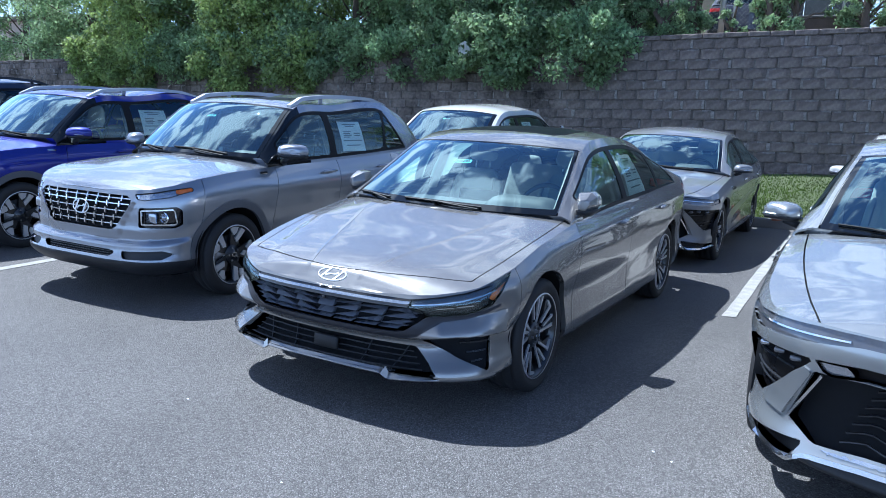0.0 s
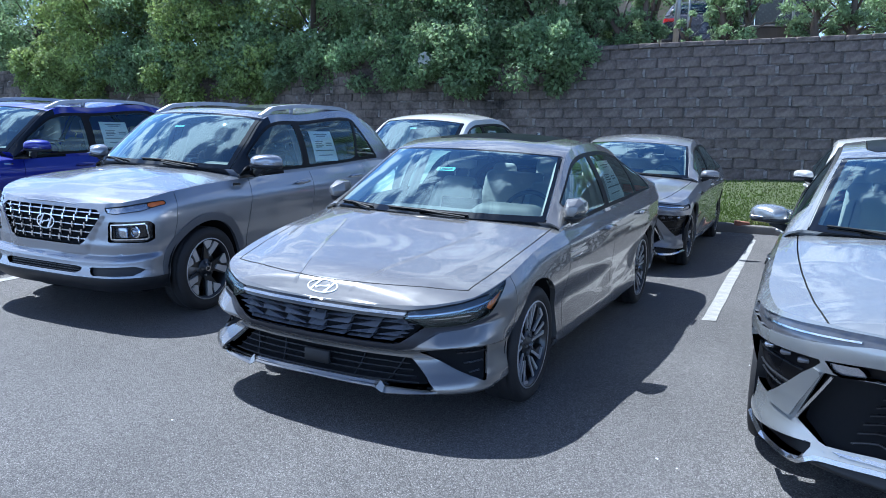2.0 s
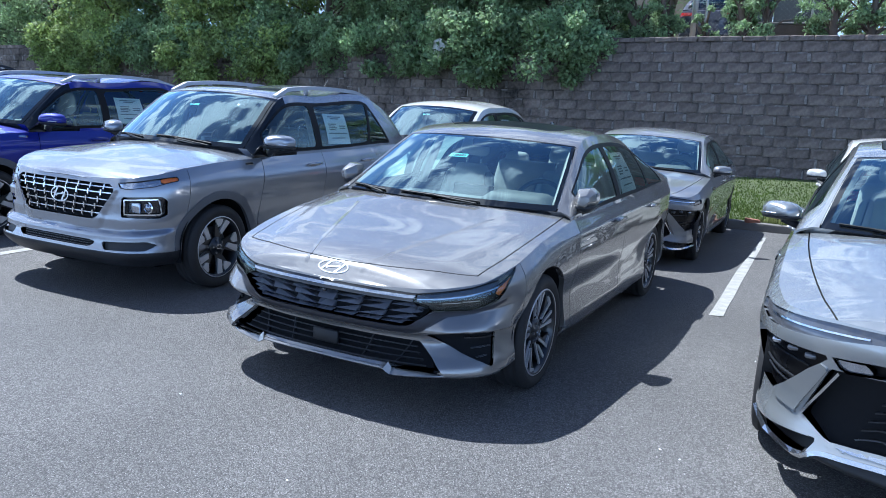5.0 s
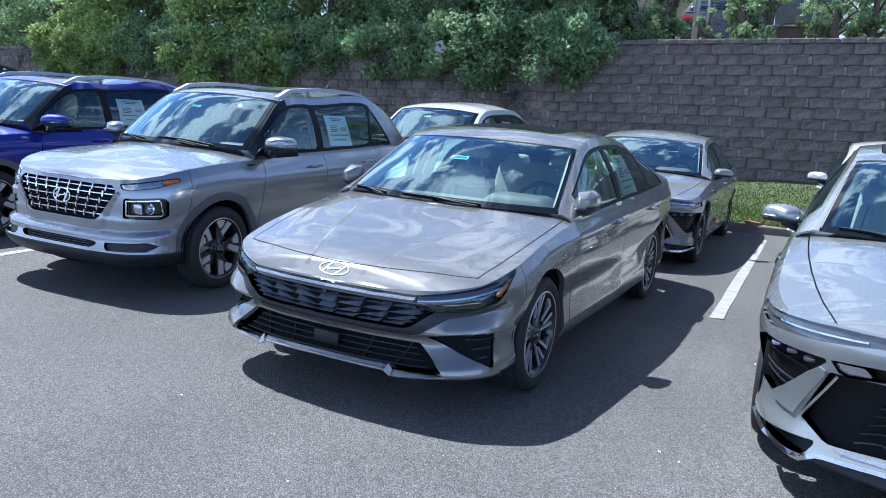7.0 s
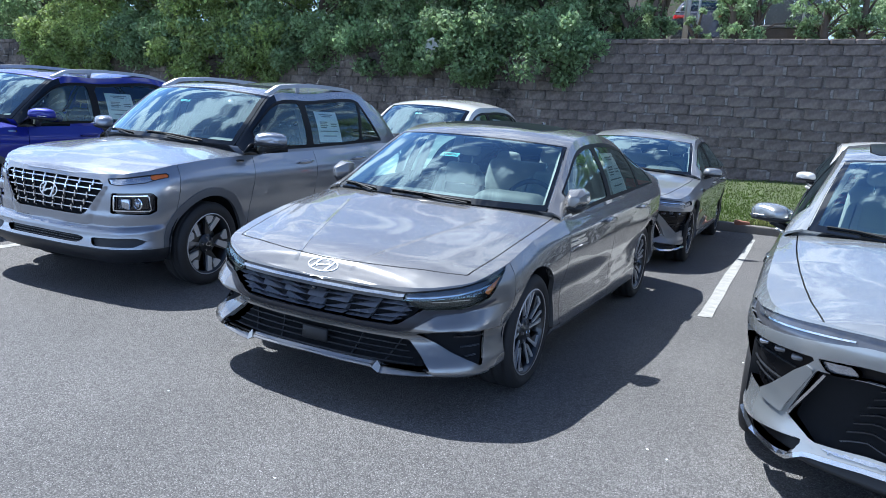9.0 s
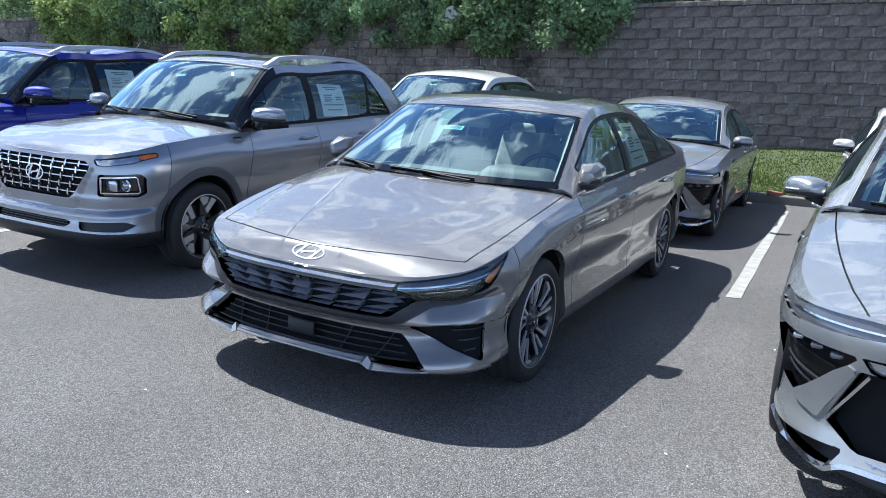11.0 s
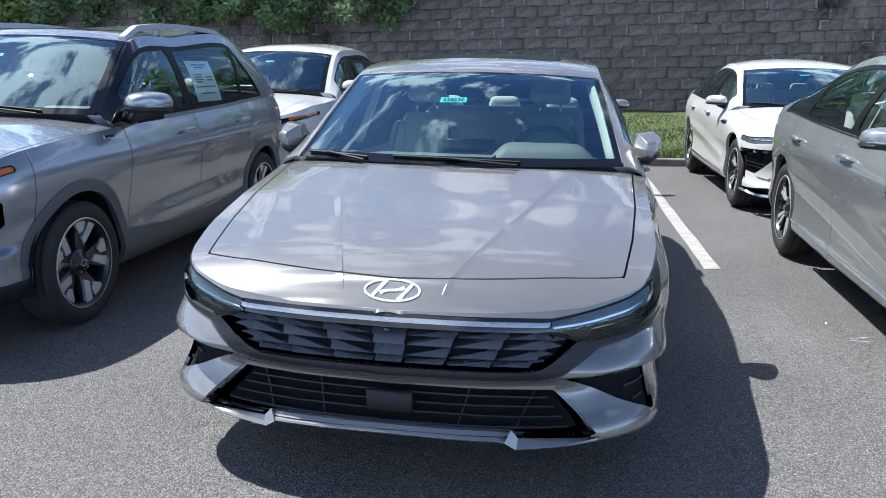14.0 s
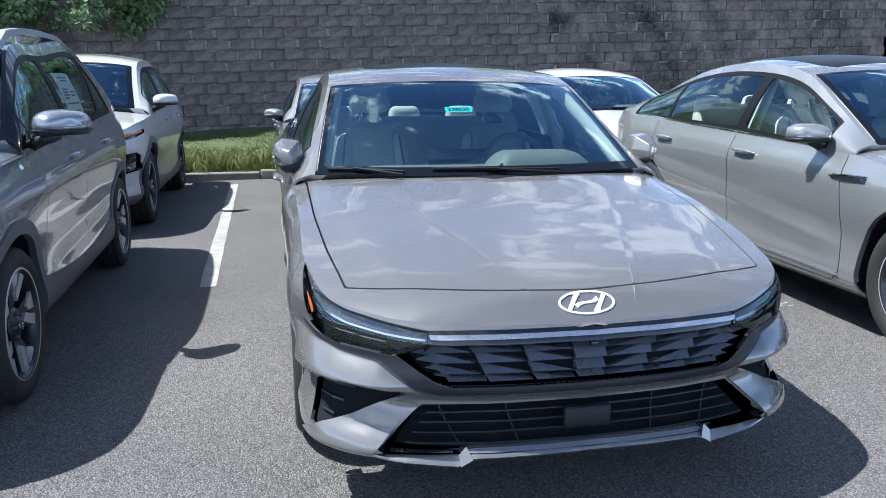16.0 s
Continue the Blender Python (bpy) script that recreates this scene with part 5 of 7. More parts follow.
def nose_sedan(S, car, skin, wall, hood, colour):
    """The saloon's nose: faceted grille under a light bar, slim lamps, winged lower bumper."""
    feats = []

    def cut(label, poly, mat, name, lift, depth, both, ymax=-.2, words=""):
        wall.region(label, front_poly(poly, ymax), only=[0])
        feats.append((mat, name, label, lift, depth, both, words))

    def bend(label, poly, mat, name, lift, depth, both, ymax=-.3, words=""):
        wall.region(label, corner_poly(poly, ymax), only=[0])
        feats.append((mat, name, label, lift, depth, both, words))

    lamp = [(.492, .621), (.62, .642), (.72, .664), (.80, .694), (.93, .730), (.985, .748), (.972, .722), (.905, .640), (.865, .604), (.80, .580), (.74, .562), (.595, .547), (.48, .587)]
    bend(60, [(.842, .640), (.858, .662), (.915, .690), (.960, .716), (.915, .655), (.880, .622)], AMBER, "turn_lens", -.014, -.014, False, -.36, "amber turn lens")
    bend(61, [(.492, .621), (.62, .642), (.72, .664), (.80, .694), (.93, .730), (.985, .748), (.965, .728), (.90, .694), (.79, .652), (.72, .627), (.62, .607), (.496, .596)], DARK_LAMP, "lamp_strip", -.012, -.012, False, -.36, "clear daytime lamp strip")
    bend(30, lamp, BLACK_GLOSS, "headlamp", -.022, -.022, False, -.36, "slim dark headlamp with an amber end")
    cut(62, [(-1, .6105), (.47, .6145), (.494, .616), (.486, .603), (.46, .601), (-1, .5985)], LAMP_SILVER, "light_bar", .004, .012, True, words="thin bright light bar over the grille")
    cut(63, [(-1, .624), (.496, .627), (.496, .586), (-1, .586)], BLACK_GLOSS, "bar_trim", -.004, -.004, True, words="gloss black band round the light bar")
    cut(31, [(-1, .587), (.48, .587), (.585, .552), (.545, .525), (.475, .472), (.43, .458), (-1, .463)], BLACK_DEEP, "grille", -.055, -.055, True, words="black faceted grille")
    # the arms under the lamps are coloured dark for a shaded, body-painted undercut
    cut(34, [(-1, .466), (.45, .466), (.60, .560), (.74, .566), (.80, .584), (.835, .604), (.835, .590), (.80, .566), (.74, .542), (.635, .522), (.525, .44), (.45, .423), (-1, .434)], SHADE_BAND, "grille_surround", .002, .012, True, -.40, words="dark grey band round the grille")
    cut(32, [(-1, .387), (.505, .384), (.645, .262), (.62, .252), (.42, .256), (-1, .270)], BLACK_DEEP, "lower_intake", -.06, -.06, True)
    bend(38, [(.512, .387), (.572, .396), (.70, .334), (.84, .274), (.90, .258), (.90, .238), (.80, .218), (.672, .236)], colour, "bumper_fang", .010, .03, False, -.42, "flat painted plate beside the intake")
    bend(33, [(.540, .422), (.685, .442), (.80, .447), (.852, .448), (.866, .43), (.864, .36), (.858, .282), (.842, .284), (.70, .344), (.590, .398)], BLACK_DEEP, "side_intake", -.022, -.022, False, -.34, "black corner intake")
    cut(39, [(-1, .275), (.62, .258), (.672, .232), (.80, .215), (.80, .1), (-1, .1)], BLACK_TRIM, "under_tray", -.012, .02, True)
    feats.append((GLASS_CLEAR, "lamp_cover", [30, 60, 61], .0, 0, False, "clear lamp cover"))
    for s in (1, -1):
        d = dense([(.50, .601), (.62, .613), (.72, .632), (.79, .657), (.82, .674)], .012)
        p, n = skin.front(d[:, 0] * s, d[:, 1])
        put("light_guide", *sweep(p - n * .010, n, .008, .005), CHROME, car, "bright light guide", smooth=False)
    for s in (1, -1):
        d = dense([(.49, .6235), (.62, .6445), (.72, .6665), (.80, .6965)], .012)
        p, n = skin.front(d[:, 0] * s, d[:, 1])
        put("lamp_gap", *sweep(p - n * .004, n, .008, .0045), BLACK_DEEP, car, smooth=False)
    # thin light lines low in the lamp
    for s in (1, -1):
        for x0, x1, z0 in ((.615, .685, .584), (.70, .765, .597)):
            d = dense([(x0, z0), (x1, z0 + .008)], .01)
            p, n = skin.front(d[:, 0] * s, d[:, 1])
            put("lamp_line", *sweep(p - n * .018, n, .006, .004), CHROME, car, smooth=False)
    # front lip: a blade that drops at two small wedges
    xs = np.unique(np.concatenate([np.linspace(-.70, .70, 76), [-.408, -.364, .364, .408]]))
    top_ = np.interp(np.abs(xs), [0, .364, .408, .60, .672], [.270, .267, .254, .250, .236])
    low_ = np.interp(np.abs(xs), [0, .364, .408, .672], [.246, .240, .216, .236])
    p, n = skin.front(xs, np.full(len(xs), .285))
    fit = np.polyfit(xs ** 2, p[:, 1], 4)
    slope = np.gradient(np.polyval(fit, xs ** 2), xs)
    p = np.stack([xs, np.polyval(fit, xs ** 2), 0 * xs], 1)
    n = np.stack([slope, -np.ones(len(xs)), 0 * xs], 1)
    n /= np.linalg.norm(n, axis=1, keepdims=True)
    up = np.array([0, 0, 1.0])
    e = np.clip((.69 - np.abs(xs)) / .12, .2, 1)[:, None]
    rows = [p - n * .03 + up * (top_ + .002)[:, None], p - n * .004 + up * top_[:, None], p + n * .016 * e + up * (low_ + .010)[:, None], p + n * .020 * e + up * (low_ + .005)[:, None], p + n * .016 * e + up * low_[:, None], p - n * .08 + up * (low_ + .004)[:, None]]
    vs = np.stack(rows, 1).reshape(-1, 3)
    m_ = len(rows)
    fs = [(i * m_ + j, i * m_ + j + 1, (i + 1) * m_ + j + 1, (i + 1) * m_ + j) for i in range(len(xs) - 1) for j in range(m_ - 1)]
    lip = put("front_lip", vs, fs, colour, car, "grey front lip with two small wedges")
    for e_ in lip.data.edges:
        e_.use_edge_sharp = abs(e_.vertices[0] - e_.vertices[1]) == m_
    for s in (1, -1):
        pts = [(.386, .278, .0), (.366, .243, .020), (.402, .221, .022), (.408, .254, .006), (.374, .256, .004), (.384, .25, -.03)]
        p, n = skin.front([s * q[0] for q in pts], [.275] * len(pts))
        n[:, 2] = 0
        p = p + n * np.array([[q[2]] for q in pts])
        p[:, 2] = [q[1] for q in pts]
        put("lip_wedge", p, [(0, 1, 2), (0, 2, 3), (0, 4, 1), (1, 4, 5), (1, 5, 2), (2, 5, 3), (0, 3, 5), (0, 5, 4)], colour, car, smooth=False)
    # grille fins: shark-fin wedges in slanting columns, a straight stack in the middle
    zr = [.586, .555, .524, .494, .468]
    top_x, low_x = [.060, .225, .385, .535], [.045, .170, .310, .425]

    def edge(k, z):
        q = (.586 - z) / (.586 - .453)
        return top_x[k] + (low_x[k] - top_x[k]) * q

    def fin(pts, deep, faces):
        p, n = skin.front([q[0] for q in pts], [q[1] for q in pts])
        front_ = p - n * np.array([[q] for q in deep])
        put("grille_fin", np.concatenate([front_, p - n * .053]), faces, GRILLE_FIN, car, smooth=False)

    for z1, z0 in zip(zr, zr[1:]):
        fin([(-edge(0, z1) + .004, z1 - .004), (edge(0, z1) - .004, z1 - .004), (edge(0, z0) - .004, z0 + .003), (-edge(0, z0) + .004, z0 + .003)], (.044, .044, .014, .014),
            [(0, 3, 2, 1), (0, 1, 5, 4), (1, 2, 6, 5), (2, 3, 7, 6), (3, 0, 4, 7)])
        for k in (1, 2, 3):
            for s in (1, -1):
                lim1, lim0 = (float(np.interp(q, [.458, .472, .525, .552, .587], [.425, .468, .538, .575, .475])) for q in (z1, z0))
                o, i_ = min(edge(k, z1) - .006, lim1), edge(k - 1, z0) + .004
                fin([(s * o, z1 - .003), (s * min(edge(k, z0) - .004, lim0), z0 + .004), (s * i_, z0 + .001)], (.040, .010, .020), [(0, 1, 2), (0, 3, 4, 1), (1, 4, 5, 2), (2, 5, 3, 0)])
    # short blades where the grille runs out under the lamp
    for s in (1, -1):
        for q in range(4):
            z = .560 - q * .022
            x = .555 - q * .025
            fin([(s * (x - .04), z + .006), (s * x, z), (s * (x - .055), z - .012)], (.040, .012, .02), [(0, 1, 2), (0, 3, 4, 1), (1, 4, 5, 2), (2, 5, 3, 0)])
    part("camera_pod", rounded_box((.022, .02, .018), .004, 1, tuple(skin.front([0], [.575])[0][0] + np.array([0, .012, 0]))), BLACK_GLOSS, car)
    for z in (.290, .313, .337, .360):
        h = .47 + (.383 - z) * 1.0
        bar_front("intake_slat", skin, [(-h, z), (0, z), (h, z)], .0055, .016, BLACK_TRIM, car, -.035, both=False, step=.04)
    for x in (-.46, -.25, .25, .46):
        bar_front("intake_rib", skin, [(x, .380), (x * .86, .285)], .006, .012, BLACK_TRIM, car, -.05, both=False)
    p, n = skin.front([0], [.334])
    part("plate_holder", rounded_box((.150, .022, .068), .005, 1, tuple(p[0] + n[0] * -.006)), PLATE_GREY, car, "blank dark grey plate holder")
    for s in (1, -1):
        for z0 in (.415, .375, .335):
            bar_front("intake_slat", skin, [(s * (.70 + (.415 - z0) * .8), z0 - .005), (s * .80, z0)], .008, .010, FIN, car, -.019, both=False)
    make_emblem(car, lambda a, b: skin.bonnet(a, -.768 + b * .76), .180, .076, WHITE_EMBLEM)
    return feats


def nose_large_saloon(S, car, skin, wall, hood, colour):
    """The larger saloon's nose: full-width light strip, dark lamp pods, slanting blades, wide grille."""
    feats = []

    def cut(label, poly, mat, name, lift, depth, both, ymax=-.3, words=""):
        wall.region(label, front_poly(poly, ymax), only=[0])
        feats.append((mat, name, label, lift, depth, both, words))

    cut(30, [(-1, .768), (.467, .764), (.612, .757), (.757, .737), (.86, .722), (.93, .738), (.93, .690), (.86, .662), (.75, .674), (.55, .708), (.46, .724), (-1, .733)], DARK_LAMP, "light_strip", -.010, -.010, True, -.29, "full-width clear light strip")
    cut(37, [(.61, .627), (.49, .638), (.465, .603), (.57, .585)], LAMP_SILVER, "upper_lamp", -.012, -.012, False, words="bright upper lamp")
    cut(31, [(.95, .612), (.80, .618), (.613, .630), (.645, .592), (.688, .548), (.805, .388), (.87, .41), (.95, .45)], LAMP_BLACK, "headlamp_pod", -.030, -.030, False, -.31, "black headlamp pod")
    cut(32, [(-1, .655), (.45, .652), (.613, .632), (.57, .580), (.45, .600), (-1, .603)], LAMP_BLACK, "upper_grille", -.03, -.03, True)
    cut(34, [(.645, .592), (.612, .582), (.690, .400), (.708, .352), (.79, .366), (.80, .395)], colour, "blade", .010, .03, False, words="slanting painted blade beside the grille")
    cut(33, [(-1, .597), (.44, .597), (.61, .582), (.69, .360), (.585, .300), (.40, .319), (-1, .330)], BLACK_DEEP, "grille", -.05, -.05, True, words="wide black lower grille")
    cut(39, [(-1, .318), (.40, .307), (.585, .288), (.60, .278), (.41, .294), (-1, .305)], SATIN_CHROME, "lower_trim", .004, .02, True)
    line = [(0, .279), (.41, .270), (.59, .252), (.665, .212), (.78, .200), (.87, .222)]
    bar_front("front_lip", skin, [(-x, z) for x, z in line[:0:-1]] + line, .024, .020, SATIN_CHROME, car, .0, "silver front lip", both=False, step=.03)
    bar_front("blade_trim", skin, [(.577, .577), (.682, .358)], .014, .008, SATIN_CHROME, car, .0, "satin trim along the grille")
    cut(40 + 24, [(-1, .284), (.42, .274), (.60, .252), (.67, .206), (.95, .215), (.95, .1), (-1, .1)], BLACK_TRIM, "under_tray", -.01, .02, True, -.28)
    cut(36, [(.616, .294), (.875, .250), (.95, .255), (.95, .2), (.67, .2)], LAMP_BLACK, "lower_slot", -.03, -.03, False, -.28, "black lower slot")
    for s in (1, -1):
        d = dense([(.50, .733), (.62, .722), (.75, .708), (.86, .700)])
        p, n = skin.front(d[:, 0] * s, d[:, 1])
        put("lamp_strip", *sweep(p - n * .008, n, .010, .006), CHROME, car, smooth=False)
        for k in range(3):
            p, n = skin.front([s * (.70 + k * .070)], [.596 - abs(k - 1) * .004])
            bm = rounded_box((.05, .03, .024), .01, 2, tuple(p[0] - n[0] * .028))
            part("lamp_lens", bm, (GREY_SATIN, GREY_SATIN, LAMP_SILVER)[k], car)
        for z in (.555, .475, .445):
            bar_front("pod_rib", skin, [(s * (.70 + (.55 - z) * .6), z - .005), (s * .885, z + .012)], .006, .008, FIN, car, -.026, both=False)
    for z in np.linspace(.35, .575, 7):
        e = .40 + (.575 - z) * .45
        xs = np.linspace(-e, e, 13)
        bar_front("grille_wave", skin, [(x, z + (.012 if i % 2 else -.012)) for i, x in enumerate(xs)], .006, .012, FIN, car, -.035, both=False, step=.03)
    make_emblem(car, lambda a, b: skin.bonnet(a, -.87 + b * .95), .15, .08, CHROME)
    return feats


def nose_compact(S, car, skin, wall, hood, colour):
    """The small SUV's nose: dashed chrome grille, square lamps under slim turn lamps."""
    feats = [
        recess(wall, 30, [(-1, 0.816), (.46, 0.813), (.502, 0.785), (.498, .755), (.372, 0.578), (.335, 0.556), (-1, 0.553)], BLACK_DEEP, "grille", .04, words="black grille with chrome dashes"),
        recess(wall, 31, [(.57, 0.718), (.775, 0.733), (.79, 0.713), (.785, 0.618), (.765, 0.598), (.57, 0.598)], BLACK_GLOSS, "headlamp", .035, -.2, "square headlamp with a dark bezel", False, r=.012),
        recess(wall, 37, [(.745, .8675), (.80, .882), (.815, .855), (.785, .838), (.765, .836)], AMBER, "turn_lens", .008, -.15, "amber turn lens", False),
        recess(wall, 32, [(.53, .826), (.66, .846), (.80, .882), (.815, .855), (.74, .812), (.60, .785), (.54, .792)], LAMP_SILVER, "turn_lamp", .008, -.15, "slim turn lamp", False),
        recess(wall, 33, [(-1, .415), (.36, .415), (.40, .40), (.36, .365), (-1, .36)], BLACK_DEEP, "lower_intake", .04),
        recess(wall, 36, [(.45, .41), (.74, .425), (.79, .40), (.74, .36), (.48, .355)], BLACK_TRIM, "fog_recess", .025, -.2, "dark lower recess", False),
    ]
    wall.region(35, front_poly([(-1, .343), (.6, .343), (1, .352), (1, .1), (-1, .1)], -.3), only=[0])
    feats.append((BLACK_TRIM, "lower_apron", 35, .006, .03, True, "black plastic apron"))
    rows = (.600, .650, .700, .750, .792)
    for z in rows:
        e = min(.485, .375 + (z - .585) * .66)
        bar_front("grille_bar", skin, [(-e, z), (0, z), (e, z)], .011, .012, SATIN_CHROME, car, -.022, both=False)
    for i in range(8):
        x = -.42 + i * .12
        bar_front("grille_stud", skin, [(x, .803), (x * .76, .573)], .014, .010, BLACK_GLOSS, car, -.022, both=False)
        for z in rows:
            q = x * (1 - (.803 - z) * 1.05)
            bar_front("grille_dash", skin, [(q, z - .019), (q, z + .019)], .016, .012, CHROME, car, -.010, both=False)
    for z in (.374, .388, .402):
        bar_front("intake_slat", skin, [(-.35, z), (0, z), (.35, z)], .005, .010, FIN, car, -.028, both=False, step=.05)
    for s in (1, -1):
        line = [(.575, 0.710), (.77, 0.724), (.778, 0.613), (.578, 0.608), (.575, 0.710)]
        bar_front("lamp_bezel", skin, [(s * x, z) for x, z in line], .012, .006, CHROME, car, -.01, both=False)
        p, n = skin.front([s * .645], [.660])
        part("lamp_bowl", rounded_box((.11, .02, .075), .010, 2, tuple(p[0] - n[0] * .022)), LAMP_SILVER, car, "bright lamp bowl")
        p, n = skin.front([s * .722], [.663])
        ring_ = [tuple(p[0] - n[0] * .016 + np.array([.036 * math.cos(q), 0, .036 * math.sin(q)])) for q in np.linspace(0, 2 * math.pi, 24, endpoint=False)]
        put("lamp_ring", *sweep(ring_, [tuple(n[0])] * 24, .012, .008, closed=True), CHROME, car, "chrome ring round the lens", smooth=False)
        for x, rr in ((.722, .03),):
            p, n = skin.front([s * x], [.663])
            bm = bmesh.new()
            bmesh.ops.create_uvsphere(bm, u_segments=18, v_segments=10, radius=rr, matrix=Matrix.Translation(tuple(p[0] - n[0] * .03)))
            part("lamp_lens", bm, LAMP_SILVER, car)
        bar_flank("side_repeater", skin, [(.30, .955), (.34, .957), (.39, .955)], .022, .006, CHROME, car, s)
        line = [(.53, .826), (.66, .846), (.80, .882), (.815, .855), (.74, .812), (.60, .785), (.54, .792), (.53, .826)]
        bar_front("lamp_rim", skin, [(s * x, z) for x, z in line], .006, .003, BLACK_DEEP, car, -.002, both=False, step=.012)
    make_emblem(car, lambda a, b: skin.front(a, 0.70 + b), .18, .112, WHITE_EMBLEM)
    return feats


def nose_crossover(S, car, skin, wall, hood, colour):
    """The white crossover's nose: grille that runs into dark lamps, amber corner."""
    feats = [
        recess(wall, 30, [(-1, .815), (.40, .815), (.84, .90), (.90, .935), (.91, .90), (.86, .86), (.60, .79), (.52, .62), (.45, .50), (-1, .48)], BLACK_GLOSS, "grille", .03, -.25, "dark grille that runs into the lamps", True),
        recess(wall, 31, [(.66, .70), (.86, .73), (.885, .70), (.87, .56), (.76, .54)], BLACK_GLOSS, "headlamp", .03, -.3, "dark lower headlamp", False),
        recess(wall, 32, [(-1, .42), (.5, .42), (.62, .36), (-1, .34)], BLACK_DEEP, "lower_intake", .04),
    ]
    wall.region(35, front_poly([(-1, .33), (.6, .33), (1, .36), (1, .1), (-1, .1)], -.3), only=[0])
    feats.append((GREY_CLAD, "lower_apron", 35, .006, .03, True, "dark grey plastic apron"))
    for s in (1, -1):
        d = dense([(.72, .862), (.89, .915)])
        p, n = skin.front(d[:, 0] * s, d[:, 1])
        put("turn_lens", *sweep(p - n * .02, n, .035, .012), AMBER, car, "amber turn lens", smooth=False)
        for k in range(3):
            p, n = skin.front([s * (.74 + k * .03)], [.66 - k * .035])
            part("lamp_cell", rounded_box((.05, .02, .025), .006, 1, tuple(p[0] - n[0] * .02)), LAMP_SILVER, car)
    for z in np.linspace(.52, .79, 6):
        for i in range(9):
            x = -.44 + i * .11
            bar_front("grille_fin", skin, [(x - .045, z), (x + .045, z - .02)], .024, .012, FIN, car, -.024, both=False, step=.04)
    make_emblem(car, lambda a, b: skin.bonnet(a, -.74 + b * .8), .16, .09, CHROME)
    return feats


# ---- the lot ----
def ground_z(x, y):
    """The lot falls a little towards the kerb and to one side."""
    c = np.clip((x - 1.0) / 1.2, 0, 1)
    return .045 * c * c * (3 - 2 * c) - .0165 * np.maximum(0, y - 1.6) + .012 * x * np.clip((y - 3) / 5, 0, 1) * np.clip(1 - (np.abs(x) - 6) / 30, 0, 1)


KERB_Y, WALL_Y = 8.68, 14.04


def asphalt():
    """Worn asphalt: coarse stone chips that stand proud, tar between them, broad paler and darker patches."""
    m = material("asphalt", (0.160, 0.155, 0.151), 0.72, vary=0.26, scale=0.7, fine=24.0, spec=0.35)
    nt = m.node_tree
    n, k = nt.nodes.new, nt.links.new
    p = nt.nodes["Principled BSDF"]
    old = p.inputs["Base Color"].links[0].from_socket
    co = n("ShaderNodeTexCoord")
    v = n("ShaderNodeTexVoronoi")
    v.inputs["Scale"].default_value, v.inputs["Randomness"].default_value = 128, 1.0
    k(co.outputs["Object"], v.inputs["Vector"])
    r = n("ShaderNodeMapRange")
    k(v.outputs["Color"], r.inputs["Value"])
    r.inputs["From Min"].default_value, r.inputs["From Max"].default_value = 0.15, 0.95
    r.inputs["To Min"].default_value, r.inputs["To Max"].default_value = 0.62, 1.40
    tar = n("ShaderNodeMapRange")
    k(v.outputs["Distance"], tar.inputs["Value"])
    tar.inputs["From Min"].default_value, tar.inputs["From Max"].default_value = 0.30, 0.62
    tar.inputs["To Min"].default_value, tar.inputs["To Max"].default_value = 1.0, 0.55
    both = n("ShaderNodeMath")
    both.operation = "MULTIPLY"
    k(r.outputs[0], both.inputs[0])
    k(tar.outputs[0], both.inputs[1])
    mul = n("ShaderNodeVectorMath")
    mul.operation = "SCALE"
    k(old, mul.inputs[0])
    k(both.outputs[0], mul.inputs["Scale"])
    w = n("ShaderNodeTexNoise")
    w.inputs["Scale"].default_value, w.inputs["Detail"].default_value = 170, 2
    k(co.outputs["Object"], w.inputs["Vector"])
    ra = n("ShaderNodeValToRGB")
    ra.color_ramp.elements[0].position, ra.color_ramp.elements[1].position = 0.65, 0.70
    k(w.outputs["Fac"], ra.inputs["Fac"])
    mx = n("ShaderNodeMix")
    mx.data_type = "RGBA"
    mx.inputs["B"].default_value = (0.42, 0.415, 0.41, 1)
    k(ra.outputs["Color"], mx.inputs["Factor"])
    k(mul.outputs[0], mx.inputs["A"])
    k(mx.outputs["Result"], p.inputs["Base Color"])
    # relief: rounded chips of uneven height with grain on them
    high = n("ShaderNodeMath")
    high.operation = "SUBTRACT"
    k(r.outputs[0], high.inputs[0])
    k(v.outputs["Distance"], high.inputs[1])
    grain = n("ShaderNodeMath")
    grain.operation = "MULTIPLY_ADD"
    k(w.outputs["Fac"], grain.inputs[0])
    grain.inputs[1].default_value = 0.5
    k(high.outputs[0], grain.inputs[2])
    bp = n("ShaderNodeBump")
    bp.inputs["Strength"].default_value, bp.inputs["Distance"].default_value = 1.0, 0.005
    k(grain.outputs[0], bp.inputs["Height"])
    k(bp.outputs["Normal"], p.inputs["Normal"])
    return m


ASPHALT = asphalt()
LINE_PAINT = material("line_paint", (0.29, 0.288, 0.27), 0.8, vary=0.32, scale=9, fine=70, bump=0.3, bump_scale=160)
CONCRETE = material("kerb_concrete", (0.17, 0.16, 0.15), 0.9, vary=0.25, scale=5, bump=0.4, bump_scale=60)
SOIL = material("grass_soil", (0.060, 0.078, 0.028), 0.95, vary=0.35, scale=3, bump=0.5, bump_scale=40)
MULCH = material("mulch_bank", (0.14, 0.11, 0.08), 0.95, vary=0.4, scale=4, bump=0.8, bump_scale=30)
BLOCK = material("wall_block", (0.136, 0.112, 0.101), 0.95, vary=0.95, scale=1.6, fine=13, bump=1.0, bump_scale=20, island=0.14)
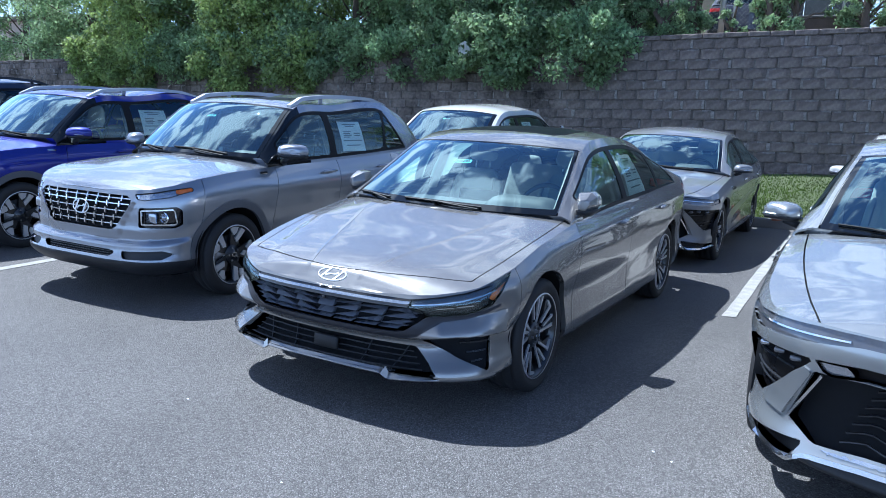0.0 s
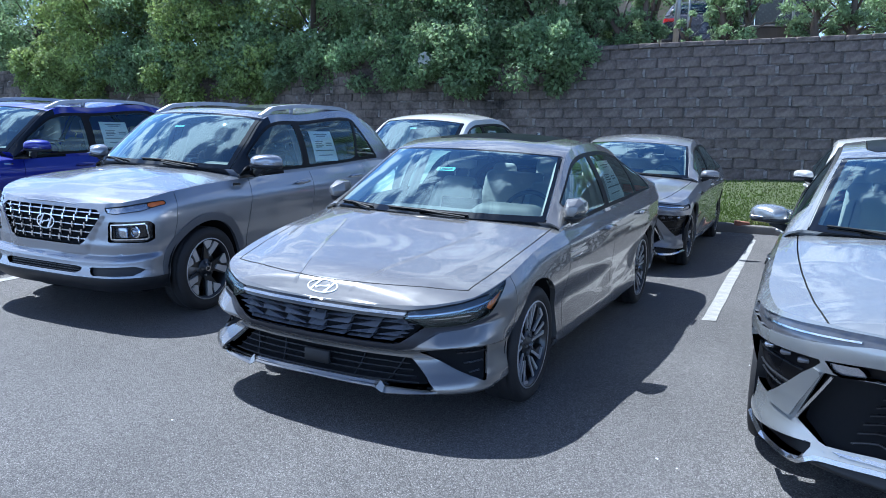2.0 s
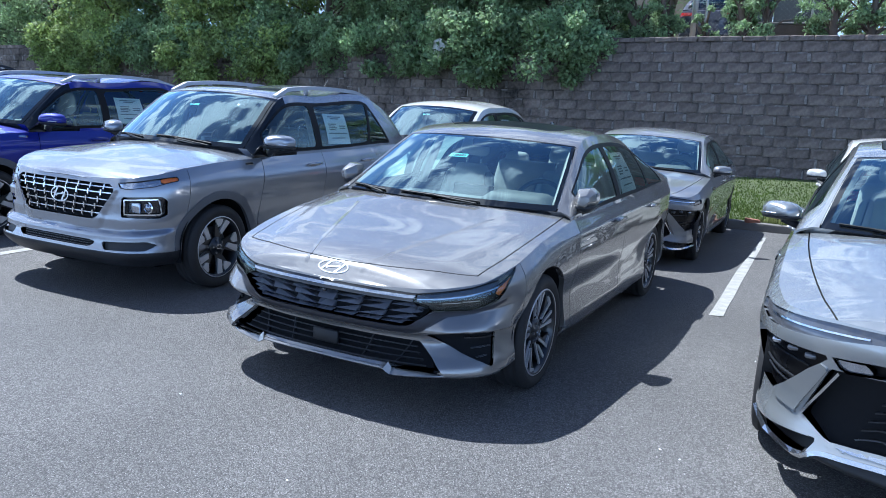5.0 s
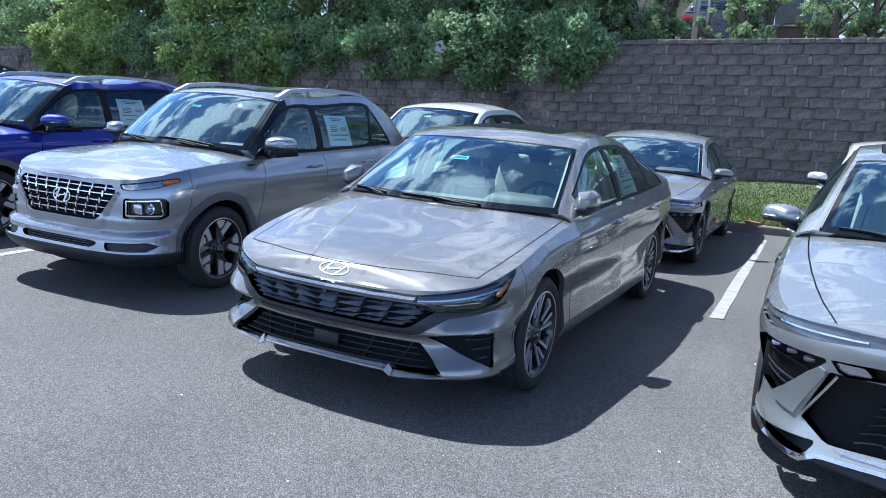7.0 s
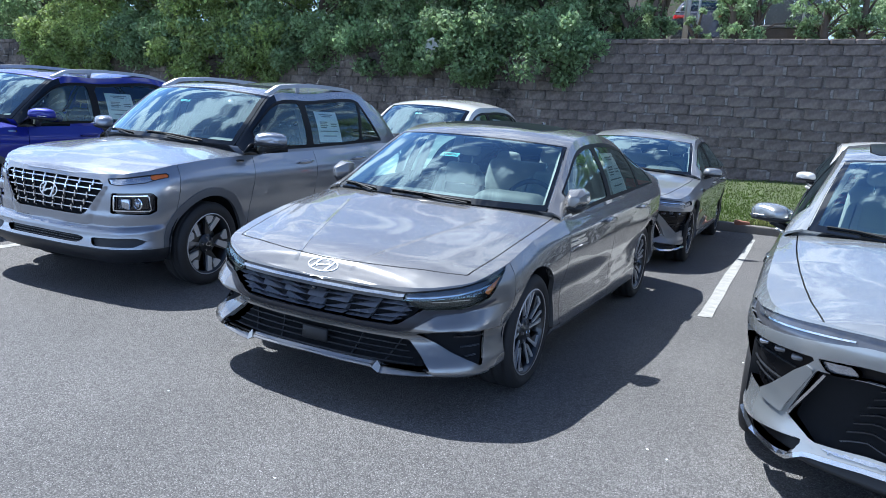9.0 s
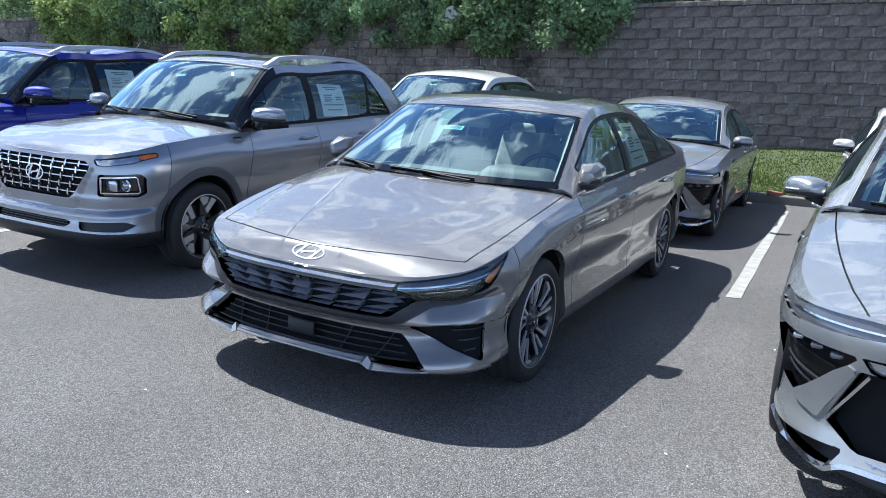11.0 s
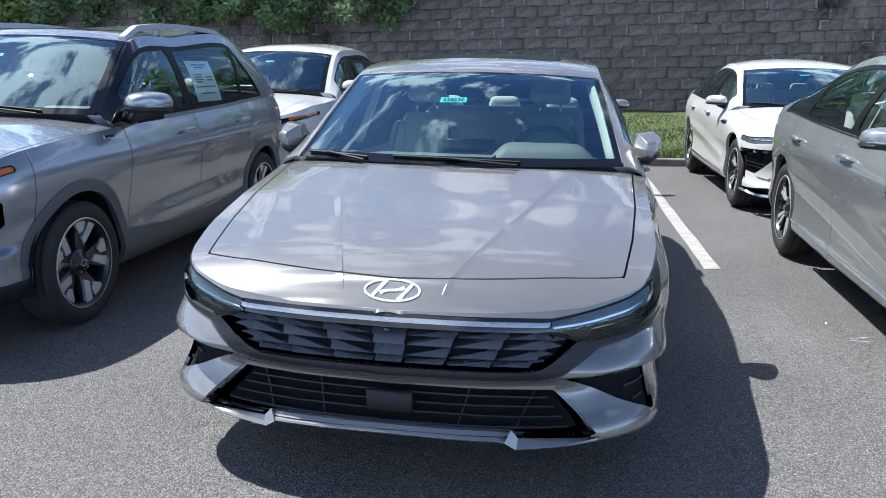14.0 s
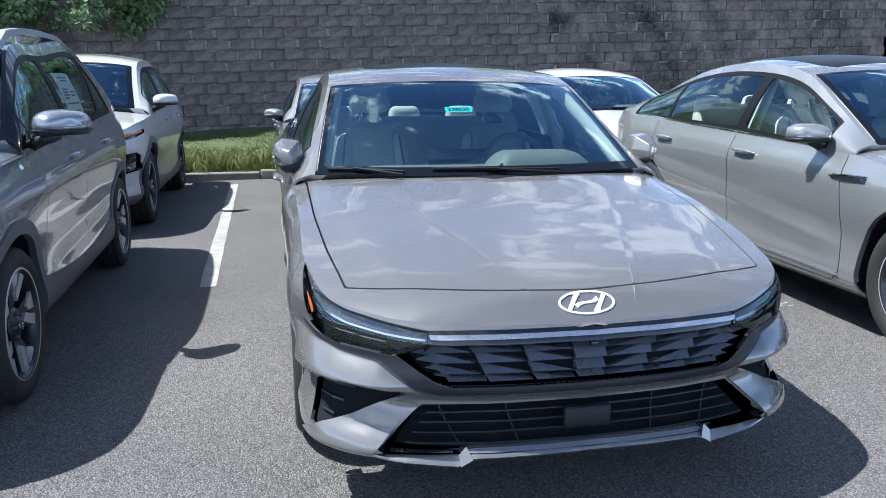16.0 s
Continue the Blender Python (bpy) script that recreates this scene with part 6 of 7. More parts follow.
# lime at the block ends; on the top ledges its paleness stands for skylight
LIME_AND_LIT_LEDGE = material("pale_lime_and_lit_ledge", (0.200, 0.180, 0.170), 0.95, vary=0.75, scale=5, fine=16, bump=0.8, bump_scale=20)
JOINT = material("wall_joint", (0.135, 0.122, 0.114), 0.95, vary=0.95, scale=3.5, fine=9)
BRICK = material("loose_brick", (0.28, 0.12, 0.08), 0.9, vary=0.2, bump=0.4)


def grid_mesh(xs, ys, fn):
    vs = [(x, y, float(fn(np.array(x), np.array(y)))) for y in ys for x in xs]
    n = len(xs)
    fs = [(j * n + i, j * n + i + 1, (j + 1) * n + i + 1, (j + 1) * n + i) for j in range(len(ys) - 1) for i in range(n - 1)]
    return vs, fs


xs = np.concatenate([[-900, -300, -100, -50], np.linspace(-30, 30, 41), [50, 100, 300, 900]])
ys = np.concatenate([[-900, -300, -100, -40, -15], np.linspace(-8, 9, 35), [14, 40, 100, 300, 900]])
ground = put("ground", *grid_mesh(xs, ys, lambda x, y: ground_z(x, min(y, 9.0)) - (0.0 if y < 9 else .3)), ASPHALT)
tagged(ground, "grey asphalt parking lot with pale stone specks", "ground", kind="structure")


def make_line(x0, y0, x1, y1, w=.105):
    d = Vector((x1 - x0, y1 - y0, 0))
    n = int(d.length / .25)
    s = Vector((d.y, -d.x, 0)).normalized()
    rnd = random.Random(int(x0 * 100))
    vs, fs = [], []
    for i in range(n + 1):
        q = Vector((x0, y0, 0)) + d * i / n
        for a in (-1, 1):
            r = q + s * a * (w / 2 + rnd.uniform(-.004, .004))
            vs.append((r.x, r.y, float(ground_z(r.x, r.y)) + .004))
    for i in range(n):
        fs.append((2 * i, 2 * i + 1, 2 * i + 3, 2 * i + 2))
    return tagged(put("bay_line", vs, fs, LINE_PAINT, smooth=False), "worn white painted bay line on asphalt", "line", "bay lines", "structure")


make_line(1.503, 2.36, 1.40, 7.8)
make_line(-1.395, 2.2, -1.533, 7.95)
make_line(-4.12, -1.2, -4.38, 8.0)
make_line(4.40, 2.4, 4.30, 7.8)


def make_kerb():
    """Concrete kerb stones, a real step up to the grass."""
    rnd = random.Random(3)
    x = -30.0
    kerb = thing("kerb", "low concrete kerb along the grass", "kerb", kind="structure")
    while x < 30:
        l = 1.8
        y = KERB_Y + .02 * x * .6
        z = float(ground_z(x + l / 2, y))
        bm = rounded_box((l - .012, .16, .30), .02, 2, (x + l / 2, y + .08, z + .10 - .15 + rnd.uniform(-.006, .006)))
        part("kerb_stone", bm, CONCRETE, kerb)
        x += l


make_kerb()


def bank_z(x, y):
    f = np.clip((y - KERB_Y - .1) / (WALL_Y - KERB_Y), 0, 1)
    lo = ground_z(x, np.array(KERB_Y)) + .07
    hi = np.clip(.33 + .05 * x, -.25, .6)
    return lo + (hi - lo) * f ** 1.2 + .02 * np.sin(x * 2.1 + y * 1.3)


bank = put("grass_bank", *grid_mesh(np.linspace(-30, 30, 90), np.linspace(KERB_Y + .08, WALL_Y + .2, 20), lambda x, y: bank_z(x, y)), SOIL)
tagged(bank, "grassy bank between kerb and wall", "ground", kind="structure")


def leaf_material(name, base, vary, glow=0.5):
    m = material(name, base, 0.55, vary=vary, scale=0.7, fine=9.0, island=0.38)
    nt = m.node_tree
    n, k = nt.nodes.new, nt.links.new
    p = nt.nodes["Principled BSDF"]
    tr, mix = n("ShaderNodeBsdfTranslucent"), n("ShaderNodeMixShader")
    mix.inputs[0].default_value = glow
    src = p.inputs["Base Color"].links[0].from_socket
    k(src, tr.inputs["Color"])
    k(p.outputs[0], mix.inputs[1])
    k(tr.outputs[0], mix.inputs[2])
    k(mix.outputs[0], nt.nodes["Material Output"].inputs["Surface"])
    return m


GRASS = leaf_material("grass_blades", (0.088, 0.135, 0.028), 0.4)
LEAF = leaf_material("tree_leaves", (0.245, 0.350, 0.175), 0.45, 0.50)
LEAF_PALE = leaf_material("pale_leaves", (0.265, 0.350, 0.115), 0.35, 0.42)
BARK = material("bark", (0.11, 0.085, 0.065), 0.95, vary=0.3, scale=8, bump=0.8, bump_scale=30)


def make_grass():
    """Mown grass, denser and rougher along the kerb."""
    rng = np.random.default_rng(5)
    n = 60000
    x = rng.uniform(-7, 7.5, n)
    y = KERB_Y + .1 + (WALL_Y - KERB_Y - .15) * rng.beta(1.0, 1.5, n)
    h = rng.uniform(.025, .06, n) * np.where(y < KERB_Y + .35, 1.5, 1.0) * (0.7 + .5 * np.sin(x * 1.3 + 1) * np.sin(y * 1.7) ** 2)
    z = bank_z(x, y)
    a = rng.uniform(0, 2 * math.pi, n)
    lean = rng.uniform(0, .7, n) * h
    w = rng.uniform(.006, .014, n)
    b = rng.uniform(0, 2 * math.pi, n)
    base = np.stack([x, y, z], 1)
    sd = np.stack([np.cos(a), np.sin(a), np.zeros(n)], 1) * w[:, None]
    tip = base + np.stack([np.cos(b) * lean, np.sin(b) * lean, h], 1)
    v = np.stack([base - sd, base + sd, tip], 1).reshape(-1, 3)
    f = np.arange(3 * n).reshape(n, 3)
    tagged(put("grass", v, f, GRASS, smooth=False), "short green grass on the bank", "grass", kind="stuff")


make_grass()


def leaf_cloud(centres, radii, per, size, rng, droop=0.3):
    """Small folded leaves in clumps: points and faces."""
    c = np.repeat(np.asarray(centres, float), per, axis=0)
    r = np.repeat(np.asarray(radii, float), per)
    n = len(c)
    d = rng.normal(size=(n, 3))
    d /= np.linalg.norm(d, axis=1, keepdims=True)
    p = c + d * (r * rng.uniform(.25, 1.05, n) ** .6)[:, None] * [1, 1, .75]
    t = rng.normal(size=(n, 3)) + [0, 0, -droop]
    t /= np.linalg.norm(t, axis=1, keepdims=True)
    u = np.cross(t, d + rng.normal(size=(n, 3)) * .6)
    u /= np.linalg.norm(u, axis=1, keepdims=True) + 1e-9
    s = size * rng.uniform(.6, 1.3, n)[:, None]
    nn = np.cross(t, u)
    v = np.stack([p, p + t * s * .5 + u * s * .3 + nn * s * .08, p + t * s, p + t * s * .5 - u * s * .3 + nn * s * .08], 1).reshape(-1, 3)
    return v, np.arange(4 * n).reshape(n, 4)


def make_tree(x, y, z, height, spread, seed, clumps, per, leaf=LEAF, size=.088, low=0.0, label="leafy green tree behind the retaining wall", hang=None):
    """A tapered trunk with limbs, and a crown of many small leaves in uneven clumps."""
    rng = np.random.default_rng(seed)
    tree = thing("tree", label, "tree", pose(x, y, z))
    trunk = [(0, 0, -.2), (rng.normal() * .05, 0, height * .25), (rng.normal() * .12, rng.normal() * .1, height * .55), (rng.normal() * .2, rng.normal() * .15, height * .9)]
    part("trunk", tube(trunk, [.11, .09, .06, .02], 9), BARK, tree)
    cs, rs = [], []
    for i in range(clumps):
        a = rng.uniform(0, 2 * math.pi)
        f = rng.uniform(0, 1)
        rad = spread * (.35 + .65 * math.sin(math.pi * min(.98, .12 + .8 * f))) * rng.uniform(.35, 1.05)
        c = np.array([math.cos(a) * rad, math.sin(a) * rad * .8, low + (height - low) * f + rng.normal() * .15])
        cs.append(c)
        rs.append(rng.uniform(.28, .62) * spread / 2.2)
    if hang:
        for i in range(hang):
            cs.append(np.array([rng.uniform(-spread, spread), -rng.uniform(.5, 1.7), .55 - 1.5 * rng.beta(1.0, 1.6)]))
            rs.append(rng.uniform(.25, .5))
    for c in cs[:16]:
        s = Vector((0, 0, max(.1, c[2] * .45)))
        e = Vector(c)
        part("limb", tube([s, s.lerp(e, .5) + Vector((0, 0, .12)), e], [.035, .022, .008], 5), BARK, tree)
    v, f = leaf_cloud(cs, rs, per, size, rng)
    put("crown", v, f, leaf, tree, "crown of small green leaves", smooth=False)
    return tree


def wall_top(x):
    return 3.36 + .03 * x


def upper_z(x, y):
    return wall_top(np.clip(x, -26, 10)) - .10 + .055 * np.clip(y - WALL_Y, 0, 12)


upper = put("upper_ground", *grid_mesh(np.concatenate([[-400, -120], np.linspace(-40, 24, 33), [120, 400]]), np.concatenate([np.linspace(WALL_Y + .22, 30, 14), [80, 400]]), lambda x, y: upper_z(x, y)), MULCH)
tagged(upper, "mulch and leaf litter on the raised ground", "ground", kind="structure")

# ---- trees and shrubs on the raised ground ----
TREES = [(-24.5, 15.6, 4.6, 2.4, 46, 130, LEAF, 0), (-20.4, 15.0, 3.6, 2.1, 44, 130, LEAF_PALE, 14), (-17.4, 15.2, 4.4, 2.2, 48, 130, LEAF, 16), (-14.4, 15.0, 4.0, 2.1, 46, 130, LEAF_PALE, 14),
         (-11.6, 15.2, 4.6, 2.2, 50, 130, LEAF, 16), (-8.9, 15.3, 4.2, 1.9, 46, 120, LEAF, 5), (-6.6, 15.2, 4.2, 1.8, 44, 120, LEAF, 6), (-4.7, 15.0, 3.9, 1.6, 40, 120, LEAF, 12), (-31, 17, 5.0, 2.4, 40, 120, LEAF, 0),
         (-9.8, 18.5, 6.0, 2.2, 40, 110, LEAF, 0), (-15.5, 18.5, 6.0, 2.4, 40, 110, LEAF, 0), (-5.6, 19.5, 6.5, 2.0, 40, 110, LEAF, 0), (-22, 19, 6.0, 2.4, 40, 110, LEAF_PALE, 0),
         (-2.2, 24, 6.0, 2.2, 36, 110, LEAF, 0), (2.2, 26, 6.0, 2.4, 36, 110, LEAF, 0), (7.5, 24, 6.0, 2.4, 36, 110, LEAF, 0)]
for i, (tx, ty, th, ts, tc, tp, tm, tg) in enumerate(TREES):
    make_tree(tx, ty, float(upper_z(tx, ty)) - .1, th, ts * 1.15, 11 + i, tc * 2, int(tp * 2.2), tm, .125, -.2, hang=tg * 4)
for i, (tx, ty, th, ts, tc, tp, tm) in enumerate([(-1.9, 16.0, 2.2, .55, 14, 90, LEAF), (-2.7, 15.4, .55, .45, 8, 80, LEAF_PALE), (-.95, 15.2, .5, .42, 8, 70, LEAF), (.35, 15.4, 1.5, .85, 18, 100, LEAF), (3.3, 17.2, 1.6, .9, 18, 100, LEAF), (4.8, 16.6, 2.4, 1.2, 22, 100, LEAF), (-28.5, 16.5, 4.5, 2.4, 40, 120, LEAF)]):
    make_tree(tx, ty, float(upper_z(tx, ty)) - .05, th, ts, 51 + i, tc, tp, tm, .085, .0, "small green shrub on top of the wall")

BEIGE = material("beige_plaster", (0.42, 0.36, 0.30), 0.9, vary=0.1, scale=1, bump=0.2)
GREY_PANEL = material("grey_green_panel", (0.055, 0.066, 0.066), 0.55, vary=0.12, scale=1.5)
BROWN_WALL = material("brown_plastered_wall", (0.13, 0.10, 0.085), 0.9, vary=0.2, bump=0.3)
GALV = material("galvanised_steel", (0.42, 0.43, 0.44), 0.45, metal=0.7, vary=0.12)
CLOTH = material("pale_torn_cloth", (0.55, 0.55, 0.54), 0.8, vary=0.12)
DARK_PANE = material("dark_window_pane", (0.02, 0.025, 0.03), 0.08, vary=0.05)


def make_building(x0, x1, y0, y1, z0, z1, label, mat, panes=0):
    b = thing("building", label, "building")
    part("wall", rounded_box((x1 - x0, y1 - y0, z1 - z0), .03, 1, ((x0 + x1) / 2, (y0 + y1) / 2, (z0 + z1) / 2)), mat, b, smooth=False)
    part("roof", rounded_box((x1 - x0 + .5, y1 - y0 + .5, .25), .04, 1, ((x0 + x1) / 2, (y0 + y1) / 2, z1 + .12)), BROWN_WALL, b, smooth=False)
    for i in range(panes):
        x = x0 + (i + .5) * (x1 - x0) / panes
        w = part("window", rounded_box((1.3, .08, 1.4), .02, 1, (x, y0 - .01, z0 + 2.0)), GALV, b, smooth=False)
        part("pane", rounded_box((1.15, .05, 1.25), .01, 1, (x, y0 - .04, z0 + 2.0)), DARK_PANE, w, smooth=False)


make_building(-47, -32.5, 21, 27, 1.6, 4.9, "grey-beige low building behind the trees", BEIGE, 2)
make_building(-20, -3.5, 27, 36, 3.0, 8.0, "beige building behind the trees", BEIGE, 5)


def make_enclosure():
    e = thing("bin_enclosure", "grey-green panelled enclosure behind the fence", "enclosure")
    for i in range(3):
        x = -.4 + i * .64
        part("panel", rounded_box((.62, .06, 1.9), .012, 1, (x + .31, 18.0, 4.75)), GREY_PANEL, e, smooth=False)
    part("side_panel", rounded_box((.06, 1.5, 1.9), .012, 1, (-.42, 18.8, 4.75)), GREY_PANEL, e, smooth=False)
    part("post", rounded_box((.08, .08, 2.1), .01, 1, (1.58, 17.98, 4.8)), GALV, e, smooth=False)
    w = thing("low_wall", "low brown wall beside the enclosure", "wall", kind="structure")
    part("wall_body", rounded_box((2.1, .22, .42), .02, 1, (.55, 16.2, 3.62)), BROWN_WALL, w, smooth=False)
    part("wall_cap", rounded_box((2.16, .28, .05), .012, 1, (.55, 16.2, 3.85)), CONCRETE, w, smooth=False)


make_enclosure()


def make_fence():
    """A chain-link fence: posts, rail and a net of wires."""
    f = thing("chain_link_fence", "galvanised chain-link fence on the raised ground", "fence")
    for x in np.arange(-30, 5, 2.4):
        z = float(upper_z(x, 16.6))
        part("post", tube([(x, 16.6, z - .1), (x, 16.6, z + 1.75)], .028, 8), GALV, f)
    for a in np.arange(-30, 2.4, 2.4):
        za, zb = float(upper_z(a, 16.6)), float(upper_z(a + 2.4, 16.6))
        part("rail", tube([(a, 16.6, za + 1.7), (a + 2.4, 16.6, zb + 1.7)], .02, 6), GALV, f)
    vs, fs = [], []
    step = .11
    for k in range(int(33 / step)):
        for sgn in (1, -1):
            x = -30 + k * step
            xe = x + sgn * 1.65
            if not -30 <= xe <= 3:
                continue
            z0, z1 = float(upper_z(x, 16.6)), float(upper_z(xe, 16.6)) + 1.65
            b = len(vs)
            vs += [(x - .0013, 16.6, z0), (x + .0013, 16.599, z0), (xe + .0013, 16.599, z1), (xe - .0013, 16.6, z1)]
            fs.append((b, b + 1, b + 2, b + 3))
    put("wire_net", vs, fs, GALV, f, smooth=False)


make_fence()
for k, (sx, sy, sh, sw) in enumerate(((-.15, 15.4, 1.5, .75), (-2.55, 15.3, 1.2, .7), (-1.95, 15.6, 1.7, .6), (1.75, 15.6, 1.3, .75), (2.5, 15.9, 1.7, .9), (-3.3, 15.4, 1.3, .8))):
    make_tree(sx, sy, float(upper_z(sx, sy)), sh, sw, 300 + k, 26, 130, size=.085, low=.12, label="leafy green shrub on top of the wall")


def make_post(x, y, h, r, label):
    t = thing("post", label, "post")
    z = float(upper_z(x, y))
    part("shaft", tube([(x, y, z - .2), (x, y, z + h)], [r, r * .9], 12), GALV, t)
    part("foot", rounded_box((r * 4, r * 4, .06), .01, 1, (x, y, z + .02)), CONCRETE, t)


make_post(-3.75, 16.9, 2.6, .09, "pale square-footed post behind the wall")
make_post(-1.55, 17.0, 2.6, .075, "grey steel post on the raised ground")


def make_cloth():
    """A torn pale rag caught on the wall's edge."""
    vs = [(0, 0, .05), (.20, -.05, .12), (.42, -.02, .02), (.05, -.12, -.18), (.24, -.16, -.14), (.40, -.10, -.22), (.14, -.12, -.42), (.27, -.13, -.36)]
    fs = [(0, 1, 4, 3), (1, 2, 5, 4), (3, 4, 7, 6), (4, 5, 7)]
    ob = put("torn_cloth", vs, fs, CLOTH, smooth=False)
    ob.matrix_basis = pose(-7.38, WALL_Y - .2, 3.02)
    so = ob.modifiers.new("thick", "SOLIDIFY")
    so.thickness = .008
    tagged(ob, "torn pale cloth hanging over the wall", "cloth")


make_cloth()


def make_loose_brick():
    bm = rounded_box((.22, .10, .07), .008, 1)
    ob = part("brick", bm, BRICK)
    ob.matrix_basis = pose(1.16, KERB_Y + .06, float(ground_z(1.16, KERB_Y)) + .135, 0, 4, 12)
    tagged(ob, "broken red brick lying on the kerb", "brick")


make_loose_brick()


def make_weeds():
    """Tall dry grass stems along the kerb."""
    rng = np.random.default_rng(8)
    vs, fs = [], []
    for i in range(900):
        x, y = rng.uniform(-4.2, -.7), KERB_Y + .14 + rng.beta(1, 2.2) * .9
        if rng.uniform() < .25:
            x = rng.uniform(1.25, 1.95)
            y = KERB_Y + .10 + rng.uniform(0, .2)
        h, a = rng.uniform(.12, .34) * (.45 if x > 1 else 1), rng.uniform(0, 2 * math.pi)
        z = float(bank_z(np.array(x), np.array(y)))
        w = .005
        b = len(vs)
        l = rng.uniform(.2, .8) * h
        vs += [(x - w, y, z), (x + w, y, z), (x + w + math.cos(a) * l * .4, y + math.sin(a) * l * .4, z + h * .7), (x + math.cos(a) * l, y + math.sin(a) * l, z + h * rng.uniform(.75, 1))]
        fs += [(b, b + 1, b + 2), (b, b + 2, b + 3)]
    tagged(put("weeds", vs, fs, leaf_material("dry_weeds", (0.17, 0.19, 0.07), 0.3), smooth=False), "tall dry weeds along the kerb", "weeds", kind="stuff")


make_weeds()
STAIN = material("oil_stain", (0.022, 0.023, 0.025), 0.6, vary=0.4, scale=20)
SCRAPE = material("pale_scuff", (0.36, 0.37, 0.38), 0.8, vary=0.4, scale=30)


def make_patch(name, x, y, rx, ry, mat, label, category, seed, lift=.003, n=22):
    rng = np.random.default_rng(seed)
    r = 1 + .35 * np.convolve(rng.normal(size=n), [.3, .4, .3], "same")
    vs = [(x, y, float(ground_z(x, y)) + lift)]
    for i in range(n):
        a = 2 * math.pi * i / n
        px, py = x + math.cos(a) * rx * r[i], y + math.sin(a) * ry * r[i]
        vs.append((px, py, float(ground_z(px, py)) + lift))
    fs = [(0, 1 + i, 1 + (i + 1) % n) for i in range(n)]
    tagged(put(name, vs, fs, mat, smooth=False), label, category, kind="structure")


make_patch("oil_stain", 1.13, -.19, .10, .07, STAIN, "dark oil stain on the asphalt", "stain", 1)
make_patch("oil_stain", 1.22, -.24, .05, .03, STAIN, "dark oil stain on the asphalt", "stain", 2)


def make_scuff(x, y, turn, long, seed, n=6):
    """A few thin scratches side by side, laid on the asphalt."""
    rng = np.random.default_rng(seed)
    vs, fs = [], []
    c, w = math.cos(turn), math.sin(turn)
    for i in range(n):
        a, b = rng.normal() * long * .35, rng.normal() * long * .22
        l, t = long * rng.uniform(.15, .45), rng.uniform(.002, .006)
        b0 = len(vs)
        for u, v in ((-l, 0), (-l * .3, t), (l * .5, t * .8), (l, 0), (l * .4, -t), (-l * .4, -t * .7)):
            px, py = x + (a + u) * c - (b + v) * w, y + (a + u) * w + (b + v) * c
            vs.append((px, py, float(ground_z(px, py)) + .003))
        fs.append(tuple(range(b0, b0 + 6)))
    tagged(put("scuff", vs, fs, SCRAPE, smooth=False), "pale scratches scraped into the asphalt", "stain", kind="structure")


make_scuff(1.0, .37, 1.2, .10, 3, 7)
make_scuff(1.11, .42, 1.5, .07, 4, 5)
make_scuff(1.33, .73, -.5, .13, 5, 8)
make_scuff(1.99, .95, .1, .09, 6, 6)


def make_scraps():
    rng = np.random.default_rng(4)
    for x, y in ((.935, .858), (1.743, -.527), (1.643, -.459), (1.9, 1.2), (-.6, -1.2), (.4, -1.6), (2.2, 3.4)):
        bm = rounded_box((rng.uniform(.008, .016), rng.uniform(.006, .010), .005), .0015, 1, (x, y, float(ground_z(x, y)) + .003), None, Matrix.Rotation(rng.uniform(0, 3), 4, "Z"))
        tagged(part("paper_scrap", bm, PAPER), "tiny pale scrap lying on the asphalt", "litter", "scraps on the asphalt")


make_scraps()


# ---- the cars in their bays ----
def bay(x, y, turn=0.0):
    """A car's place: its front axle on the ground at x, y."""
    z = float(ground_z(np.array(x), np.array(y)))
    z2 = float(ground_z(np.array(x), np.array(y + 2.7)))
    return pose(x, y, z, math.degrees(math.atan2(z2 - z, 2.7)), 0, turn)


GREY_PAINT = paint("warm_grey_paint", (0.235, 0.230, 0.222), metal=0.55, rough=0.24)
SILVER_PAINT = paint("silver_paint", (0.282, 0.298, 0.328), metal=0.62, rough=0.25)
PALE_PAINT = paint("pale_silver_paint", (0.300, 0.315, 0.320), metal=0.58, rough=0.26)
WHITE_PAINT = paint("white_paint", (0.47, 0.47, 0.458), metal=0.0, rough=0.5)
BLUE_PAINT = paint("deep_blue_paint", (0.010, 0.016, 0.22), metal=0.45, rough=0.5)
MID_PAINT = paint("mid_grey_paint", (0.185, 0.19, 0.20), metal=0.40, rough=0.46)
DARK_PAINT = paint("dark_blue_grey_paint", (0.02, 0.026, 0.05), metal=0.4)
CARS = "cars parked in the bays"

make_car(SEDAN, bay(0, 0), "saloon_car", "warm grey saloon car with a faceted black grille", CARS, GREY_PAINT, nose_sedan, "turbine", 1.5, tag=(-.058, .705, .128, .044, "338230"),
         sheet=[(1.66, 1.265), (2.02, 1.262), (2.06, .985), (1.64, .97)])
make_car(COMPACT, bay(-2.83, .5, 1.6), "compact_suv", "silver compact SUV with chrome-dashed grille and roof rails", CARS, SILVER_PAINT, nose_compact, "compact", .85, clad=True, rails="silver", tag=(-.05, .66, .1, .025),
         sheet=[(1.52, 1.38), (1.88, 1.38), (1.90, 1.10), (1.52, 1.10)], cabin=SEAT_DARK)
make_car(LARGE_SALOON, bay(2.89, .05, -1.0), "large_saloon", "pale silver large saloon with a full-width light strip", CARS, PALE_PAINT, nose_large_saloon, "star", .9, tag=None)
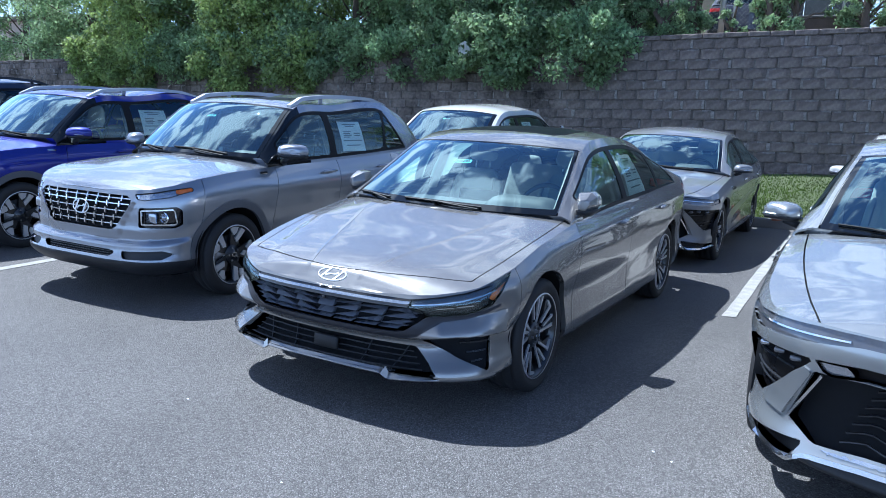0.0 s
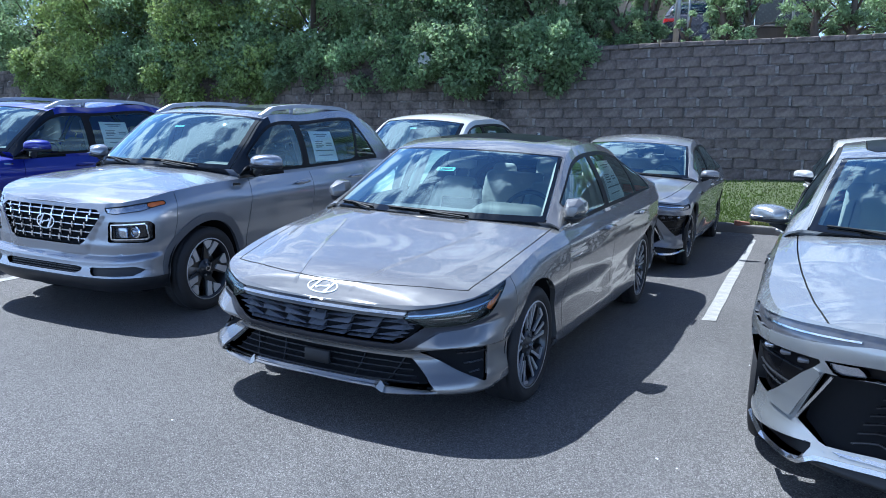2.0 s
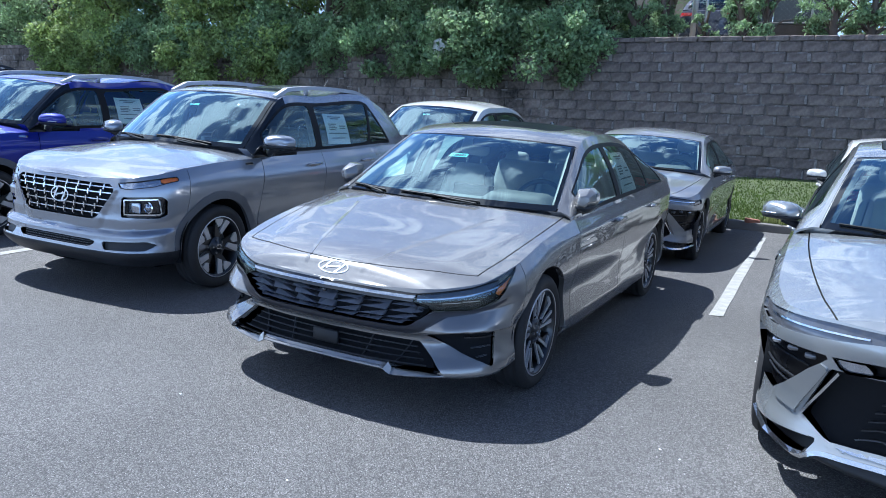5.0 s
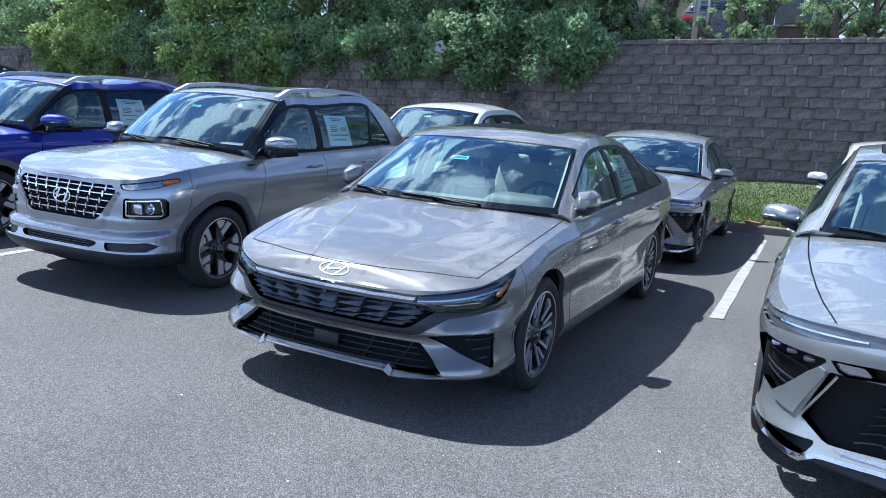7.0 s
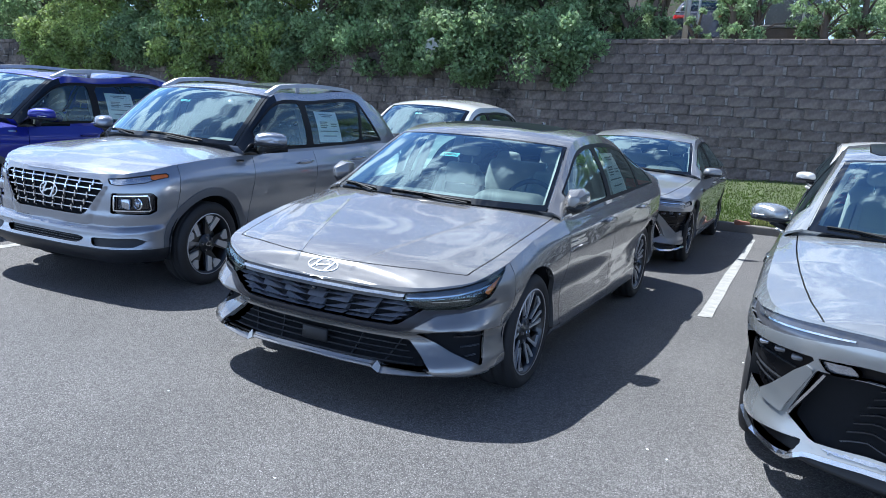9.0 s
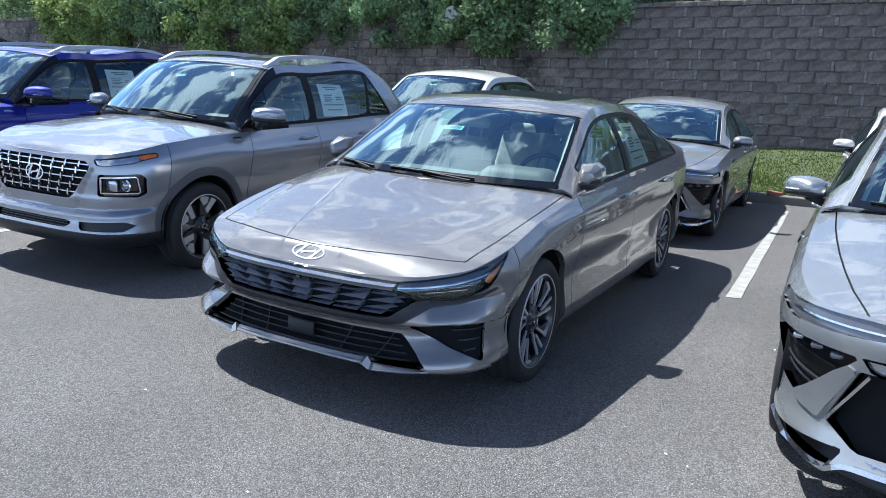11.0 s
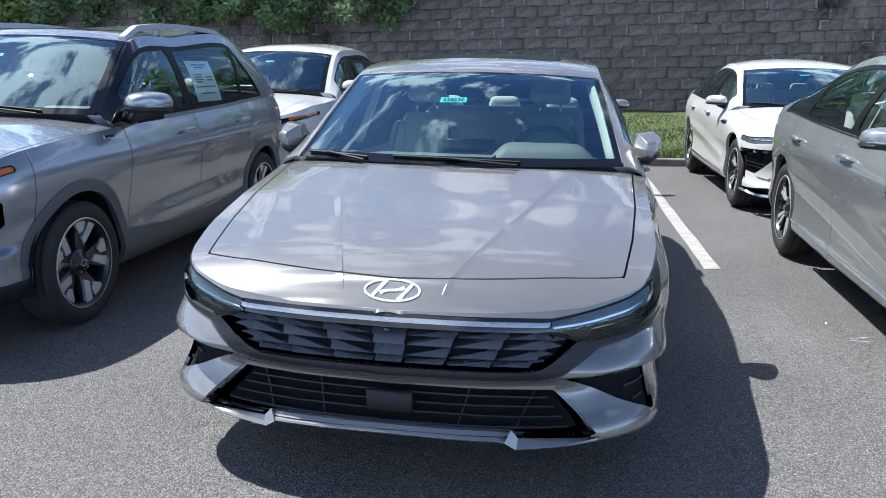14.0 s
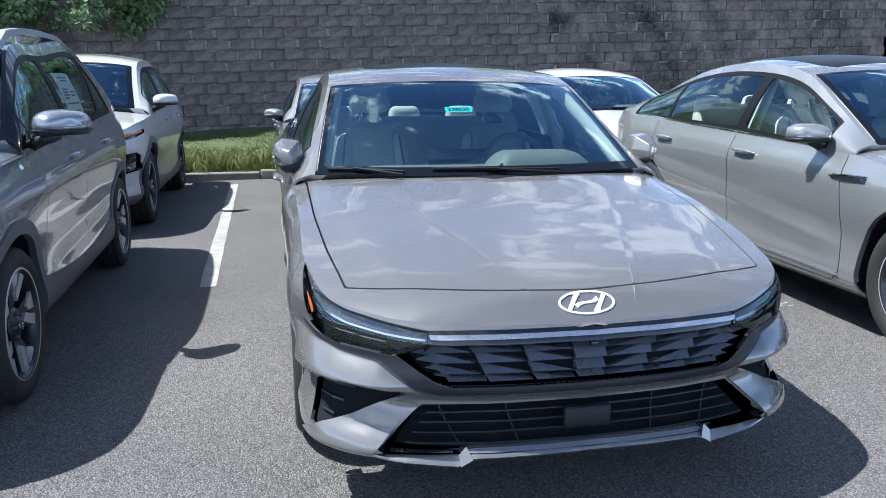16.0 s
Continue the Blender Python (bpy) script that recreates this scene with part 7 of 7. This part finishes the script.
make_car(COMPACT, bay(-5.72, .55, 1.0), "compact_suv", "deep blue compact SUV with silver roof rails", CARS, BLUE_PAINT, nose_compact, "compact", .7, clad=True, rails="silver",
         sheet=[(1.52, 1.38), (1.88, 1.38), (1.90, 1.10), (1.52, 1.10)], cabin=SEAT_DARK)
make_car(CROSSOVER, bay(-3.02, 4.95, 1.0), "crossover_suv", "white crossover SUV with amber corner lamps", CARS, WHITE_PAINT, nose_crossover, "star", .7, clad=True, tag=(-.05, .8, .1, .025),
         sheet=[(1.70, 1.46), (2.02, 1.46), (2.04, 1.18), (1.70, 1.18)], cabin=SEAT_DARK, roof_glass=False)
make_car(LARGE_SALOON, bay(.03, 5.05, 1.0), "large_saloon", "grey large saloon parked nose to tail behind", CARS, MID_PAINT, nose_large_saloon, "star", .7, roof_glass=False)
make_car(LARGE_SALOON, bay(2.98, 5.05, 1.0), "large_saloon", "white large saloon with a dark grille", CARS, WHITE_PAINT, nose_large_saloon, "star", .7, tag=(-.05, .95, .1, .025), roof_glass=False)
make_car(COMPACT, bay(-5.95, 4.9, 1.0), "compact_suv", "dark blue compact SUV with roof rails, nose to tail behind", CARS, BLUE_PAINT, nose_compact, "compact", .5, clad=True, rails="silver", cabin=SEAT_DARK)
make_car(CROSSOVER, bay(-8.7, .5, 1.0), "crossover_suv", "dark blue-grey crossover with black roof rails", CARS, DARK_PAINT, nose_crossover, "star", .5, clad=True, rails="black", cabin=SEAT_DARK, roof_glass=False)

make_car(COMPACT, pose(-1.72, 23.3, float(upper_z(-1.72, 21.5)) - .05, 0, 0, 180), "compact_suv", "dark car with red tail lamps on the raised ground", "", DARK_PAINT, nose_compact, "compact", .4, clad=True, cabin=SEAT_DARK, roof_glass=False)


# ---- retaining wall, block by block ----
def make_block_meshes(n=16, cap=False):
    """Split-faced wall blocks: three-plane rough fronts, a sloped ledge on top, some with pale lime on the ends and
    skylight painted on the ledge.
    """
    made = []
    for s in range(n):
        rng = np.random.default_rng((170 if cap else 70) + s)
        w, h, d = rng.uniform(.440, .464), (.108 if cap else .216), .30
        cols = [0, rng.uniform(.05, .16), rng.uniform(.33, .45), rng.uniform(.55, .70), rng.uniform(.85, .95), 1]
        levels = [0, .10, .50, .86, 1]
        nx, nz = len(cols), len(levels)
        vs = []
        for j in range(nz):
            for i in range(nx):
                out = rng.uniform(-.016, .002) if i in (0, nx - 1) else rng.uniform(.012, .028)
                if j == nz - 1:
                    out -= rng.uniform(.014, .034)
                if j == 0:
                    out -= rng.uniform(.006, .018)
                jx = 0 if i in (0, nx - 1) else rng.uniform(-.012, .012)
                jz = rng.uniform(-.006, .004) if j in (0, nz - 1) else rng.uniform(-.012, .012) * (h / .216)
                vs.append((-w / 2 + w * cols[i] + jx, -out - (.02 if cap else 0), -h / 2 + h * levels[j] + jz))
        k = len(vs)
        for j in (0, nz - 1):
            for i in (0, nx - 1):
                v = vs[j * nx + i]
                vs.append((v[0], d, v[2]))
        fs, pale = [], []
        a0 = rng.integers(0, nx - 1)
        # a stretch of the ledge coloured paler, as if it caught the sky
        lit_ledge = rng.random() < .55 and not cap
        limy = [rng.random() < .28 and not cap, rng.random() < .28 and not cap]
        for j in range(nz - 1):
            for i in range(nx - 1):
                fs.append((j * nx + i, j * nx + i + 1, (j + 1) * nx + i + 1, (j + 1) * nx + i))
                end = (i == 0 and limy[0]) or (i == nx - 2 and limy[1])
                pale.append(1 if (lit_ledge and j == nz - 2 and i in (a0, (a0 + 1) % (nx - 1))) or (end and j in (1, 2)) else 0)
        fs += [(k, k + 1) + tuple(range(nx - 1, -1, -1)), (k + 2,) + tuple(range((nz - 1) * nx, nz * nx)) + (k + 3,), tuple(j * nx for j in range(nz)) + (k + 2, k), (nx - 1, k + 1, k + 3) + tuple(j * nx + nx - 1 for j in range(nz - 1, 0, -1))]
        pale += [0, 0, 0, 0]
        me = bpy.data.meshes.new("block")
        me.from_pydata(vs, [], fs)
        me.materials.append(BLOCK)
        me.materials.append(LIME_AND_LIT_LEDGE)
        me.polygons.foreach_set("material_index", pale)
        me.update()
        made.append((me, np.array(vs), fs, pale))
    return made


def make_wall():
    rnd = random.Random(9)
    wall = thing("wall_north", "brown-grey split-faced block retaining wall", "wall", kind="structure")
    kinds, caps = make_block_meshes(), make_block_meshes(8, True)
    lo, hi = WALL_Y + .18 - .012 * 18 + .026, WALL_Y + .18 + .020
    put("wall_core", [(-60, lo, -.62 - 1.8), (14, lo, -.62 + .42), (14, hi, 3.74), (-60, hi, 1.50), (-60, WALL_Y + .6, -1), (14, WALL_Y + .6, -1), (14, WALL_Y + .6, 3.74), (-60, WALL_Y + .6, 1.50)],
        [(0, 1, 2, 3), (3, 2, 6, 7)], JOINT, wall, smooth=False)
    L, Hh = .468, .222
    all_v, all_f, all_p, base = [], [], [], 0
    near = []
    for c in range(18):
        x = -40.0 + (L / 2 if c % 2 else 0) + rnd.uniform(-.05, .05)
        while x < 14:
            z = wall_top(x) - (.056 if c == 0 else .114 + Hh * (c - .5)) + rnd.uniform(-.005, .005)
            if z > float(bank_z(np.array(min(max(x, -30), 30)), np.array(WALL_Y))) - .3:
                y = WALL_Y + .18 - .012 * c + rnd.uniform(-.006, .006)
                pool = kinds if c else caps
                me, v, f, pl = pool[rnd.randrange(len(pool))]
                if -4.4 < x < 5.0 and c < 14 and len(near) < 300:
                    near.append((me, x, y, z))
                else:
                    all_v.append(v + np.array([x, y, z]) + np.array([[0, 0, .03]]) * v[:, :1])
                    all_f += [tuple(i + base for i in q) for q in f]
                    all_p += pl
                    base += len(v)
            x += L
    rest = put("wall_blocks", np.concatenate(all_v), all_f, BLOCK, wall, smooth=False)
    rest.data.materials.append(LIME_AND_LIT_LEDGE)
    rest.data.polygons.foreach_set("material_index", all_p)
    tagged(rest, kind="stuff")
    for me, x, y, z in near:
        ob = new("block", me)
        ob.parent = wall
        ob.matrix_basis = pose(x, y, z, 0, -1.7, rnd.uniform(-.8, .8))


make_wall()
